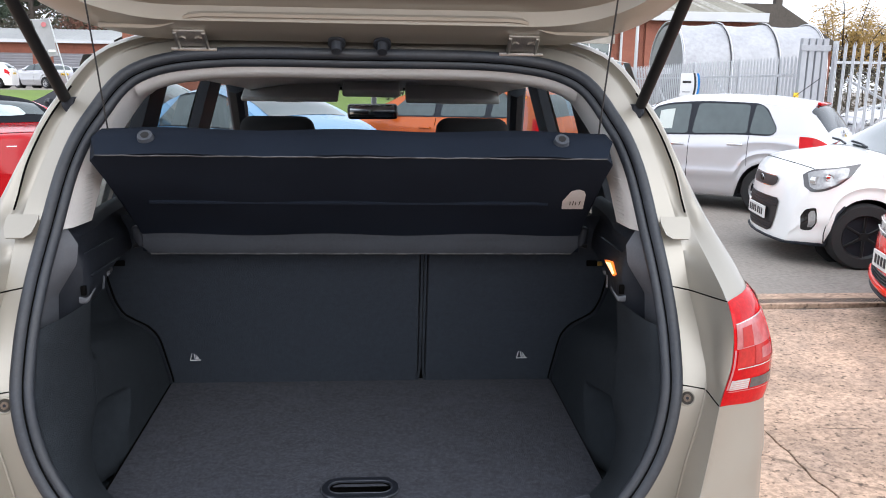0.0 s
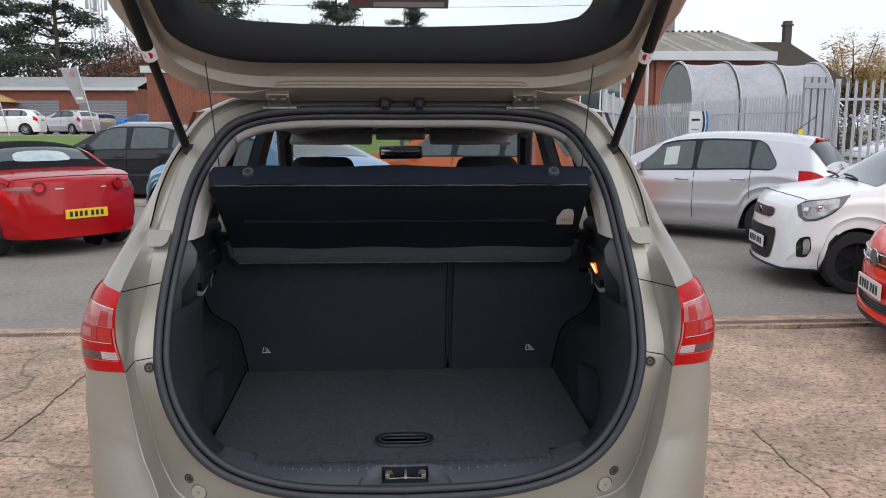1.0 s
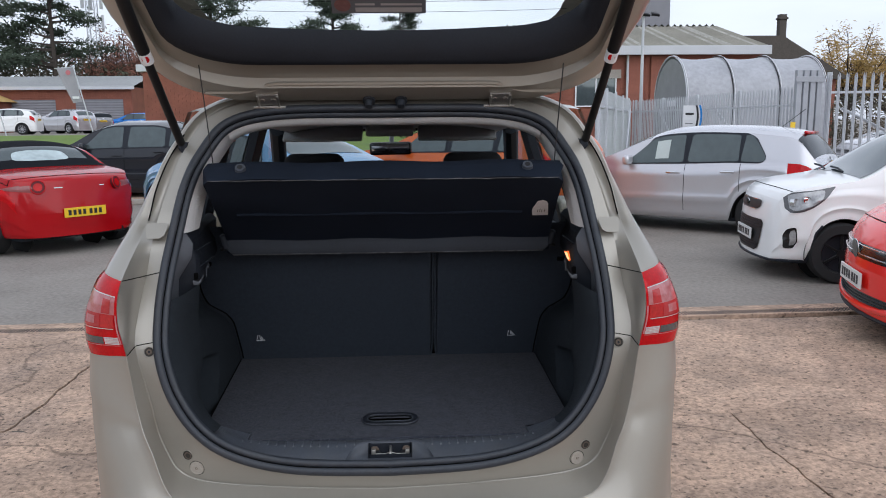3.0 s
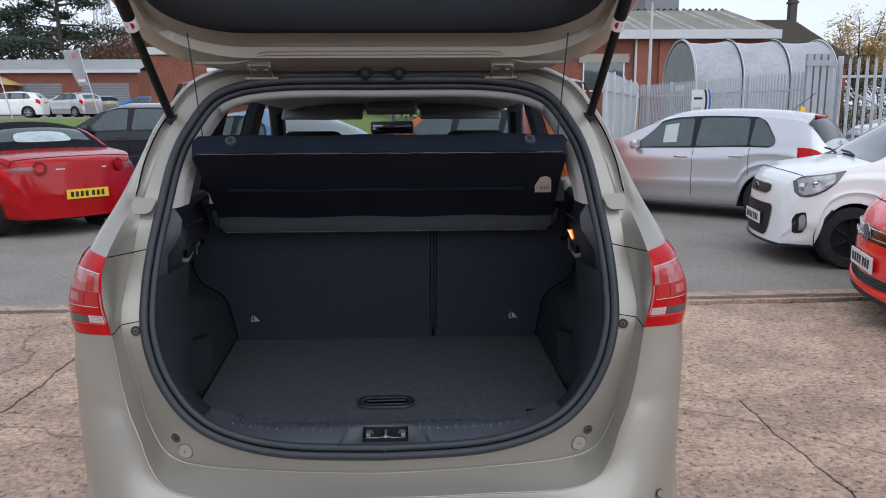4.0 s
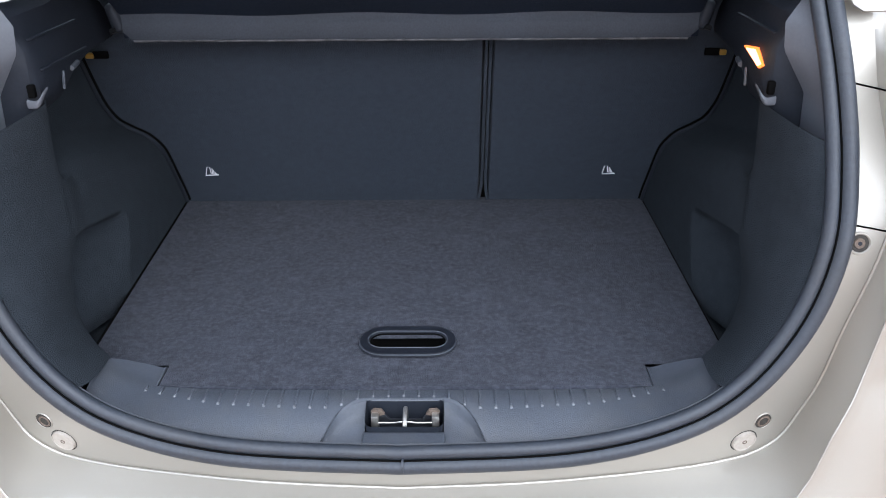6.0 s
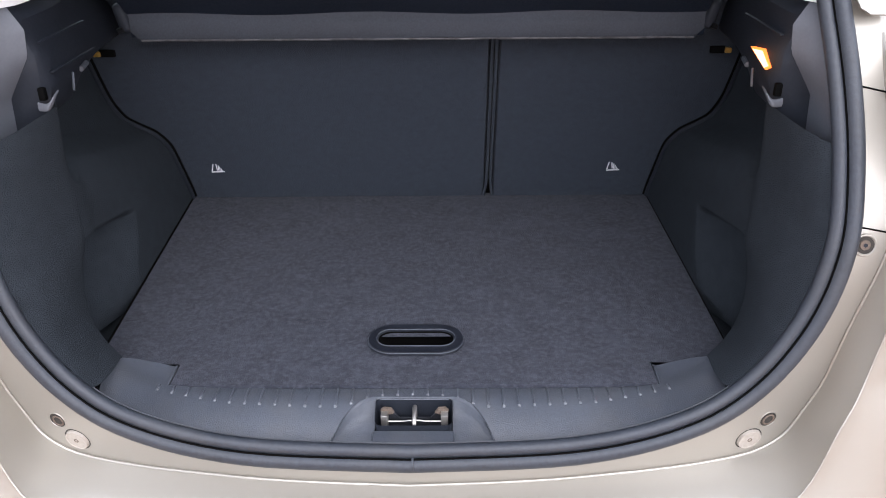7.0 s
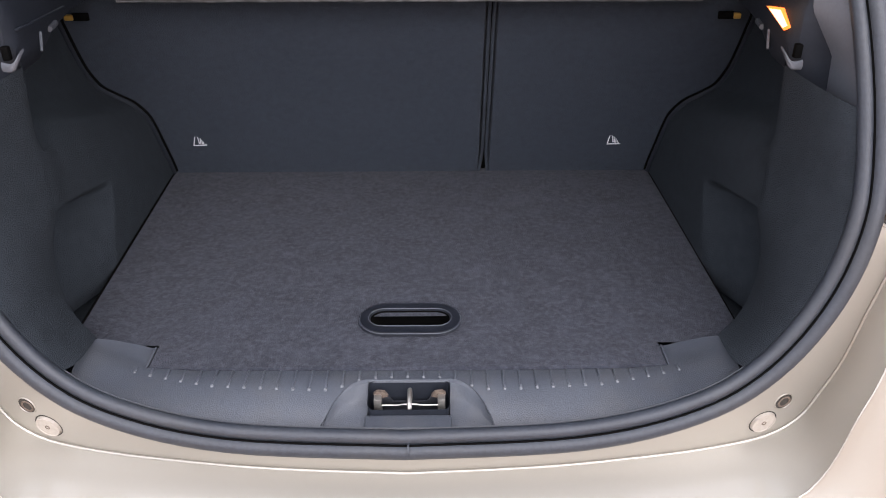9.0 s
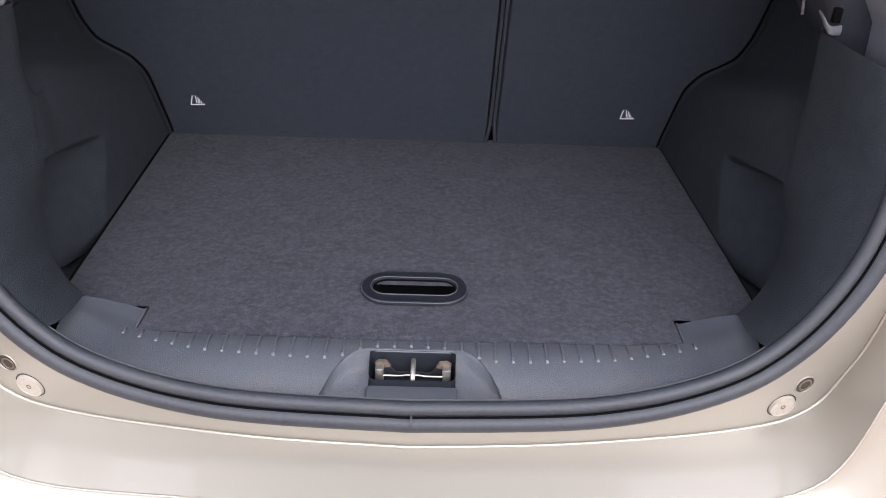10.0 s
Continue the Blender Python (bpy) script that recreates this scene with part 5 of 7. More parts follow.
mirror = part("rear_view_mirror", bm, M_BLACKGLOSS, car, "black rear-view mirror")
bm = B()
obox(bm, pose(-.027, 4.0335, 1.393, 0, -1, -8), (.200, .004, .050), .001)
part("mirror_glass", bm, M_CHROME, mirror)
bm = B()
tube(bm, [(-.02, 4.07, 1.40), (-.02, 4.12, 1.47)], .012, 8)
part("mirror_arm", bm, M_BLACKGLOSS, mirror)
# front seats
for x in (-.365, .365):
    bm = B()
    obox(bm, pose(x, 3.52, .96, -12, 0, 0), (.48, .13, .62), .05, 4)
    seat = part("front_seat", bm, M_SEATCLOTH, car, "black cloth front seat with headrest")
    bm = B()
    obox(bm, pose(x, 3.50, 1.285, -8, 0, 0), (.275, .11, .21), .045, 4)
    part("headrest", bm, M_SEATCLOTH, seat)
    bm = B()
    for dx in (-.06, .06):
        tube(bm, [(x + dx, 3.46, 1.2), (x + dx, 3.45, 1.28)], .007, 8)
    part("headrest_post", bm, M_STEEL, seat)
    bm = B()
    obox(bm, pose(x, 3.75, .55, 4, 0, 0), (.50, .52, .18), .06, 4)
    part("seat_cushion", bm, M_SEATCLOTH, seat)
bm = B()
rows = [[(x, y + .05 * (1 - (x / .7) ** 2), z) for x in np.linspace(-.70, .70, 15)] for y, z in ((4.28, .55), (4.27, .90), (4.32, 1.00), (4.45, 1.04), (4.85, 1.03))]
grid(bm, rows)
part("dashboard", bm, M_PLASTIC, car)
bm = B()
obox(bm, pose(-.02, 4.36, 1.05, 0, 0, 0), (.24, .14, .06), .025, 3)
part("instrument_hood", bm, M_PLASTIC, car)
bm = B()
ring = [Vector((.36 + .185 * math.cos(a), 4.12 + .06 * math.sin(a), .98 + .175 * math.sin(a))) for a in np.linspace(0, math.tau, 33)[:-1]]
tube(bm, ring, .014, 8, closed=True)
for a in (0.1, math.pi - .1, -math.pi / 2):
    tube(bm, [(.36, 4.14, .96), (.36 + .18 * math.cos(a), 4.12 + .06 * math.sin(a), .98 + .17 * math.sin(a))], .014, 6)
disc(bm, pose(.36, 4.13, .97, 110, 0, 0), .06, .03, 16)
part("steering_wheel", bm, M_PLASTIC, car)
bm = B()
grid(bm, [[(-.68, y, .40), (.68, y, .40)] for y in (2.6, 4.6)])
part("cabin_floor", bm, M_CARPET, car)

# ---- parcel shelf hung from the tailgate cords ----
M_ROLL = pbr("grey_shelf_felt", (.035, .040, .050), spec=.3, rough=.65, var=.22, scale=8, fine=320, bump=.25, bump_scale=700)
shelf = thing("parcel_shelf", (0, 2.37, 1.12), 0, "dark felt parcel shelf tilted up on its cords", "parcel shelf", shift=(0, 2.37, 1.12))
PROFILE = [(1.976, 1.379), (1.995, 1.367), (2.08, 1.317), (2.171, 1.263), (2.25, 1.217), (2.31, 1.182), (2.336, 1.162), (2.338, 1.135), (2.345, 1.120), (2.375, 1.116), (2.43, 1.14), (2.45, 1.18), (2.40, 1.262),
           (2.20, 1.365), (2.10, 1.415), (2.075, 1.421), (2.03, 1.408)]


def shelf_half(y):
    return lerp_at([(1.975, .470), (1.985, .487), (2.03, .496), (2.08, .492), (2.12, .490), (2.35, .515), (2.45, .535)], y)


bm = B()
ts = np.linspace(-1, 1, 33)
rows = [[(shelf_half(y) * float(t), y, z + (.0025 * math.sin(9 * t + 4 * y))) for y, z in PROFILE] for t in ts]
vs = grid(bm, rows, close_v=True)
bm.faces.new(vs[0])
bm.faces.new(vs[-1][::-1])
bmesh.ops.recalc_face_normals(bm, faces=bm.faces)
part("shelf_panel", bm, M_SHELF, shelf)
bm = B()
tube(bm, [(shelf_half(1.977) * float(t), 1.9755, 1.377 + .0008 * math.sin(40 * t) * math.sin(13 * t)) for t in np.linspace(-1, 1, 60)], .0014, 5)
part("frayed_edge", bm, pbr("pale_frayed_edge", (.075, .075, .08), rough=.9, var=.9, scale=14, fine=60), shelf)
bm = B()
rows = []
for x in np.linspace(-.513, .513, 60):
    lift = .016 * max(0, (abs(float(x)) - .495) / .018) ** 2
    rows.append([(float(x), y, z + lift * (z < 1.14)) for y, z in ((2.352, 1.1165), (2.338, 1.1170), (2.331, 1.1205), (2.3285, 1.128), (2.329, 1.144), (2.331, 1.152), (2.3345, 1.1575), (2.3345, 1.172), (2.340, 1.176))])
grid(bm, rows)
bmesh.ops.recalc_face_normals(bm, faces=bm.faces)
part("shelf_front_roll", bm, M_ROLL, shelf, "grey felt front edge")
bm = B()
tube(bm, [(float(x), 2.3345, 1.1178 + .0005 * math.sin(60 * x) * math.sin(17 * x)) for x in np.linspace(-.494, .494, 80)], .0022, 5)
part("lower_hem", bm, bpy.data.materials["pale_frayed_edge"], shelf)
for k in (1, -1):
    bm = B()
    obox(bm, pose(k * .521, 2.338, 1.158, 0, k * 12, 0), (.022, .026, .052), .009, 4)
    hinge = part("shelf_end_hinge", bm, M_PLASTIC, shelf, "black hinge end")
    bm = B()
    tube(bm, [(k * .519, 2.326, 1.140), (k * .530, 2.328, 1.136)], .005, 8)
    part("hinge_pin", bm, M_STRUT, hinge)
bm = B()
tube(bm, [(x, 2.171, 1.264) for x in np.linspace(-.44, .40, 20)], .006, 8)
part("stiffening_ridge", bm, M_SHELF, shelf)
for k in (1, -1):
    bm = B()
    p = Vector((k * .3925, 2.018, 1.406))
    tip = Euler((radians(42), 0, 0)).to_matrix().to_4x4()
    disc(bm, Matrix.Translation(p) @ tip, .0165, .016, 24, .0135)
    knob = part("cord_knob", bm, M_SILL, shelf, "grey round cord knob")
    bm = B()
    disc(bm, Matrix.Translation(p + Vector((0, -.0052, .0060))) @ tip, .0075, .002, 16)
    part("knob_hole", bm, M_INK, knob)
bm = B()
prism(bm, [(.435, 1.249), (.482, 1.249), (.470, 1.290), (.462, 1.300), (.450, 1.304), (.436, 1.300), (.428, 1.272)], "y", 2.2, 2.2005)
tag = part("paper_tag", bm, M_WHITE, shelf, "white printed paper tag", smooth=False)
for v in tag.data.vertices:
    z = v.co.z + 1.12
    v.co.y += (lerp_at([(1.217, 2.25), (1.367, 1.995)], z) - .008) - 2.2
bm = B()
for i, x in enumerate((.446, .452, .458, .466)):
    z = 1.268
    yy = lerp_at([(1.217, 2.25), (1.367, 1.995)], z) - .010
    tube(bm, [(x, yy + .006, z - .006), (x, yy - .006, z + .008 - .003 * (i % 2))], .0009, 4)
part("tag_print_bar", bm, M_INK, tag)

# ---- parked cars ----
HEADLIGHTS = {
    # dark case and clear lens: distance behind the nose, lower and upper height; bowls; fog lamp
    "city": ([(.075, .70, .80), (.09, .672, .828), (.12, .662, .84), (.2, .668, .855), (.36, .722, .872), (.5, .825, .895), (.575, .900, .910)],
             [(.105, .70, .815), (.14, .685, .828), (.2, .690, .842), (.34, .735, .858), (.44, .80, .872), (.47, .85, .872)], [(.15, .755, .040), (.27, .785, .034)], (.055, .185, .325, .525)),
    "hatch": ([(.10, .60, .66), (.14, .585, .70), (.25, .60, .76), (.42, .69, .80), (.50, .77, .805)],
              [(.13, .61, .67), (.17, .605, .70), (.27, .625, .75), (.40, .70, .78), (.44, .75, .785)], [(.22, .675, .040)], None),
}
SHAPES = {
    # top line, waist line, half width, wheel places, wheel radius, side windows; lengths from the tail
    "hatch": dict(L=3.97, top=[(0, .58), (.03, .80), (.06, .96), (.12, 1.05), (.34, 1.335), (.46, 1.385), (.64, 1.41), (.95, 1.437), (1.5, 1.45), (2.0, 1.425), (2.3, 1.35), (2.95, 1.03), (3.1, .99), (3.5, .92), (3.76, .83), (3.88, .745), (3.94, .64), (3.97, .50)],
                  belt=[(0, .56), (.08, .86), (.3, .95), (1.0, .955), (1.8, .925), (2.9, .90), (3.2, .89), (3.7, .78), (3.9, .64), (3.97, .48)], w=[(0, .60), (.05, .70), (.2, .78), (.6, .825), (1.2, .84), (3.0, .84), (3.5, .83), (3.72, .80), (3.84, .765), (3.92, .71), (3.97, .64)], bow=.17,
                  wheels=(.74, 3.21), r=.30, side=[(.63, 1.0, .24), (1.025, 1.71, .02), (1.765, 2.66, .02)], screen=(2.30, 2.93), back=(.125, .34)),
    "roadster": dict(L=3.92, top=[(0, .50), (.02, .66), (.045, .80), (.065, .885), (.11, .915), (.22, .938), (.45, .97), (.82, 1.0), (.95, 1.08), (1.2, 1.25), (1.5, 1.325), (1.85, 1.28), (2.4, .98), (2.9, .88), (3.5, .76), (3.8, .62), (3.92, .45)],
                     belt=[(0, .48), (.08, .75), (.25, .86), (.6, .91), (1.0, .93), (2.4, .87), (3.5, .68), (3.8, .54), (3.92, .43)], stern=.20, w=[(0, .66), (.05, .735), (.15, .80), (.35, .85), (.75, .868), (1.5, .84), (2.8, .86), (3.5, .78), (3.92, .5)],
                     wheels=(.75, 3.06), r=.31, sill=.225, side=[(1.45, 2.2, .05)], screen=(1.98, 2.38), back=(.98, 1.20)),
    "bubble": dict(L=4.28, top=[(0, .50), (.04, .70), (.15, .90), (.4, 1.03), (.7, 1.14), (1.0, 1.29), (1.4, 1.43), (1.8, 1.485), (2.2, 1.46), (2.5, 1.37), (3.0, 1.05), (3.4, .99), (3.9, .84), (4.15, .66), (4.28, .46)],
                   belt=[(0, .48), (.15, .80), (.5, .92), (1.0, .95), (2.9, .93), (3.4, .88), (3.9, .72), (4.28, .44)], w=[(0, .58), (.06, .72), (.25, .84), (.8, .90), (1.8, .87), (3.2, .90), (3.8, .82), (4.28, .52)],
                   wheels=(.85, 3.39), r=.325, side=[(1.05, 1.75, .12), (1.85, 2.75, .02)], screen=(2.52, 2.98), back=(.66, 1.2)),
    "crossover": dict(L=4.17, top=[(0, .60), (.03, .90), (.10, 1.10), (.35, 1.40), (.5, 1.48), (.8, 1.525), (1.5, 1.56), (2.1, 1.53), (2.4, 1.44), (2.95, 1.19), (3.4, 1.12), (3.85, .99), (4.05, .80), (4.17, .5)],
                      belt=[(0, .58), (.08, .98), (.3, 1.12), (1.5, 1.10), (2.9, 1.07), (3.4, 1.03), (3.9, .86), (4.17, .48)], w=[(0, .64), (.06, .76), (.25, .84), (.8, .87), (3.2, .87), (3.7, .82), (4.0, .70), (4.17, .56)],
                      wheels=(.78, 3.32), r=.335, side=[(.55, .92, .22), (1.0, 1.7, .03), (1.8, 2.68, .02)], screen=(2.42, 2.92), back=(.13, .36)),
    "saloon": dict(L=4.35, top=[(0, .58), (.04, .80), (.15, .96), (.40, 1.08), (.90, 1.34), (1.4, 1.42), (2.1, 1.42), (2.5, 1.34), (3.15, 1.01), (3.6, .94), (4.05, .82), (4.25, .66), (4.35, .48)],
                   belt=[(0, .56), (.15, .88), (.5, .95), (2.0, .93), (3.1, .91), (3.6, .87), (4.05, .74), (4.35, .46)], w=[(0, .60), (.08, .74), (.35, .84), (.9, .87), (3.4, .87), (3.9, .80), (4.2, .66), (4.35, .5)],
                   wheels=(.9, 3.5), r=.32, side=[(.74, 1.0, .18), (1.08, 1.85, .04), (1.95, 2.85, .02)], screen=(2.48, 3.12), back=(.45, .88)),
    "city": dict(L=3.60, top=[(0, .60), (.04, .9), (.12, 1.1), (.35, 1.38), (.6, 1.455), (1.4, 1.485), (1.9, 1.45), (2.2, 1.37), (2.80, .985), (2.95, .955), (3.25, .915), (3.42, .875), (3.50, .84), (3.55, .785), (3.585, .68), (3.60, .50)],
                 belt=[(0, .58), (.1, .95), (.5, .99), (1.6, .95), (2.7, .90), (3.0, .88), (3.3, .835), (3.46, .785), (3.54, .70), (3.6, .47)], w=[(0, .62), (.06, .72), (.25, .775), (1.0, .795), (2.8, .795), (3.2, .785), (3.38, .765), (3.48, .735), (3.55, .69), (3.6, .63)], bow=.16,
                 wheels=(.55, 2.93), r=.288, side=[(.50, .72, .2), (.85, 1.45, .04), (1.55, 2.50, .02)], screen=(2.22, 2.78), back=(.15, .35)),
}


for key in ("top", "belt"):
    SHAPES["saloon"][key] = [(u, z * 1.13) for u, z in SHAPES["saloon"][key]]


BULGE = [(0, .085), (.05, .05), (.12, .040), (.28, .026), (.36, .0), (.48, .010), (.72, .012), (.84, .010), (.90, .026), (1, .052)]


class Shape:
    """The skin of a car: a point for a place u along it, from the tail, and a place v up its side: 0 sill, 4 waist, 6 roof edge, 8 middle of the top."""

    def __init__(self, spec):
        self.s = spec
        self.L = spec["L"]

    def flat(self, u, v):
        s = self.s
        zt, w = glide_at(s["top"], u), glide_at(s["w"], u)
        zb = min(glide_at(s["belt"], u), zt - .02)
        zs, R = s.get("sill", .19), s["r"] * 1.14
        for c in s["wheels"]:
            if abs(u - c) < R:
                zs = max(zs, s["r"] + math.sqrt(R * R - (u - c) ** 2))
        zs = min(zs, zb - .08)
        g = zt - zb
        zr = zt - .085 * min(1, g * 2.2)
        xr = w - .052 - .36 * (zr - zb)
        if v <= 4:
            t = v / 4
            arch = min(1, max(0, zs - s.get("sill", .19)) / .12)
            return Vector((w - glide_at(BULGE, t) * (1 - .8 * arch * max(0, 1 - t / .4)), zs + (zb - zs) * t))
        if v <= 6:
            t = (v - 4) / 2
            return Vector((w - .052 - (w - .052 - xr) * t ** 1.2, zb + (zr - zb) * t))
        t = (v - 6) / 2
        return Vector((xr * (1 - t) ** 1.15, zr + (zt + .012 * min(1, w) - zr) * (1 - (1 - t) ** 2.8)))

    def v_at(self, u, z):
        """The place up the side at which the skin reaches that height."""
        lo, hi = 0.0, 8.0
        for _ in range(24):
            mid = (lo + hi) / 2
            lo, hi = (mid, hi) if self.flat(u, mid).y < z else (lo, mid)
        return lo

    def at(self, u, v, k=1, lift=0.0):
        p = self.flat(u, v)
        if lift:
            a, b = self.flat(u, max(0, v - .08)), self.flat(u, min(8, v + .08))
            t = (b - a).normalized()
            p = p + Vector((t.y, -t.x)) * lift
            if v >= 7.99:
                p.x = 0
        return Vector((p.x * k, u - self.L / 2 - self.bow(u, p.x), p.y))

    def bow(self, u, x):
        """How far the nose curves back at that half width, seen from above."""
        t, r = max(0, (u - self.L + .8) / .8), max(0, (.8 - u) / .8)
        return (self.s.get("bow", 0) * t * t - self.s.get("stern", 0) * r * r) * (x / .8) ** 2

    def nose(self, x, z, lift=0.0):
        """A point of the front, at that half width and height."""
        lo, hi = self.L - .5, self.L
        for _ in range(24):
            mid = (lo + hi) / 2
            lo, hi = (mid, hi) if glide_at(self.s["top"], mid) > z else (lo, mid)
        return Vector((x, lo - self.L / 2 - self.bow(lo, x) + lift, z))


def nose_patch(sh, keys, mat, name, parent, lift=.006, label=""):
    """A panel on the front of a car. keys: height, half width from below upwards."""
    bm = B()
    rows = []
    for z in np.linspace(keys[0][0], keys[-1][0], 12):
        h = glide_at(keys, z)
        rows.append([sh.nose(h * t, z, lift) for t in np.linspace(-1, 1, 25)])
    rows = [[p - Vector((0, lift + .01, 0)) for p in rows[0]]] + rows + [[p - Vector((0, lift + .01, 0)) for p in rows[-1]]]
    grid(bm, rows)
    bmesh.ops.recalc_face_normals(bm, faces=bm.faces)
    return part(name, bm, mat, parent, label)


def flank_patch(sh, keys, k, mat, name, parent, lift=.006, n=16, label=""):
    """A panel on the front corner of a car. keys: distance behind the nose, lower and upper height."""
    lows, highs = [(q[0], q[1]) for q in keys], [(q[0], q[2]) for q in keys]
    bm = B()
    rows = []
    for b in np.linspace(keys[0][0], keys[-1][0], n):
        u = sh.L - float(b)
        v0, v1 = sh.v_at(u, glide_at(lows, b)), min(sh.v_at(u, glide_at(highs, b)), 5.9)
        rows.append([sh.at(u, v0 + (v1 - v0) * j / 8, k, lift) for j in range(9)])
    grid(bm, rows)
    bmesh.ops.recalc_face_normals(bm, faces=bm.faces)
    return part(name, bm, mat, parent, label)


def skin_patch(sh, us, v0, v1, k, mat, name, parent, lift=.004, nv=5, label=""):
    """A panel that follows the skin of a car: us rows of (u at the lower edge, u at the upper edge)."""
    bm = B()
    rows = []
    for row in us:
        ua, ub = row[:2]
        va, vb = row[2:] if len(row) > 2 else (v0, v1)
        rows.append([sh.at(ua + (ub - ua) * j / nv, va + (vb - va) * j / nv, k, lift) for j in range(nv + 1)])
    grid(bm, rows)
    bmesh.ops.recalc_face_normals(bm, faces=bm.faces)
    return part(name, bm, mat, parent, label)


def plate(parent, p, turn, mat, tilt=0.0, w=.52, h=.112):
    m = Matrix.Translation(p) @ pose(0, 0, 0, tilt, 0, turn)
    bm = B()
    obox(bm, m, (w, .012, h), .003, 1)
    pl = part("number_plate", bm, mat, parent, smooth=False)
    for x in (-.195, -.135, -.075, -.015, .065, .125, .185):
        bm = B()
        obox(bm, m @ Matrix.Translation((x * w / .52, -.0075, 0)), (.036 * w / .52, .003, .062 * h / .112))
        part("plate_bar", bm, M_INK, pl, smooth=False)


def parked_car(name, kind, at, turn, paint, label, rim_mat, tail=True, nose=True, group="", spokes=9, roof_mat=None, chrome=True):
    """at: the place on the ground under the middle of the car; turn: its heading, 0 away from the camera, 90 to the left."""
    spec = SHAPES[kind]
    sh = Shape(spec)
    L = sh.L
    c = thing(name, at, turn, label, "car", group)
    us = sorted(set([round(L * i / 70, 4) for i in range(71)] + [round(x + d * spec["r"] * 1.13, 4) for x in spec["wheels"] for d in (-.999, -.9, -.7, -.4, 0, .4, .7, .9, .999)] + [u for u, _ in spec["top"] if u > 0]))
    bm = B()
    for k in (1, -1):
        rows = [[sh.at(u, v, k) for v in np.linspace(0, 8, 33)] for u in us]
        grid(bm, rows, flip=k < 0)
    bmesh.ops.remove_doubles(bm, verts=bm.verts, dist=.0008)
    for u in (us[0], us[-1]):
        ring = [sh.at(u, v, 1) for v in np.linspace(0, 8, 33)]
        grid(bm, [[Vector((p.x * t, u - L / 2 - sh.bow(u, p.x * t), p.z)) for t in np.linspace(1, -1, 17)] for p in ring[:-1]])
    bmesh.ops.remove_doubles(bm, verts=bm.verts, dist=.0008)
    bmesh.ops.recalc_face_normals(bm, faces=bm.faces)
    part("body", bm, paint, c)
    bm = B()
    obox(bm, pose(0, 0, .235, 0, 0, 0), (1.36, L - .5, .12), .02, 1)
    part("underbody", bm, M_PLASTIC, c)
    for k in (1, -1):
        for i, (a, b, rake) in enumerate(spec["side"]):
            first, last = i == 0, i == len(spec["side"]) - 1
            rows = []
            for t in (0, .004, .012, .025, .04, .06, .08, .11, .14, .18, .22, .28, .34, .42, .5, .66, .78, .86, .92, .96, .988, 1):
                lo = a + (b - a) * t
                hi = (a + (rake if first else .01)) + (b - (.42 if last else .03) - a - (rake if first else .01)) * t
                r0, r1 = (.14 / (b - a) if first else .05 / (b - a)), (.10 if last else .05) / (b - a)
                c0, c1 = max(0, (r0 - t) / r0) if r0 else 0, max(0, (t - 1 + r1) / r1)
                cut = (.75 if first else .16) * (1 - math.sqrt(1 - c0 * c0)) + (.35 if last else .16) * (1 - math.sqrt(1 - c1 * c1))
                top_cut = (.42 if first else .14) * (1 - math.sqrt(1 - c0 * c0)) + (.30 if last else .14) * (1 - math.sqrt(1 - c1 * c1))
                rows.append((lo + (hi - lo) * cut / 1.72, hi - (hi - lo) * top_cut / 1.72, 4.14 + cut, 5.86 - top_cut))
            skin_patch(sh, rows, 4.14, 5.86, k, M_DARKGLASS, "side_window", c, .009)
        a0, b0 = spec["side"][0], spec["side"][-1]
        if len(spec["side"]) > 1:
            rows = []
            for t in [.09 * q * q for q in np.linspace(0, 1, 10)] + list(np.linspace(.14, 1, 13)):
                lo, hi = a0[0] - .01 + (b0[1] - .03 - a0[0]) * t, a0[0] + a0[2] - .01 + (b0[1] - .42 - a0[0] - a0[2]) * t
                bend = 1 - math.sqrt(1 - max(0, 1 - t / .09) ** 2)
                rows.append((lo + (hi - lo) * .75 * bend / 1.92, hi - (hi - lo) * .42 * bend / 1.92, 4.06 + .75 * bend, 5.98 - .42 * bend))
            skin_patch(sh, rows, 4.06, 5.98, k, M_PLASTIC, "window_surround", c, .005)
        bm = B()
        tube(bm, [sh.at(spec["side"][0][0], 4.02, k, .003)] + [sh.at(u, 4.02, k, .003) for u in np.linspace(spec["side"][0][0], spec["side"][-1][1], 8)], .006, 5)
        part("waist_trim", bm, M_PLASTIC, c)
        for a, b, _ in spec["side"][-2:]:
            bm = B()
            tube(bm, [sh.at(a - .03, v, k, .001) for v in np.linspace(.6, 4, 9)], .004, 4)
            part("door_gap", bm, M_GAP, c)
            bm = B()
            p = sh.at(a + .12, 3.42, k, .018)
            obox(bm, Matrix.Translation(p), (.03, .19, .028), .009, 2)
            part("door_handle", bm, M_CHROME if kind == "hatch" and chrome else paint, c)
        bm = B()
        p = sh.at(spec["side"][-1][1] - .12, 4.3, k, .10)
        obox(bm, Matrix.Translation(p), (.19, .10, .13), .035, 3)
        part("door_mirror", bm, paint, c)
        for u in spec["wheels"]:
            wheel(c, k * (lerp_at(spec["w"], u) - .105), u - L / 2, spec["r"], .19, rim_mat, k, spokes)
            bm = B()
            R = spec["r"] * 1.14
            rows = [[(k * x, u - L / 2 + R * math.cos(a), spec["r"] + R * math.sin(a)) for a in np.linspace(-.2, math.pi + .2, 16)] for x in (lerp_at(spec["w"], u) - .03, .40)]
            grid(bm, rows)
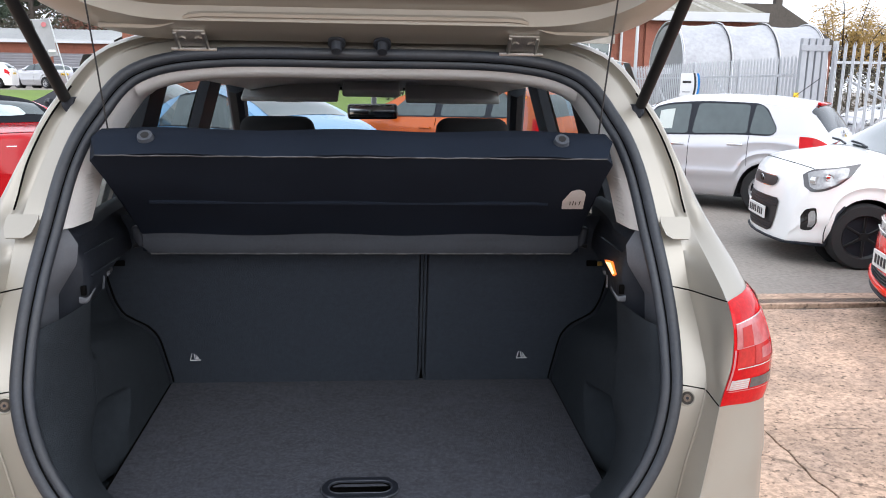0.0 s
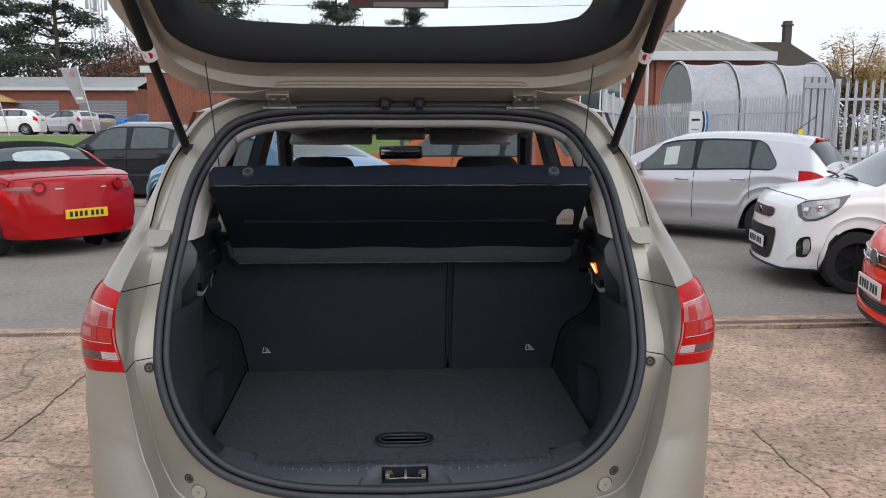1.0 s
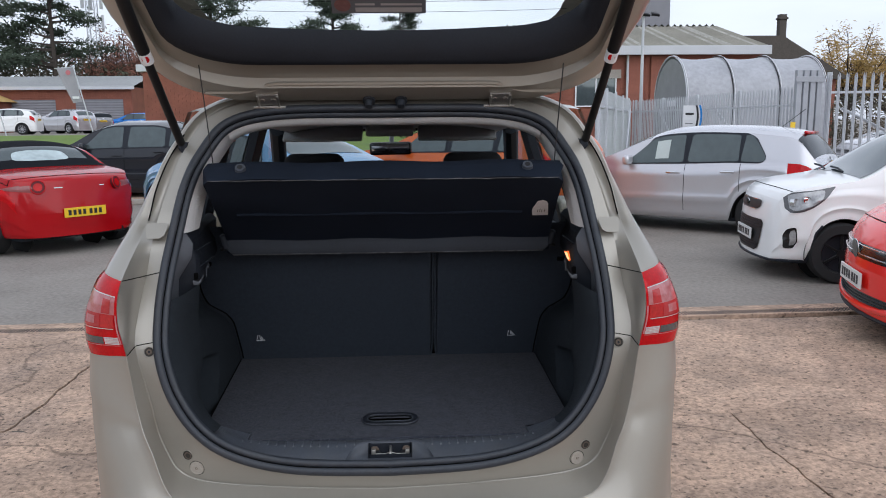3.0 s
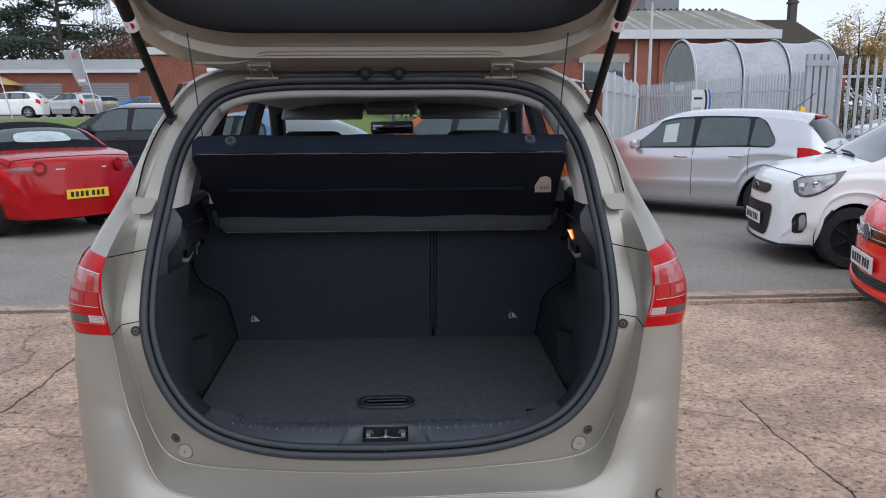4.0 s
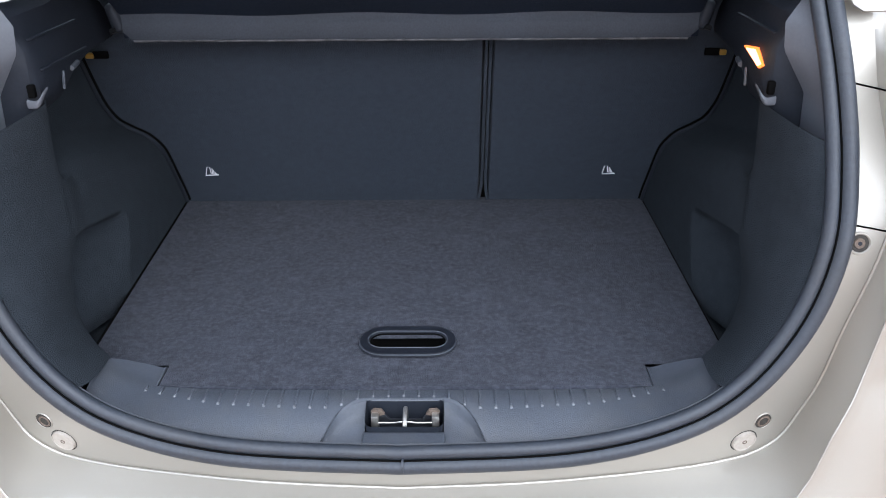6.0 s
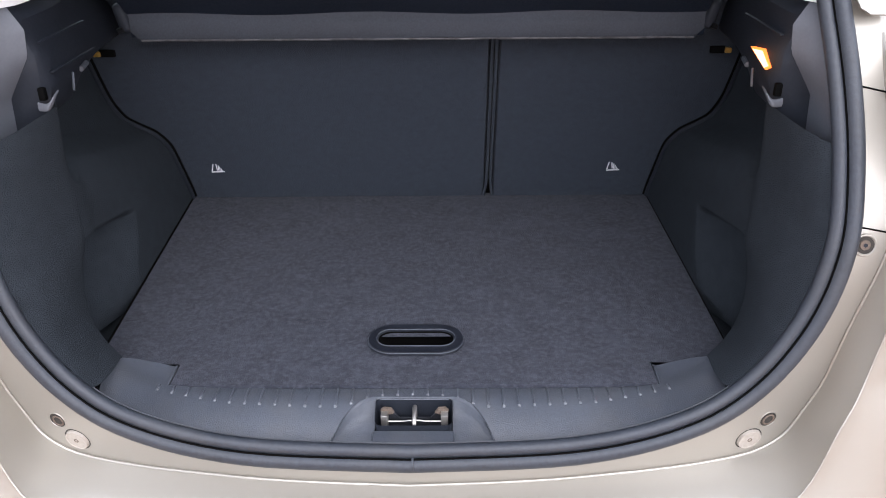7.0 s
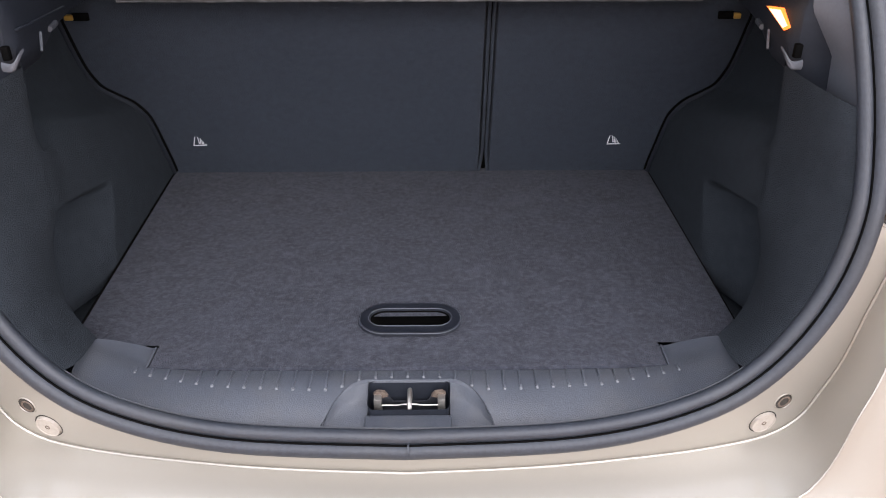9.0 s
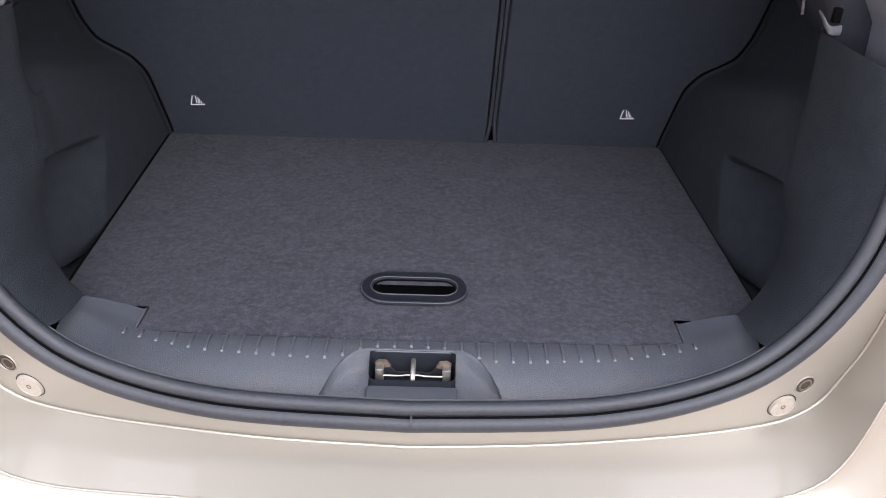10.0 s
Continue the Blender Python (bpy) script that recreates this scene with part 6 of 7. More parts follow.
            bm.faces.new([bm.verts.new((k * .45, u - L / 2 + R * math.cos(a), spec["r"] + R * math.sin(a))) for a in np.linspace(0, math.tau, 20)[:-1]])
            part("wheel_arch", bm, M_TYRE, c)
        # lights at the corners
        if tail:
            v0, v1, ub = {"hatch": (2.85, 4.12, .40), "roadster": (2.9, 3.7, .40), "bubble": (3.0, 4.0, .34), "crossover": (3.0, 4.05, .30), "saloon": (3.0, 4.0, .36), "city": (3.0, 4.2, .28)}[kind]
            skin_patch(sh, [(u, u + .02) for u in np.linspace(.035, ub, 6)], v0, v1, k, M_TAILRED, "tail_light", c, .008)
        if nose:
            case, lens, bowls, fog_at = HEADLIGHTS.get(kind, HEADLIGHTS["hatch"])
            hl = flank_patch(sh, case, k, M_LAMPCASE, "headlight", c, .006, label="clear headlight in a dark case")
            flank_patch(sh, lens, k, M_HEADLAMP, "reflector", hl, .010)
            for b, z, r in bowls:
                bm = B()
                centre = sh.at(L - b, sh.v_at(L - b, z), k, .013)
                obox(bm, Matrix.Translation(centre) @ pose(0, 0, 0, 0, 0, -k * (12 if b > .18 else 40)), (.012, r * 2, r * 1.7), r * .7, 4)
                part("projector_bowl", bm, M_CHROME, hl)
            if fog_at:
                b0, b1, z0, z1 = fog_at
                w = b1 - b0
                fog = flank_patch(sh, [(b0, z0 + .05, z1 - .08), (b0 + .12 * w, z0 + .01, z1 - .04), (b0 + .3 * w, z0, z1 - .015), (b1 - .2 * w, z0 + .008, z1), (b1 - .05 * w, z0 + .035, z1 - .01), (b1, z0 + .07, z1 - .05)], k, M_BLACKGLOSS, "fog_light_bezel", c, .006)
                flank_patch(sh, [(b0 + .40 * w, z0 + .06, z1 - .06), (b0 + .5 * w, z0 + .035, z1 - .032), (b1 - .22 * w, z0 + .04, z1 - .022), (b1 - .12 * w, z0 + .07, z1 - .05)], k, M_HEADLAMP, "fog_light", fog, .012)
    rows = [(float(u), float(u)) for u in np.linspace(*spec["screen"], 8)]
    bm = B()
    grid(bm, [[sh.at(u, v, 1, .004) for v in np.linspace(6.12, 8, 8)] + [sh.at(u, v, -1, .004) for v in np.linspace(8, 6.12, 8)[1:]] for u, _ in rows])
    part("windscreen", bm, M_DARKGLASS, c)
    bm = B()
    ub = np.linspace(*spec["back"], 7)
    v0 = 5.95 if kind == "hatch" else 6.35
    grid(bm, [[sh.at(u, v, 1, .005) for v in np.linspace(v0, 8, 12)] + [sh.at(u, v, -1, .005) for v in np.linspace(8, v0, 12)[1:]] for u in ub])
    part("rear_window", bm, M_BACKGLASS if kind == "hatch" else M_DARKGLASS, c)
    if roof_mat:
        bm = B()
        ur = np.linspace(.83, 1.99, 16)
        grid(bm, [[sh.at(u, v, 1, .0035) for v in np.linspace(4.05, 8, 14)] + [sh.at(u, v, -1, .0035) for v in np.linspace(8, 4.05, 14)[1:]] for u in ur])
        part("soft_top", bm, roof_mat, c, "black fabric folding roof")
        bm = B()
        rows = []
        for q in np.linspace(-1, 1, 15):
            u, v0 = 1.025 + .085 * float(q), 6.98 + .05 * float(q) + .55 * (1 - math.sqrt(1 - abs(float(q)) ** 4))
            rows.append([sh.at(u, v, 1, .009) for v in np.linspace(v0, 8, 8)] + [sh.at(u, v, -1, .009) for v in np.linspace(8, v0, 8)[1:]])
        grid(bm, rows)
        part("soft_top_window", bm, M_PLASTICGLASS, c)
    if kind == "roadster":
        for k in (1, -1):
            m = Matrix.Translation((k * .480, -L / 2 + .120, .812)) @ pose(0, 0, 0, 76, 0, k * 28)
            bm = B()
            disc(bm, m, .080, .05, 28)
            lens = part("round_tail_light", bm, M_REDLENS, c, "round dark red tail light")
            bm = B()
            tube(bm, [m @ Vector((.080 * math.cos(a), .080 * math.sin(a), .025)) for a in np.linspace(0, math.tau, 29)[:-1]], .006, 6, closed=True)
            part("light_rim", bm, M_TAILRED, lens)
            bm = B()
            disc(bm, m @ Matrix.Translation((0, 0, .027)), .048, .006, 24)
            part("inner_lens", bm, M_TAILRED, lens)
            rows = []
            for t in np.linspace(0, 1, 12):
                x, zc, hh = .54 + .27 * float(t), .812 - .010 * float(t), .050 * (1 - float(t)) ** .7 + .004
                lo, hi = .0, .7
                for _ in range(20):
                    u = (lo + hi) / 2
                    lo, hi = (u, hi) if sh.flat(u, sh.v_at(u, zc)).x < x else (lo, u)
                rows.append([Vector((k * (x + .003), u - L / 2 - sh.bow(u, x) - .008 + .5 * (q * hh > 0) * q * hh, zc + hh * q)) for q in (-1, -.5, 0, .5, 1)])
            bm = B()
            grid(bm, rows)
            bmesh.ops.recalc_face_normals(bm, faces=bm.faces)
            part("light_wing", bm, M_WINGLENS, lens, "pale clear wing of the tail light")
        bm = B()
        obox(bm, pose(0, -L / 2 + .11, .285, 0, 0, 0), (.74, .12, .07), .03)
        part("rear_diffuser", bm, M_PLASTIC, c)
        bm = B()
        tube(bm, [sh.at(.17, v, 1, .001) for v in np.linspace(4.4, 8, 14)] + [sh.at(.17, v, -1, .001) for v in np.linspace(8, 4.4, 14)[1:]], .005, 4)
        part("boot_lid_gap", bm, M_GAP, c)
        for k in (1, -1):
            bm = B()
            tube(bm, [sh.at(u, 4.4, k, .001) for u in np.linspace(.17, .85, 8)], .005, 4)
            part("boot_lid_gap", bm, M_GAP, c)
        bm = B()
        obox(bm, pose(0, .62 - L / 2, .99, 3, 0, 0), (.40, .03, .016), .005, 1)
        part("high_brake_light", bm, M_REDLENS, c)
        bm = B()
        rows = [[Vector((x, -L / 2 - .012 + .18 * (abs(x) / .62) ** 2.4, z)) for x in np.linspace(-.62, .62, 20)] for z in (.34, .38)]
        grid(bm, rows)
        part("bumper_crease", bm, paint, c)
        for x in (.42, .50):
            bm = B()
            disc(bm, pose(x, -L / 2 + .12, .235, 90, 0, 0), .035, .08, 16)
            part("exhaust_pipe", bm, M_STRUT, c)
        for x in (-.27, .27):
            bm = B()
            obox(bm, pose(x, -L / 2 + .066, .80, -30, 0, (8 if x > 0 else -8)), (.10 if x < 0 else .06, .006, .014), .001, 1)
            part("badge_bar", bm, M_CHROME, c)
    if tail:
        zt = {"hatch": .80, "roadster": .50, "bubble": .62, "crossover": .88, "saloon": .75, "city": .8}[kind]
        y = -L / 2 - (.012 if zt < .62 else -.01)
        plate(c, (0, y, zt), 0, M_YPLATE)
        bm = B()
        disc(bm, pose(0, -L / 2 + (.06 if kind != "roadster" else .09), {"roadster": .865, "bubble": .92, "hatch": 1.0, "crossover": 1.08, "saloon": .9, "city": 1}[kind], 60, 0, 0), .045, .02, 20)
        part("badge", bm, M_CHROME, c)
    if nose:
        city = kind == "city"
        if city:
            gr = nose_patch(sh, [(.245, .27), (.262, .33), (.32, .37), (.47, .42), (.545, .435), (.56, .40)], M_INK, "lower_grille", c, .008)
            bars, zp, zg = [(.275, .32), (.30, .34), (.325, .355), (.49, .40), (.515, .41), (.54, .41)], .405, .70
            ug = nose_patch(sh, [(.650, .22), (.660, .29), (.695, .345), (.735, .34), (.748, .29)], M_INK, "upper_grille", c, .008)
            shines = [(.652, .25), (.748, .30)]
        else:
            gr = nose_patch(sh, [(.265, .42), (.28, .52), (.315, .60), (.34, .60)], M_BLACKGLOSS, "lower_grille", c, .006)
            bars, zp, zg = [(.285, .50), (.305, .55), (.325, .58)], .42, .615
            ug = nose_patch(sh, [(.565, .54), (.575, .58), (.64, .60), (.66, .59)], M_BLACKGLOSS, "upper_grille", c, .006)
            shines = [(.590, .57), (.648, .58)]
        for z, h in bars:
            bm = B()
            tube(bm, [sh.nose(h * t, z, .010) for t in np.linspace(-1, 1, 17)], .004, 5)
            part("grille_bar", bm, M_PLASTIC, gr)
        for z, h in shines:
            bm = B()
            tube(bm, [sh.nose(h * t, z, .009) for t in np.linspace(-1, 1, 17)], .005, 6)
            part("grille_bar", bm, M_CHROME, ug)
        bm = B()
        lip = [sh.at(u, .10, 1, .003) for u in np.linspace(L - .46, L - .01, 8)]
        front = [Vector((x, sh.nose(x, .21, .004).y, lip[-1].z)) for x in np.linspace(.54, -.54, 15)]
        tube(bm, lip + front + [Vector((-q.x, q.y, q.z)) for q in lip[::-1]], .013, 6)
        part("front_lip", bm, M_PLASTIC, c)
        if not city:
            bm = B()
            tube(bm, [sh.nose(x, .245 + .03 * (abs(x) / .6) ** 3, .004) for x in np.linspace(-.62, .62, 21)], .024, 8)
            part("front_splitter", bm, paint, c)
        plate(c, (0, L / 2 + (.012 if not city else .020), zp), 180, M_WPLATE)
        at_nose = sh.nose(0, zg, .016)
        m = Matrix.Translation(at_nose) @ pose(0, 0, 0, 76 + 180 if city else 84 + 180, 0, 0)
        r = .034 if city else .064
        bm = B()
        disc(bm, m, r, .010, 28)
        badge = part("badge", bm, M_BLACKGLOSS, c)
        bm = B()
        tube(bm, [m @ Vector((r * math.cos(a) * (1.5 if city else 1), r * math.sin(a), -.006)) for a in np.linspace(0, math.tau, 29)[:-1]], .004, 6, closed=True)
        part("badge_ring", bm, M_CHROME, badge)
        bm = B()
        tube(bm, [sh.at(L - .16, v, 1, .001) for v in np.linspace(5, 8, 10)] + [sh.at(L - .16, v, -1, .001) for v in np.linspace(8, 5, 10)[1:]], .004, 4)
        part("bonnet_gap", bm, M_GAP, c)
        for x in (-.28, .22):
            bm = B()
            u0 = spec["screen"][1] + .02
            tube(bm, [Vector((x + d, u0 - .03 * t - L / 2, glide_at(spec["top"], u0 - .03 * t) + .035)) for d, t in ((0, 0), (.25, 1.5), (.5, 2.0))], .011, 5)
            part("wiper", bm, M_PLASTIC, c)
    return c


def placed(x, y, turn, L, end):
    """The middle of a car whose tail (-1) or nose (1) stands at x, y."""
    a = radians(turn)
    return (x + end * math.sin(a) * L / 2, y - end * math.cos(a) * L / 2, 0)


M_WINGLENS = pbr("smoky_pink_lens", (.26, .085, .085), rough=.1, var=.35, scale=14, fine=60)
M_REDLENS = pbr("dark_red_lens", (.10, .006, .01), rough=.4, var=.2, spec=.2)
M_PAPER = pbr("pale_paper_notice", (.50, .56, .54), rough=.7, var=.06, scale=20)
# Pale base colour stands in for sky reflected in the pane.
M_PLASTICGLASS = pbr("soft_top_window", (.42, .50, .51), rough=.2, var=.25, scale=4, fine=12)
M_BACKGLASS = pbr("dark_rear_window", (.02, .024, .028), rough=.06, var=.3, scale=3, fine=9, spec=.16)
M_LAMPCASE = pbr("headlamp_housing", (.09, .09, .095), rough=.18, metal=.3, var=.12, scale=16, fine=50, coat=.6)
P_RED = car_paint("bright_red_paint", (.36, .002, .005), 0, .4, .2)
P_BLACK = car_paint("black_car_paint", (.007, .008, .013), 0, .7, .3)
P_BLUE = car_paint("pale_blue_paint", (.14, .30, .50), .4)
P_ORANGE = car_paint("burnt_orange_paint", (.52, .11, .02), .2)
P_SILVER = car_paint("silver_paint", (.60, .595, .62), .58)
P_SCARLET = car_paint("scarlet_paint", (.84, .022, .013))
P_WHITE = car_paint("white_paint", (.86, .86, .85))
P_SKYBLUE = car_paint("bright_blue_paint", (.02, .17, .55), .2)
P_GREY = car_paint("grey_paint", (.33, .33, .34), .5)
M_SOFTTOP = pbr("black_soft_top", (.011, .012, .015), spec=.1, rough=.9, var=.2, scale=6, bump=.4, bump_scale=500)

parked_car("roadster", "roadster", placed(-3.85, 9.5, 50, 3.92, -1), 50, P_RED, "bright red two-seat roadster with a black soft top", M_RIMBLACK, nose=False, roof_mat=M_SOFTTOP)
parked_car("saloon_car", "saloon", (-5.67, 16.6, 0), 82, P_BLACK, "black family car parked behind the red roadster", M_RIM)
parked_car("bubble_car", "bubble", placed(-.45, 10.0, 50, 4.28, -1), 50, P_BLUE, "pale blue rounded coupe with its tail to the drive", M_RIM, nose=False)
parked_car("crossover_car", "crossover", placed(2.5, 10.4, 50, 4.17, -1), 50, P_ORANGE, "burnt orange crossover parked at an angle", M_RIM)
parked_car("silver_hatchback", "hatch", placed(5.70, 9.95, 50, 3.97, -1), 50, P_SILVER, "silver five-door hatchback with red tail lights", M_RIM)
silver = bpy.data.objects["silver_hatchback"]
sh_s = Shape(SHAPES["hatch"])
bm = B()
obox(bm, pose(0, .33 - sh_s.L / 2, 1.352, 25, 0, 0), (.60, .05, .03), .006, 2)
part("high_brake_light", bm, M_TAILRED, silver)
bm = B()
tube(bm, [(.0, .70 - sh_s.L / 2, 1.43), (.0, .42 - sh_s.L / 2, 1.66)], .005, 5)
part("aerial", bm, M_INK, silver)
bm = B()
grid(bm, [[sh_s.at(u, v, -1, .0115) for v in np.linspace(4.4, 5.6, 4)] for u in (1.98, 2.08, 2.17)])
part("window_notice", bm, M_PAPER, silver, "white paper notice inside the door window")
parked_car("white_city_car", "city", placed(3.555, 7.73, 80, 3.60, 1), 80, P_WHITE, "white small city car with black wheels", M_RIMBLACK, tail=False, spokes=6)
parked_car("red_hatchback", "hatch", placed(3.25, 5.25, 74, 3.97, 1), 74, P_SCARLET, "scarlet hatchback with its nose to the drive", M_RIM, tail=False)
for nm, kind, x, y, turn, paint, label in (("white_suv", "crossover", -24.3, 49.0, 97, P_WHITE, "white crossover in the far row of cars"), ("grey_suv", "crossover", -22.3, 53.0, 62, P_SILVER, "silver grey estate in the far row of cars"),
                                           ("taupe_hatchback", "hatch", -22.4, 57.8, 42, P_GREY, "grey hatchback in the far row of cars"), ("far_blue_hatchback", "hatch", -20.9, 62.0, 88, P_SKYBLUE, "bright blue hatchback in the far row of cars")):
    parked_car(nm, kind, (x, y, 1.0), turn, paint, label, M_RIM, group="far row of cars")

# ---- ground ----
SLAB_X = [-13.2, -9.4, -5.7, -2.0, 1.75, 5.4, 9.1, 12.8]
SLAB_Y = [-8.0, -4.1, -.2, 3.72, 5.70]


def ground_z(x, y):
    bank = ease(22, 42, y) * (1 - ease(-6, 0, x)) * 1.0
    return bank + (-.03 if y < 5.9 and -13.3 < x < 12.9 and y > -8.1 else 0.0)


bm = B()
xs = sorted(set([-900, -400, -200, -120, -80] + [float(v) for v in np.arange(-60, 61, 3)] + [-13.3, -13.29, 12.89, 12.9] + [80, 120, 200, 400, 900]))
ysg = sorted(set([-300, -120, -60, -30, -15, -8.11, -8.1, 0, 3, 5.88, 5.9] + [float(v) for v in np.arange(8, 70, 3)] + [90, 130, 200, 400, 1200, 3000]))
rows = [[(x, y, ground_z(x, y)) for x in xs] for y in ysg]
vs = grid(bm, rows)
for f in bm.faces:
    c = f.calc_center_median()
    if (c.x < 7 and 18.2 < c.y < 43) or (-8 < c.x < 7 and 18 < c.y < 75) or (c.y > 75 and c.x < 6) or c.x < -45:
        f.material_index = 1
bmesh.ops.recalc_face_normals(bm, faces=bm.faces)
ground = solid("ground", bm, [M_ASPHALT, M_GRASS], "grey asphalt yard with a mown grass bank beyond", "ground", kind="structure")

pavement = thing("pavement", (0, 0, 0), 0, "worn pinkish concrete slabs with open joints", "pavement", kind="structure")
drain = thing("drain_channel", (0, 5.82, 0), 0, "iron drain grating set in a concrete channel", "drain", kind="structure")
bm = B()
box(bm, (-13.2, -.12, -.03), (12.8, .17, .007), .004, 1)
part("channel_edge", bm, M_CONCRETE, drain)
bm = B()
for i in range(560):
    x = -7 + .025 * i
    box(bm, (x - .004, -.085, .002), (x + .004, .012, .0105))
tagged(part("drain_bar", bm, M_PLASTIC, drain, smooth=False), kind="stuff")
drain.rotation_euler.z = radians(1.6)

kerb = thing("kerb", (-5.2, 15.2, 0), 8, "pale concrete kerb along the parking bay", "kerb", kind="structure")
bm = B()
box(bm, (-9, -.07, 0), (6, .07, .11), .02)
part("kerb_stone", bm, M_KERB, kerb)
bm = B()
box(bm, (-9, .07, 0), (6, 3.4, .09), .01)
part("raised_paving", bm, M_CONCRETE, kerb)

# ---- palisade fence ----
def pale(bm, x, y, h, ux, uy, w=.066):
    """A W-shaped steel pale with a split, pointed head."""
    nx, ny = -uy, ux
    prof = [(-w / 2, .012), (-w / 5, -.010), (0, .006), (w / 5, -.010), (w / 2, .012)]
    tops = [h - .09, h, h - .12, h, h - .09]
    lo = [bm.verts.new((x + ux * a + nx * b, y + uy * a + ny * b, .08)) for a, b in prof]
    hi = [bm.verts.new((x + ux * a + nx * b, y + uy * a + ny * b, t)) for (a, b), t in zip(prof, tops)]
    for i in range(4):
        bm.faces.new((lo[i], lo[i + 1], hi[i + 1], hi[i]))


def fence(x0, y0, x1, y1, h=2.25, spacing=.15, label="", braces=()):
    L = math.hypot(x1 - x0, y1 - y0)
    ux, uy = (x1 - x0) / L, (y1 - y0) / L
    f = thing("palisade_fence", (x0, y0, 0), 0, label, "fence", group="palisade fences", kind="structure")
    def P(d, off=0.0, z=0.0):
        return Vector((ux * d - uy * off, uy * d + ux * off, z))
    proto = B()
    pale(proto, 0, 0, h, ux, uy)
    first = part("pale", proto, M_GALV, f, smooth=False)
    for i in range(1, int(L / spacing)):
        o = first.copy()
        scene.collection.objects.link(o)
        o.location = P(i * spacing)
    for z in (.45, h - .42):
        bm = B()
        m = Matrix.Translation(P(L / 2, .03, z)) @ Euler((0, 0, math.atan2(uy, ux))).to_matrix().to_4x4()
        obox(bm, m, (L, .04, .05), .004, 1)
        part("rail", bm, M_GALV, f)
    for i in range(int(L / 2.75) + 2):
        d = min(L, i * 2.75)
        bm = B()
        obox(bm, Matrix.Translation(P(d, .08, h / 2)) @ Euler((0, 0, math.atan2(uy, ux))).to_matrix().to_4x4(), (.10, .05, h), .004, 1)
        part("post", bm, M_GALV, f)
    for d0, d1, za, zb in braces:
        bm = B()
        tube(bm, [P(d0, .12, za), P(d1, .12, zb)], .03, 6)
        part("brace", bm, M_GALV, f)
    return f


fence(8.2, 28.0, 8.55, 16.9, 2.25, label="galvanised palisade fence with pointed pales", braces=((2.2, 4.4, 1.9, .4), (6.6, 9.0, 1.9, .5)))
fence(8.1, 28.0, 3.9, 15.9, 2.25, label="galvanised palisade fence running back to the yard", braces=((2.5, 4.2, 1.9, .4),))
fence(9.0, 16.3, 16.5, 15.2, 2.5, .17, label="taller galvanised palisade gate leaf", braces=((.3, 3.0, 1.75, .35), (3.6, 6.5, 1.75, .4)))
# Same steel as the pales, darkened in colour because it faces the light.
M_GATE = pbr("darkened_galvanised_steel", (0.36, 0.37, 0.40), rough=0.6, metal=0.2, var=0.2, scale=3, fine=60)
gate_post = thing("gate_post", (8.50, 16.4, 0), 8, "broad galvanised steel gate post with welded bars", "gate post")
for i, x in enumerate((-.22, -.06, .10, .26)):
    bm = B()
    box(bm, (x, -.05, 0), (x + .12, .05, 2.55), .006, 1)
    part("post_bar", bm, M_GATE, gate_post)
bm = B()
box(bm, (-.26, -.07, 2.3), (.42, -.05, 2.42), .004, 1)
part("post_cap_plate", bm, M_GATE, gate_post)

sign = thing("fence_sign", (7.95, 21.4, 1.307), -19, "white sign with black and blue curved stripes on the fence", "sign")
bm = B()
prism(bm, [(-.26, 0), (.20, 0), (.26, .30), (.22, .62), (-.26, .62)], "y", -.02, 0)
part("sign_board", bm, M_WHITE, sign, smooth=False)
for x, mt in ((.10, M_INK), (.19, car_paint("sign_blue", (.03, .22, .60)))):
    bm = B()
    rows = [[(x + dx - .5 * (z / .62 - .5) ** 2 * .35, -.024, z) for dx in (0, .055)] for z in np.linspace(0, .62, 12)]
    grid(bm, rows)
    part("sign_stripe", bm, mt, sign, smooth=False)
bm = B()
box(bm, (-.20, -.026, .36), (.02, -.021, .42))
part("lettering_bar", bm, M_INK, sign, smooth=False)
bm = B()
box(bm, (-.20, -.026, .12), (.0, -.021, .14))
part("lettering_bar", bm, M_GREYTRIM, sign, smooth=False)
bm = B()
box(bm, (-.34, -.09, 1.32), (-.23, -.075, 1.47))
part("yellow_notice", bm, M_YPLATE, gate_post, "small yellow notice", smooth=False)

# ---- polythene tunnel behind the fence ----
tunnel = thing("polytunnel", (9.22, 27.2, 0), 2, "white polythene tunnel on steel hoops", "polytunnel")
R, H0 = 1.52, 2.15
arc = [(-R, 0), (-R, .8)] + [(R * math.cos(a), H0 + R * math.sin(a)) for a in np.linspace(math.pi, 0, 22)] + [(R, .8), (R, 0)]
bm = B()
rows = []
for x in np.linspace(0, 4.8, 34):
    sag = 1 - .022 * math.sin((x / 1.6 % 1) * math.pi)
    rows.append([(x, yy, max(0, zz * sag)) for yy, zz in arc])
grid(bm, rows)
bmesh.ops.recalc_face_normals(bm, faces=bm.faces)
part("cover", bm, M_POLY, tunnel)
for x in (0, 1.6, 3.2, 4.8):
    bm = B()
    tube(bm, [(x, yy * 1.012, zz * 1.008 + .01) for yy, zz in arc], .018, 6)
    part("hoop", bm, M_GALV if x in (0, 4.8) else M_INK, tunnel)
    bm = B()
    tube(bm, [(x + .05, yy * 1.02, zz * 1.012 + .01) for yy, zz in arc], .013, 6)
    part("hoop_edge", bm, M_WHITE, tunnel)
bm = B()
bm.faces.new([bm.verts.new((.02, yy * .985, zz * .985)) for yy, zz in arc])
part("end_sheet", bm, pbr("grey_end_mesh", (.26, .26, .27), rough=.7, var=.2, scale=2), tunnel, smooth=False)
bm = B()
box(bm, (-.03, -.6, 2.0), (.0, .2, 2.2))
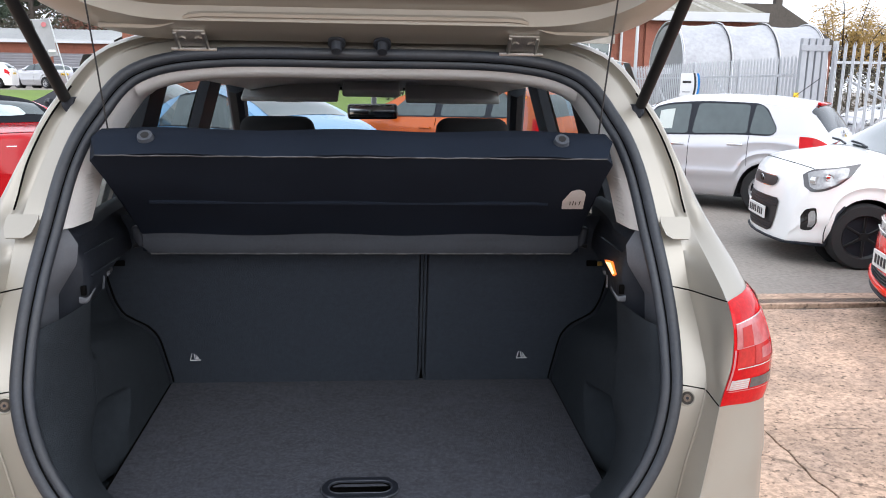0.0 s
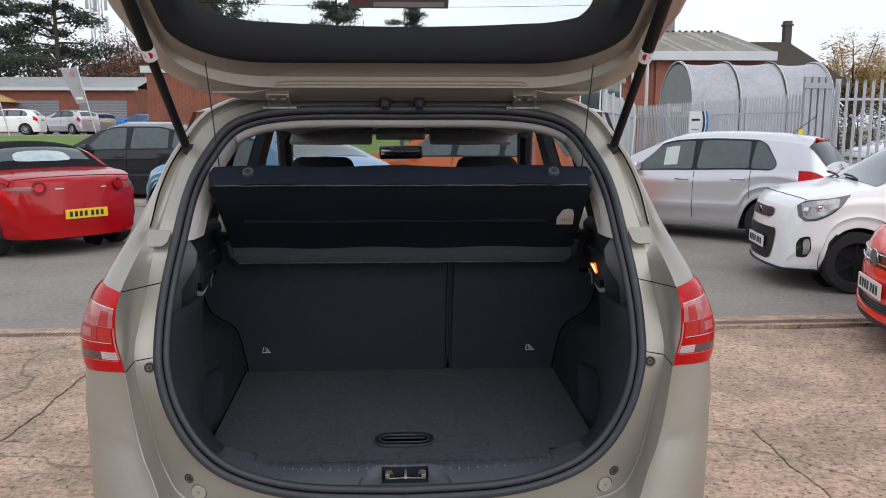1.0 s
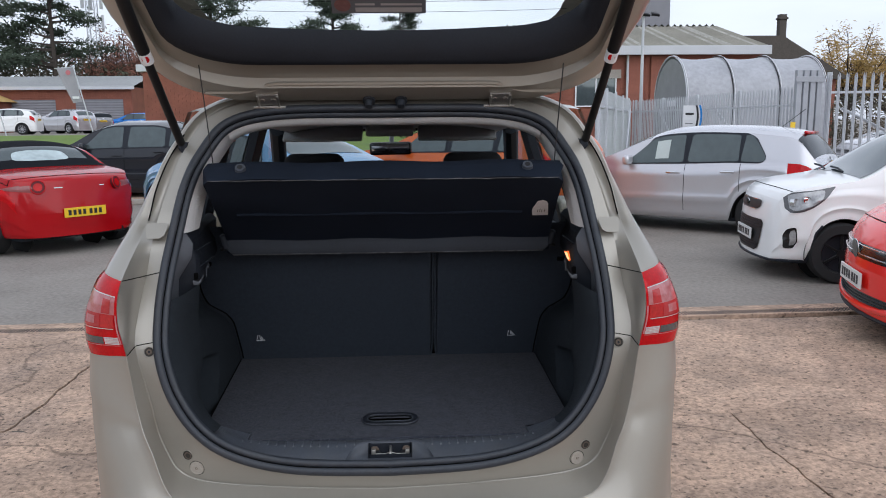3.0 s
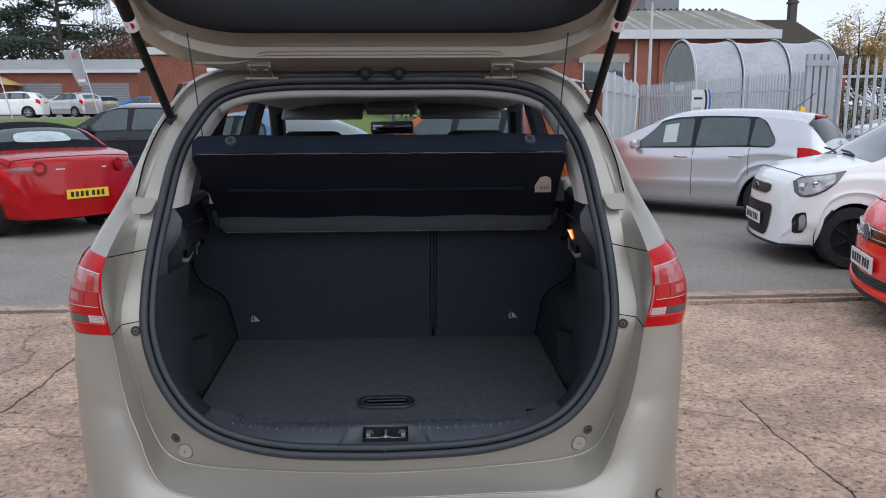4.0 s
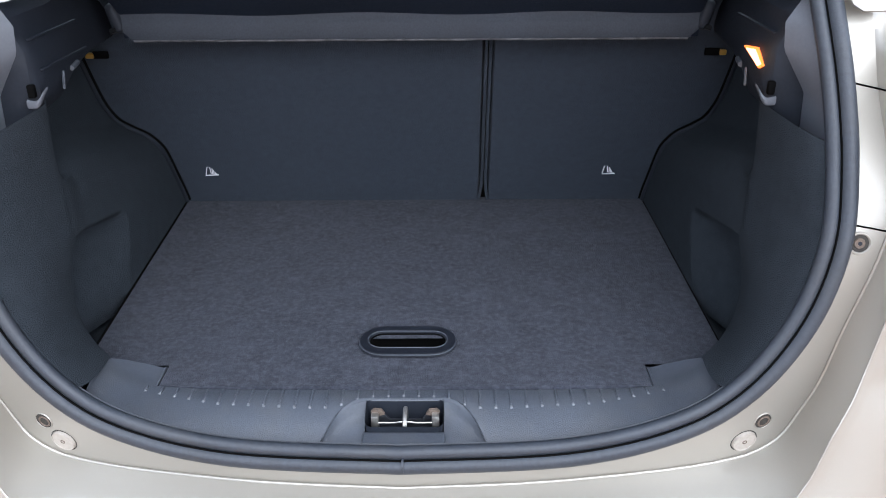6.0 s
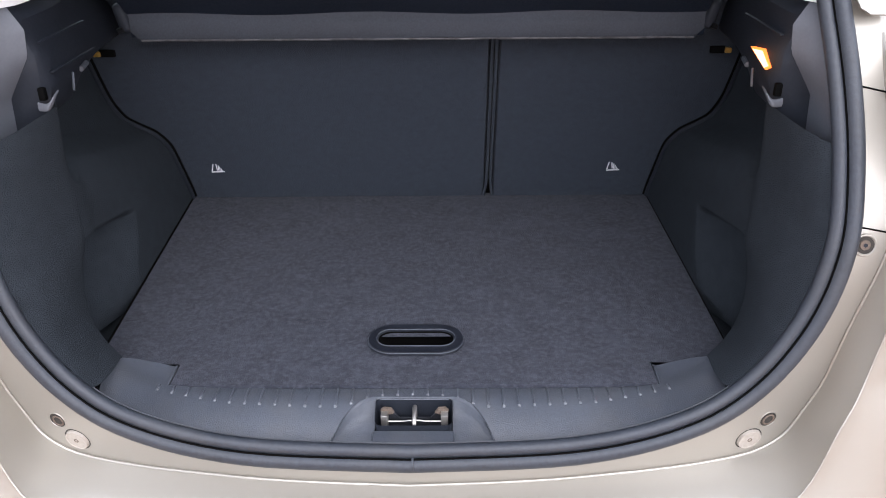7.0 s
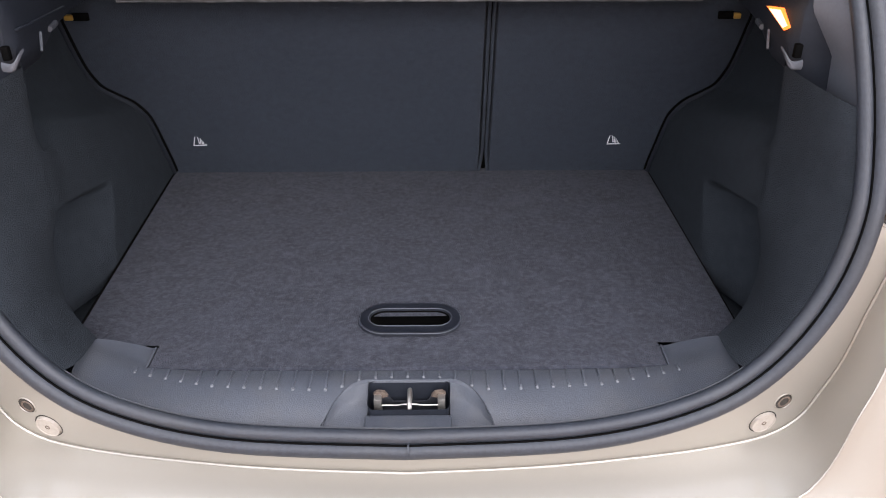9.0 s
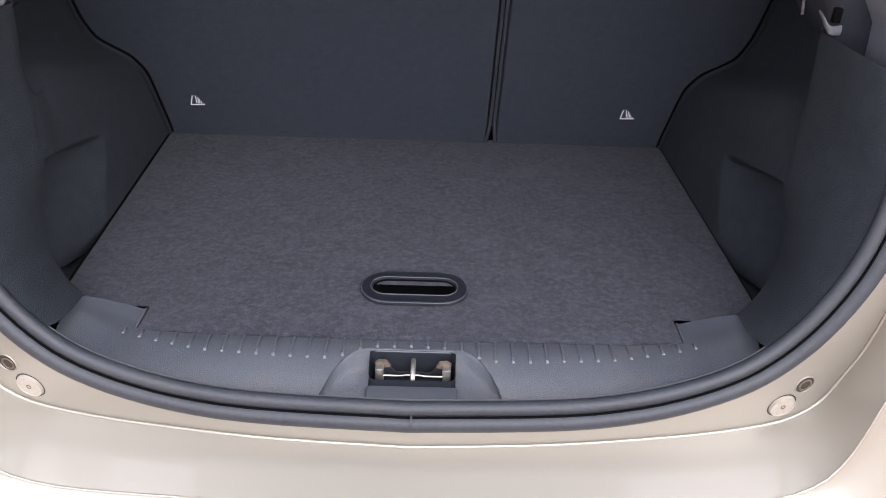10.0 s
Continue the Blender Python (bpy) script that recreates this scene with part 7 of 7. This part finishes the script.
part("end_vent", bm, M_WHITE, tunnel)

# ---- buildings ----
def brick_courses(name, parent, x0, x1, y, z0, z1, holes=(), size=(.45, .15)):
    """Brick facing of a far wall as one relief sheet: courses with staggered joints."""
    bm = B()
    bw, bh = size
    nz = int((z1 - z0) / bh)
    verts, faces = [], []
    for r in range(nz):
        off = (r % 2) * bw / 2
        x = x0 - off
        while x < x1:
            a, b = max(x0, x) + .012, min(x1, x + bw) - .012
            za, zb = z0 + r * bh + .012, z0 + (r + 1) * bh - .012
            x += bw
            if b - a < .05 or any(h[0] - .02 < b and a < h[1] + .02 and h[2] - .02 < zb and za < h[3] + .02 for h in holes):
                continue
            i = len(verts)
            verts += [(a, y, za), (b, y, za), (b, y, zb), (a, y, zb), (a, y + .03, za), (b, y + .03, za), (b, y + .03, zb), (a, y + .03, zb)]
            faces += [(i, i + 1, i + 2, i + 3), (i, i + 4, i + 5, i + 1), (i + 1, i + 5, i + 6, i + 2), (i + 2, i + 6, i + 7, i + 3), (i + 3, i + 7, i + 4, i)]
    me = bpy.data.meshes.new(name)
    me.from_pydata(verts, [], faces)
    me.materials.append(M_BRICK)
    ob = new(name, me)
    ob.parent = parent
    return tagged(ob, kind="stuff")


def window(parent, x, y, z, w, h, bars=2):
    bm = B()
    for a, b in (((x - w / 2, y - .05, z), (x + w / 2, y + .02, z + .06)), ((x - w / 2, y - .05, z + h - .06), (x + w / 2, y + .02, z + h)), ((x - w / 2, y - .05, z + .06), (x - w / 2 + .06, y + .02, z + h - .06)), ((x + w / 2 - .06, y - .05, z + .06), (x + w / 2, y + .02, z + h - .06))):
        box(bm, a, b)
    for i in range(1, bars):
        xx = x - w / 2 + w * i / bars
        box(bm, (xx - .03, y - .045, z + .06), (xx + .03, y + .02, z + h - .06))
    wnd = part("window", bm, M_WHITE, parent, smooth=False)
    bm = B()
    box(bm, (x - w / 2 + .05, y - .01, z + .05), (x + w / 2 - .05, y + .01, z + h - .05))
    part("pane", bm, M_DARKGLASS, wnd, smooth=False)


def corrugated(bm, x0, x1, ya, za, yb, zb, pitch=.3, depth=.05, skew0=0.0, skew1=0.0):
    """A sloping ribbed sheet from the eave (ya, za) to the ridge (yb, zb)."""
    n = int((x1 - x0) / pitch * 2)
    lo, hi = [], []
    for i in range(n + 1):
        t = i / n
        d = depth * (i % 2)
        lo.append((x0 + (x1 - x0) * t, ya, za + d))
        hi.append((x0 + skew0 + (x1 - skew1 - x0 - skew0) * t, yb, zb + d))
    grid(bm, [lo, hi])


M_SHOPROOF = pbr("pale_ribbed_roof", (.30, .31, .31), rough=.7, var=.2, scale=.4, fine=6)
# unseen wall added behind the camera to darken reflections in the bumper
unseen_wall = thing("unseen_wall_south", (0, -15, 0), 0, "unseen grey wall added behind the camera to darken paint reflections", "wall", kind="structure")
bm = B()
box(bm, (-45, -.3, 0), (45, 0, 3.4))
part("wall_body", bm, M_SHUTTER, unseen_wall, smooth=False)
bm = B()
box(bm, (-45.1, -.38, 3.4), (45.1, .08, 3.52), .02)
part("coping", bm, M_KERB, unseen_wall, smooth=False)
# long workshop with shutters, on the left beyond the bank
shop = thing("workshop", (-33.8, 66, 1.0), 0, "long brick workshop with grey shutters and a pale ribbed roof", "building")
bm = B()
box(bm, (-16, .05, 0), (11.5, 9, 3.6))
part("wall", bm, M_BRICK, shop, smooth=False)
brick_courses("brick_course", shop, -16, 11.5, 0, 0, 3.6, [(-13, -9, 0, 2.6), (-6, -2, 0, 2.6), (1.5, 5.5, 0, 2.6), (7.0, 10.8, 0, 2.6)])
for x in (-11, -4, 3.5, 8.9):
    bm = B()
    rows = [[(x - 1.9, -.02 - .03 * (i % 2), z), (x + 1.9, -.02 - .03 * (i % 2), z)] for i, z in enumerate(np.linspace(0, 2.6, 26))]
    grid(bm, rows)
    part("shutter", bm, M_SHUTTER, shop, smooth=False)
for x in (-7.5, .0, 6.3):
    window(shop, x, -.03, .5, 1.9, .95, 3)
bm = B()
corrugated(bm, -16.4, 11.9, -.45, 3.6, 4.5, 4.7, .35, .04)
corrugated(bm, -16.4, 11.9, 9.4, 3.6, 4.5, 4.7, .35, .04)
part("roof", bm, M_SHOPROOF, shop, smooth=False)
bm = B()
box(bm, (-16.4, -.52, 3.38), (11.9, -.42, 3.64))
part("fascia", bm, M_CLAD, shop, smooth=False)

annex = thing("brick_annex", (-13.7, 46, .8), -6, "plain red brick annex with a flat pale coping", "building")
bm = B()
box(bm, (-1.2, .05, 0), (6, 8, 3.7))
part("wall", bm, M_BRICK, annex, smooth=False)
brick_courses("brick_course", annex, -1.2, 6, 0, 0, 3.7)
bm = B()
box(bm, (-1.5, -.15, 3.7), (6.3, 8.2, 4.1), .03)
part("coping", bm, M_CLAD, annex, smooth=False)
bm = B()
box(bm, (2.2, -.12, 2.75), (2.9, -.02, 2.95))
part("wall_lamp", bm, M_WHITE, annex)

yellow = thing("timber_kiosk", (-32.4, 60, 1.0), 0, "low building with a yellow timber verge", "building")
bm = B()
box(bm, (-6, 0, 0), (.5, 6, 2.4))
part("wall", bm, M_BRICK, yellow, smooth=False)
bm = B()
prism(bm, [(-6.5, 2.4), (1.0, 2.4), (-2.7, 4.0)], "y", -.3, 6.2)
part("roof", bm, pbr("yellow_timber", (.48, .33, .12), rough=.8, var=.2, scale=2), yellow, smooth=False)

hall = thing("brick_hall", (7.0, 38, 0), 0, "red brick hall with a weathered corrugated roof", "building")
bm = B()
box(bm, (-1, .05, 0), (10.3, 12, 4.75))
part("wall", bm, M_BRICK, hall, smooth=False)
brick_courses("brick_course", hall, -1, 10.3, 0, 0, 4.75, [(1.2, 3.2, 2.2, 3.6)], (.40, .14))
bm = B()
corrugated(bm, -1.5, 10.4, -.5, 4.95, 6, 6.62, .24, .07, 0, .1)
roof_rng = random.Random(5)
for f in bm.faces:
    f.material_index = int(roof_rng.random() < .15)
part("roof", bm, [M_ROOFGREY, M_ROOFPALE], hall, smooth=False)
bm = B()
corrugated(bm, -1.5, 10.4, 12.5, 4.95, 6, 6.62, .36, .16, 0, .1)
bm.faces.new([bm.verts.new(q) for q in ((10.4, -.5, 4.95), (10.3, 6, 6.62), (10.4, 12.5, 4.95))])
part("roof_back", bm, M_ROOFGREY, hall, smooth=False)
bm = B()
box(bm, (-1.6, -.62, 4.6), (10.5, -.45, 5.02), .02)
part("fascia", bm, M_CLAD, hall, smooth=False)
window(hall, 2.2, -.03, 2.2, 2.0, 1.4, 2)
bm = B()
box(bm, (1.0, -.12, 3.55), (3.4, .0, 3.95))
part("lintel", bm, M_KERB, hall, smooth=False)
for x in (4.1, 5.2):
    bm = B()
    box(bm, (x - .35, -.12, 0), (x + .35, .0, 4.6))
    part("pier", bm, M_BRICK, hall, smooth=False)
bm = B()
box(bm, (6.0, 6.6, 5.8), (7.9, 9, 8.3), .02)
part("roof_plant_room", bm, M_SHUTTER, hall, smooth=False)
bm = B()
tube(bm, [(3.7, -.15, 0), (3.7, -.15, 4.7)], .06, 8)
part("downpipe", bm, M_CLAD, hall)

lodge = thing("tiled_lodge", (21.6, 45, 0), 0, "low house with a dark tiled roof and one chimney", "house")
bm = B()
box(bm, (-6, 0, 0), (3.3, 8, 3.9))
part("wall", bm, M_BRICK, lodge, smooth=False)
bm = B()
prism(bm, [(-6.6, 3.8), (3.9, 3.8), (-.2, 6.2), (-5, 6.2)], "y", -.5, 8.5)
part("roof", bm, M_ROOFDARK, lodge, smooth=False)
bm = B()
box(bm, (.75, 2, 5.0), (1.17, 2.42, 7.7), .02)
box(bm, (.69, 1.94, 7.4), (1.23, 2.48, 7.52), .02)
box(bm, (.65, 1.9, 6.0), (1.27, 2.52, 6.3), .02)
part("chimney", bm, M_ROOFDARK, lodge, smooth=False)

# lamp post and banner flags
post = thing("street_lamp", (9.2, 30.5, 0), 0, "grey steel lamp post with twin floodlights", "street lamp")
bm = B()
tube(bm, [(0, 0, 0), (0, 0, 3), (0, 0, 5.5)], [.075, .065, .05], 8)
part("pole", bm, M_CLAD, post)
bm = B()
tube(bm, [(-.10, 0, 5.46), (.50, -.05, 5.52)], .03, 6)
part("bracket", bm, M_SHUTTER, post)
for x in (.05, .42):
    bm = B()
    obox(bm, pose(x, -.10, 5.53, 24, 8, 0), (.30, .24, .09), .02, 2)
    part("floodlight", bm, M_STRUT, post)
M_BANNER = pbr("grey_banner_cloth", (.33, .32, .35), rough=.8, var=.12, scale=2, fine=20, bump=.3, bump_scale=4)
M_BANNERMARK = pbr("pink_banner_mark", (.50, .16, .18), rough=.8, var=.1)
for x, y, h, lean, lab in ((-17.03, 44, 3.75, .83, "grey banner with a pink mark on a leaning pole"), (-21.95, 44.5, 4.4, .9, "taller grey banner with a pink mark on a leaning pole")):
    flag = thing("feather_banner", (x, y, .95), 0, lab, "banner", group="banners")
    bm = B()
    tube(bm, [(0, 0, 0), (-lean * .5, 0, h * .5), (-lean, 0, h)], .035, 6)
    tube(bm, [(-lean, 0, h - .06), (-lean - 1.0, 0, h - .14)], .02, 6)
    part("pole", bm, M_GALV, flag)
    bm = B()
    rows = [[(-lean * (z / h) - .05 - w * t, .05 * math.sin(5 * t + 2 * z), z - .08 * t) for t in np.linspace(0, 1, 7)] for z, w in zip(np.linspace(h - 1.9, h - .06, 12), np.linspace(.52, .85, 12))]
    grid(bm, rows)
    cloth = part("cloth", bm, M_BANNER, flag)
    bm = B()
    disc(bm, pose(-lean * .93 - .32, -.07, h - .36, 90, 0, 0), .13, .01, 16)
    part("pink_mark", bm, M_BANNERMARK, cloth)
    bm = B()
    box(bm, (-lean * .58 - .48, -.07, h - 1.75), (-lean * .58 - .12, -.06, h - 1.62))
    part("lettering_bar", bm, M_WHITE, cloth, smooth=False)

# ---- trees ----
def tuft(verts, faces, p, r, rng, n, flat=1.0, leaf=1.0):
    """A clump of small pointed leaves."""
    for _ in range(n):
        d = Vector((rng.gauss(0, 1), rng.gauss(0, 1), rng.gauss(0, flat)))
        c = p + d * r * .5
        a = Vector((rng.uniform(-1, 1), rng.uniform(-1, 1), rng.uniform(-.5, .8))).normalized() * r * leaf * rng.uniform(.25, .55)
        b = a.orthogonal().normalized() * a.length * .35
        i = len(verts)
        verts += [c - a, c + b, c + a, c - b]
        faces.append((i, i + 1, i + 2, i + 3))


def mesh_from(name, verts, faces, mat, parent):
    me = bpy.data.meshes.new(name)
    me.from_pydata([tuple(v) for v in verts], [], faces)
    me.materials.append(mat)
    ob = new(name, me)
    ob.parent = parent
    return ob


def pine(x, y, z, h, seed, lab, spread=.30):
    rng = random.Random(seed)
    t = thing("pine_tree", (x, y, z), 0, lab, "tree", group="pines")
    bm = B()
    lean = rng.uniform(-.3, .3)
    tube(bm, [(lean * (i / 8) ** 2, 0, h * i / 8) for i in range(9)], [h * .014 * (1 - .85 * i / 8) for i in range(9)], 8)
    verts, faces = [], []
    for i in range(44):
        f = .28 + .72 * i / 43
        base = Vector((lean * f * f, 0, h * f))
        a = rng.uniform(0, math.tau)
        L = h * spread * (1.15 - f) ** .6 * rng.uniform(.45, 1.1) + .4
        d = Vector((math.cos(a), math.sin(a), rng.uniform(-.10, .35)))
        tip = base + d * L
        mid = base.lerp(tip, .5) + Vector((0, 0, .06 * L))
        tube(bm, [base, mid, tip], [.012 * h * (1 - f) + .03, .03, .012], 4, cap=False)
        for k in range(7):
            q = .35 + .65 * rng.random()
            tuft(verts, faces, base.lerp(tip, q) + Vector((rng.uniform(-.3, .3), rng.uniform(-.3, .3), rng.uniform(0, .3))) * (L * .22), .75 * h / 16, rng, 64, .45, .45)
    part("trunk", bm, M_BARK, t)
    mesh_from("crown", verts, faces, M_PINE, t)
    return t


def broadleaf(x, y, z, h, seed, lab, mat=None, density=1.0, name="broadleaf_tree"):
    rng = random.Random(seed)
    t = thing(name, (x, y, z), 0, lab, "tree", group="autumn trees")
    bm = B()
    tube(bm, [(0, 0, 0), (0, 0, h * .3)], [h * .025, h * .018], 8)
    verts, faces = [], []
    for i in range(26):
        a, e = rng.uniform(0, math.tau), rng.uniform(.25, 1.45)
        L = h * rng.uniform(.35, .68)
        base = Vector((0, 0, h * rng.uniform(.18, .34)))
        d = Vector((math.cos(a) * math.cos(e) * .8, math.sin(a) * math.cos(e) * .8, math.sin(e)))
        pts = [base, base + d * L * .5 + Vector((rng.uniform(-.1, .1), rng.uniform(-.1, .1), 0)) * h * .2, base + d * L]
        tube(bm, pts, [h * .010, h * .006, h * .002], 5, cap=False)
        for k in range(5):
            q = pts[1].lerp(pts[2], rng.uniform(-.2, 1))
            e2 = q + Vector((rng.uniform(-1, 1), rng.uniform(-1, 1), rng.uniform(-.2, .9))) * h * .10
            tube(bm, [q, e2], [h * .003, h * .001], 4, cap=False)
            tuft(verts, faces, e2, h * .06, rng, int(60 * density), 1.0, .5)
    part("trunk", bm, M_BARK, t)
    mesh_from("crown", verts, faces, mat or M_AUTUMN, t)
    return t


pine(-32.5, 76, .8, 21, 3, "tall dark pine with open branches beyond the workshop")
pine(-41.5, 80, .8, 18, 5, "dark pine at the edge of the wood")
pine(-26, 92, .8, 13, 8, "slender dark pine beyond the workshop")
pine(-18.9, 80, .8, 21, 12, "tall dark pine seen through the rear window")
pine(-7.5, 86, .8, 20, 14, "tall dark pine seen through the rear window")
pine(-.5, 92, .8, 14.5, 17, "dark pine seen through the rear window")
for i, (x, y, h) in enumerate(((29.6, 52, 8.6), (32.2, 51, 7.9), (34.6, 53, 8.9), (38, 54, 8.6), (42, 56, 8.8))):
    broadleaf(x, y, 0, h, 30 + i, "bushy tree with thin yellow autumn leaves", density=1.0)
for i, (x, y, h) in enumerate(((-30.6, 84, 11.0), (-28.6, 86, 12.2), (-26.4, 83, 11.4))):
    broadleaf(x, y, .8, h, 50 + i, "half-bare autumn tree with reddish leaves", pbr("reddish_leaves", (.22, .10, .07), rough=.9, var=.5, scale=1, fine=8) if i == 0 else bpy.data.materials["reddish_leaves"], .6)
# far wood edge
rng = random.Random(77)
verts, faces = [], []
for i in range(1500):
    x = rng.uniform(-75, 40)
    y = rng.uniform(78, 104)
    h = 5.5 + 3 * noise.noise(Vector((x * .09, 3.1, 0))) + 2 * (x < -25)
    tuft(verts, faces, Vector((x, y, .8 + rng.uniform(0, 1) ** .8 * h)), 1.5, rng, 34, 1.0, .5)
wood = mesh_from("far_wood", verts, faces, M_HEDGE, None)
tagged(wood, "dark band of woodland beyond the buildings", "woodland", kind="stuff")

mast = thing("radio_mast", (-36.3, 96, .8), 0, "grey lattice radio mast with antennas", "mast")
for sx, sy in ((-.6, -.6), (.6, -.6), (.6, .6), (-.6, .6)):
    bm = B()
    tube(bm, [(sx, sy, 0), (sx * .7, sy * .7, 20)], .07, 5)
    part("mast_leg", bm, M_GALV, mast)
bm = B()
for i in range(16):
    z = i * 1.25
    s0, s1 = .6 * (1 - .3 * z / 20), .6 * (1 - .3 * (z + 1.25) / 20)
    for a, b in (((-s0, -s0), (s1, -s1)), ((s0, -s0), (-s1, -s1)), ((-s0, s0), (-s1, -s1)), ((s0, -s0), (s1, s1))):
        tube(bm, [(*a, z), (*b, z + 1.25)], .035, 4)
part("mast_bracing", bm, M_GALV, mast)
for i, (z, a) in enumerate(((15, 0), (15, 2), (15, 4), (17.6, 1), (17.6, 3), (17.6, 5), (12.5, .5))):
    bm = B()
    obox(bm, pose(1.1 * math.cos(a), 1.1 * math.sin(a), z, 0, 0, math.degrees(a)), (.3, .35, 1.9), .05)
    part("antenna", bm, M_CLAD, mast)

# hedge at the back of the yard behind the gate
def hedge(x0, y0, x1, y1, h, seed):
    rng = random.Random(seed)
    t = thing("hedge", (x0, y0, 0), 0, "dark ragged hedge along the back of the yard", "hedge")
    verts, faces = [], []
    for i in range(16):
        s = (i + .5) / 16
        bm = B()
        q = Vector((s * (x1 - x0), s * (y1 - y0), 0))
        tube(bm, [q, q + Vector((rng.uniform(-.2, .2), rng.uniform(-.2, .2), h * .8))], [.05, .02], 5)
        part("stem", bm, M_BARK, t)
    for i in range(260):
        s = rng.random()
        q = Vector((s * (x1 - x0), s * (y1 - y0) + rng.uniform(-.4, .4), h * (rng.uniform(.06, 1) + .12 * math.sin(s * 19))))
        tuft(verts, faces, q, .42, rng, 46, 1.0, .5)
    mesh_from("foliage", verts, faces, M_HEDGE, t)


hedge(16.5, 36.5, 29, 34.5, 2.7, 77)

# cars glimpsed through the gate
parked_car("far_silver_car", "hatch", (14.6, 22.0, 0), 88, P_SILVER, "silver car parked behind the fence", M_RIM, group="cars behind the fence")
parked_car("far_dark_car", "saloon", (17.6, 26, 0), 95, P_BLACK, "dark car parked behind the fence", M_RIM, group="cars behind the fence")

# ---- concrete slabs, laid with open joints ----
bm = B()
box(bm, (-13.1, -7.9, -.06), (12.7, 5.69, -.0055))
part("joint_fill", bm, M_SOIL, pavement, smooth=False)
slab_rng = random.Random(41)


def wander(q, seed):
    """How far a joint strays from its straight line."""
    return .014 * math.sin(2.3 * q + seed) + .010 * math.sin(6.1 * q + 2 * seed) + .006 * math.sin(17 * q + 3 * seed) + .004 * math.sin(41 * q + 5 * seed)


def slab_edge(a, b, inward, gap, rough):
    """Points from a to b along a crumbled slab edge, with a chip broken out here and there."""
    n = max(2, int((b - a).length / .04))
    drift, out, chip = 0.0, [], 0
    for q in range(n):
        drift = drift * .7 + slab_rng.uniform(-rough, rough)
        chip = max(chip - 1, 3 if slab_rng.random() < .02 else 0)
        p = a.lerp(b, q / n)
        p += Vector((wander(p.y, a.x), 0, 0)) if abs(inward.x) else Vector((0, wander(p.x, a.y), 0))
        out.append(p + inward * (gap + (abs(drift) + .012 * (chip > 0) if 0 < q else 0)))
    return out


for j in range(len(SLAB_Y) - 1):
    lines = [x for x in SLAB_X if x != 1.75] if j == len(SLAB_Y) - 2 else SLAB_X
    for i in range(len(lines) - 1):
        bm = B()
        x0, x1, y0, y1 = lines[i], lines[i + 1], SLAB_Y[j], SLAB_Y[j + 1]
        g0, g1 = (.004 if y0 == 3.72 else .0025), (.004 if y1 == 3.72 else .0025)
        c00, c10, c11, c01 = Vector((x0, y0, 0)), Vector((x1, y0, 0)), Vector((x1, y1, 0)), Vector((x0, y1, 0))
        loop = (slab_edge(c00, c10, Vector((0, 1, 0)), g0, .004) + slab_edge(c10, c11, Vector((-1, 0, 0)), .0008, .0018)
                + slab_edge(c11, c01, Vector((0, -1, 0)), g1, .004) + slab_edge(c01, c00, Vector((1, 0, 0)), .0008, .0018))
        zt = .004 * ((i * 7 + j * 5) % 3 - 1)
        mid = Vector(((x0 + x1) / 2, (y0 + y1) / 2, 0))
        top = [bm.verts.new((*(mid.lerp(q, .9993)).xy, zt)) for q in loop]
        rim_v = [bm.verts.new((q.x, q.y, zt - .006)) for q in loop]
        low = [bm.verts.new((q.x, q.y, -.10)) for q in loop]
        bm.faces.new(top)
        for a, b in ((top, rim_v), (rim_v, low)):
            for q in range(len(loop)):
                bm.faces.new((a[q - 1], b[q - 1], b[q], a[q]))
        bmesh.ops.recalc_face_normals(bm, faces=bm.faces)
        part("slab", bm, M_CONCRETE, pavement, smooth=False)
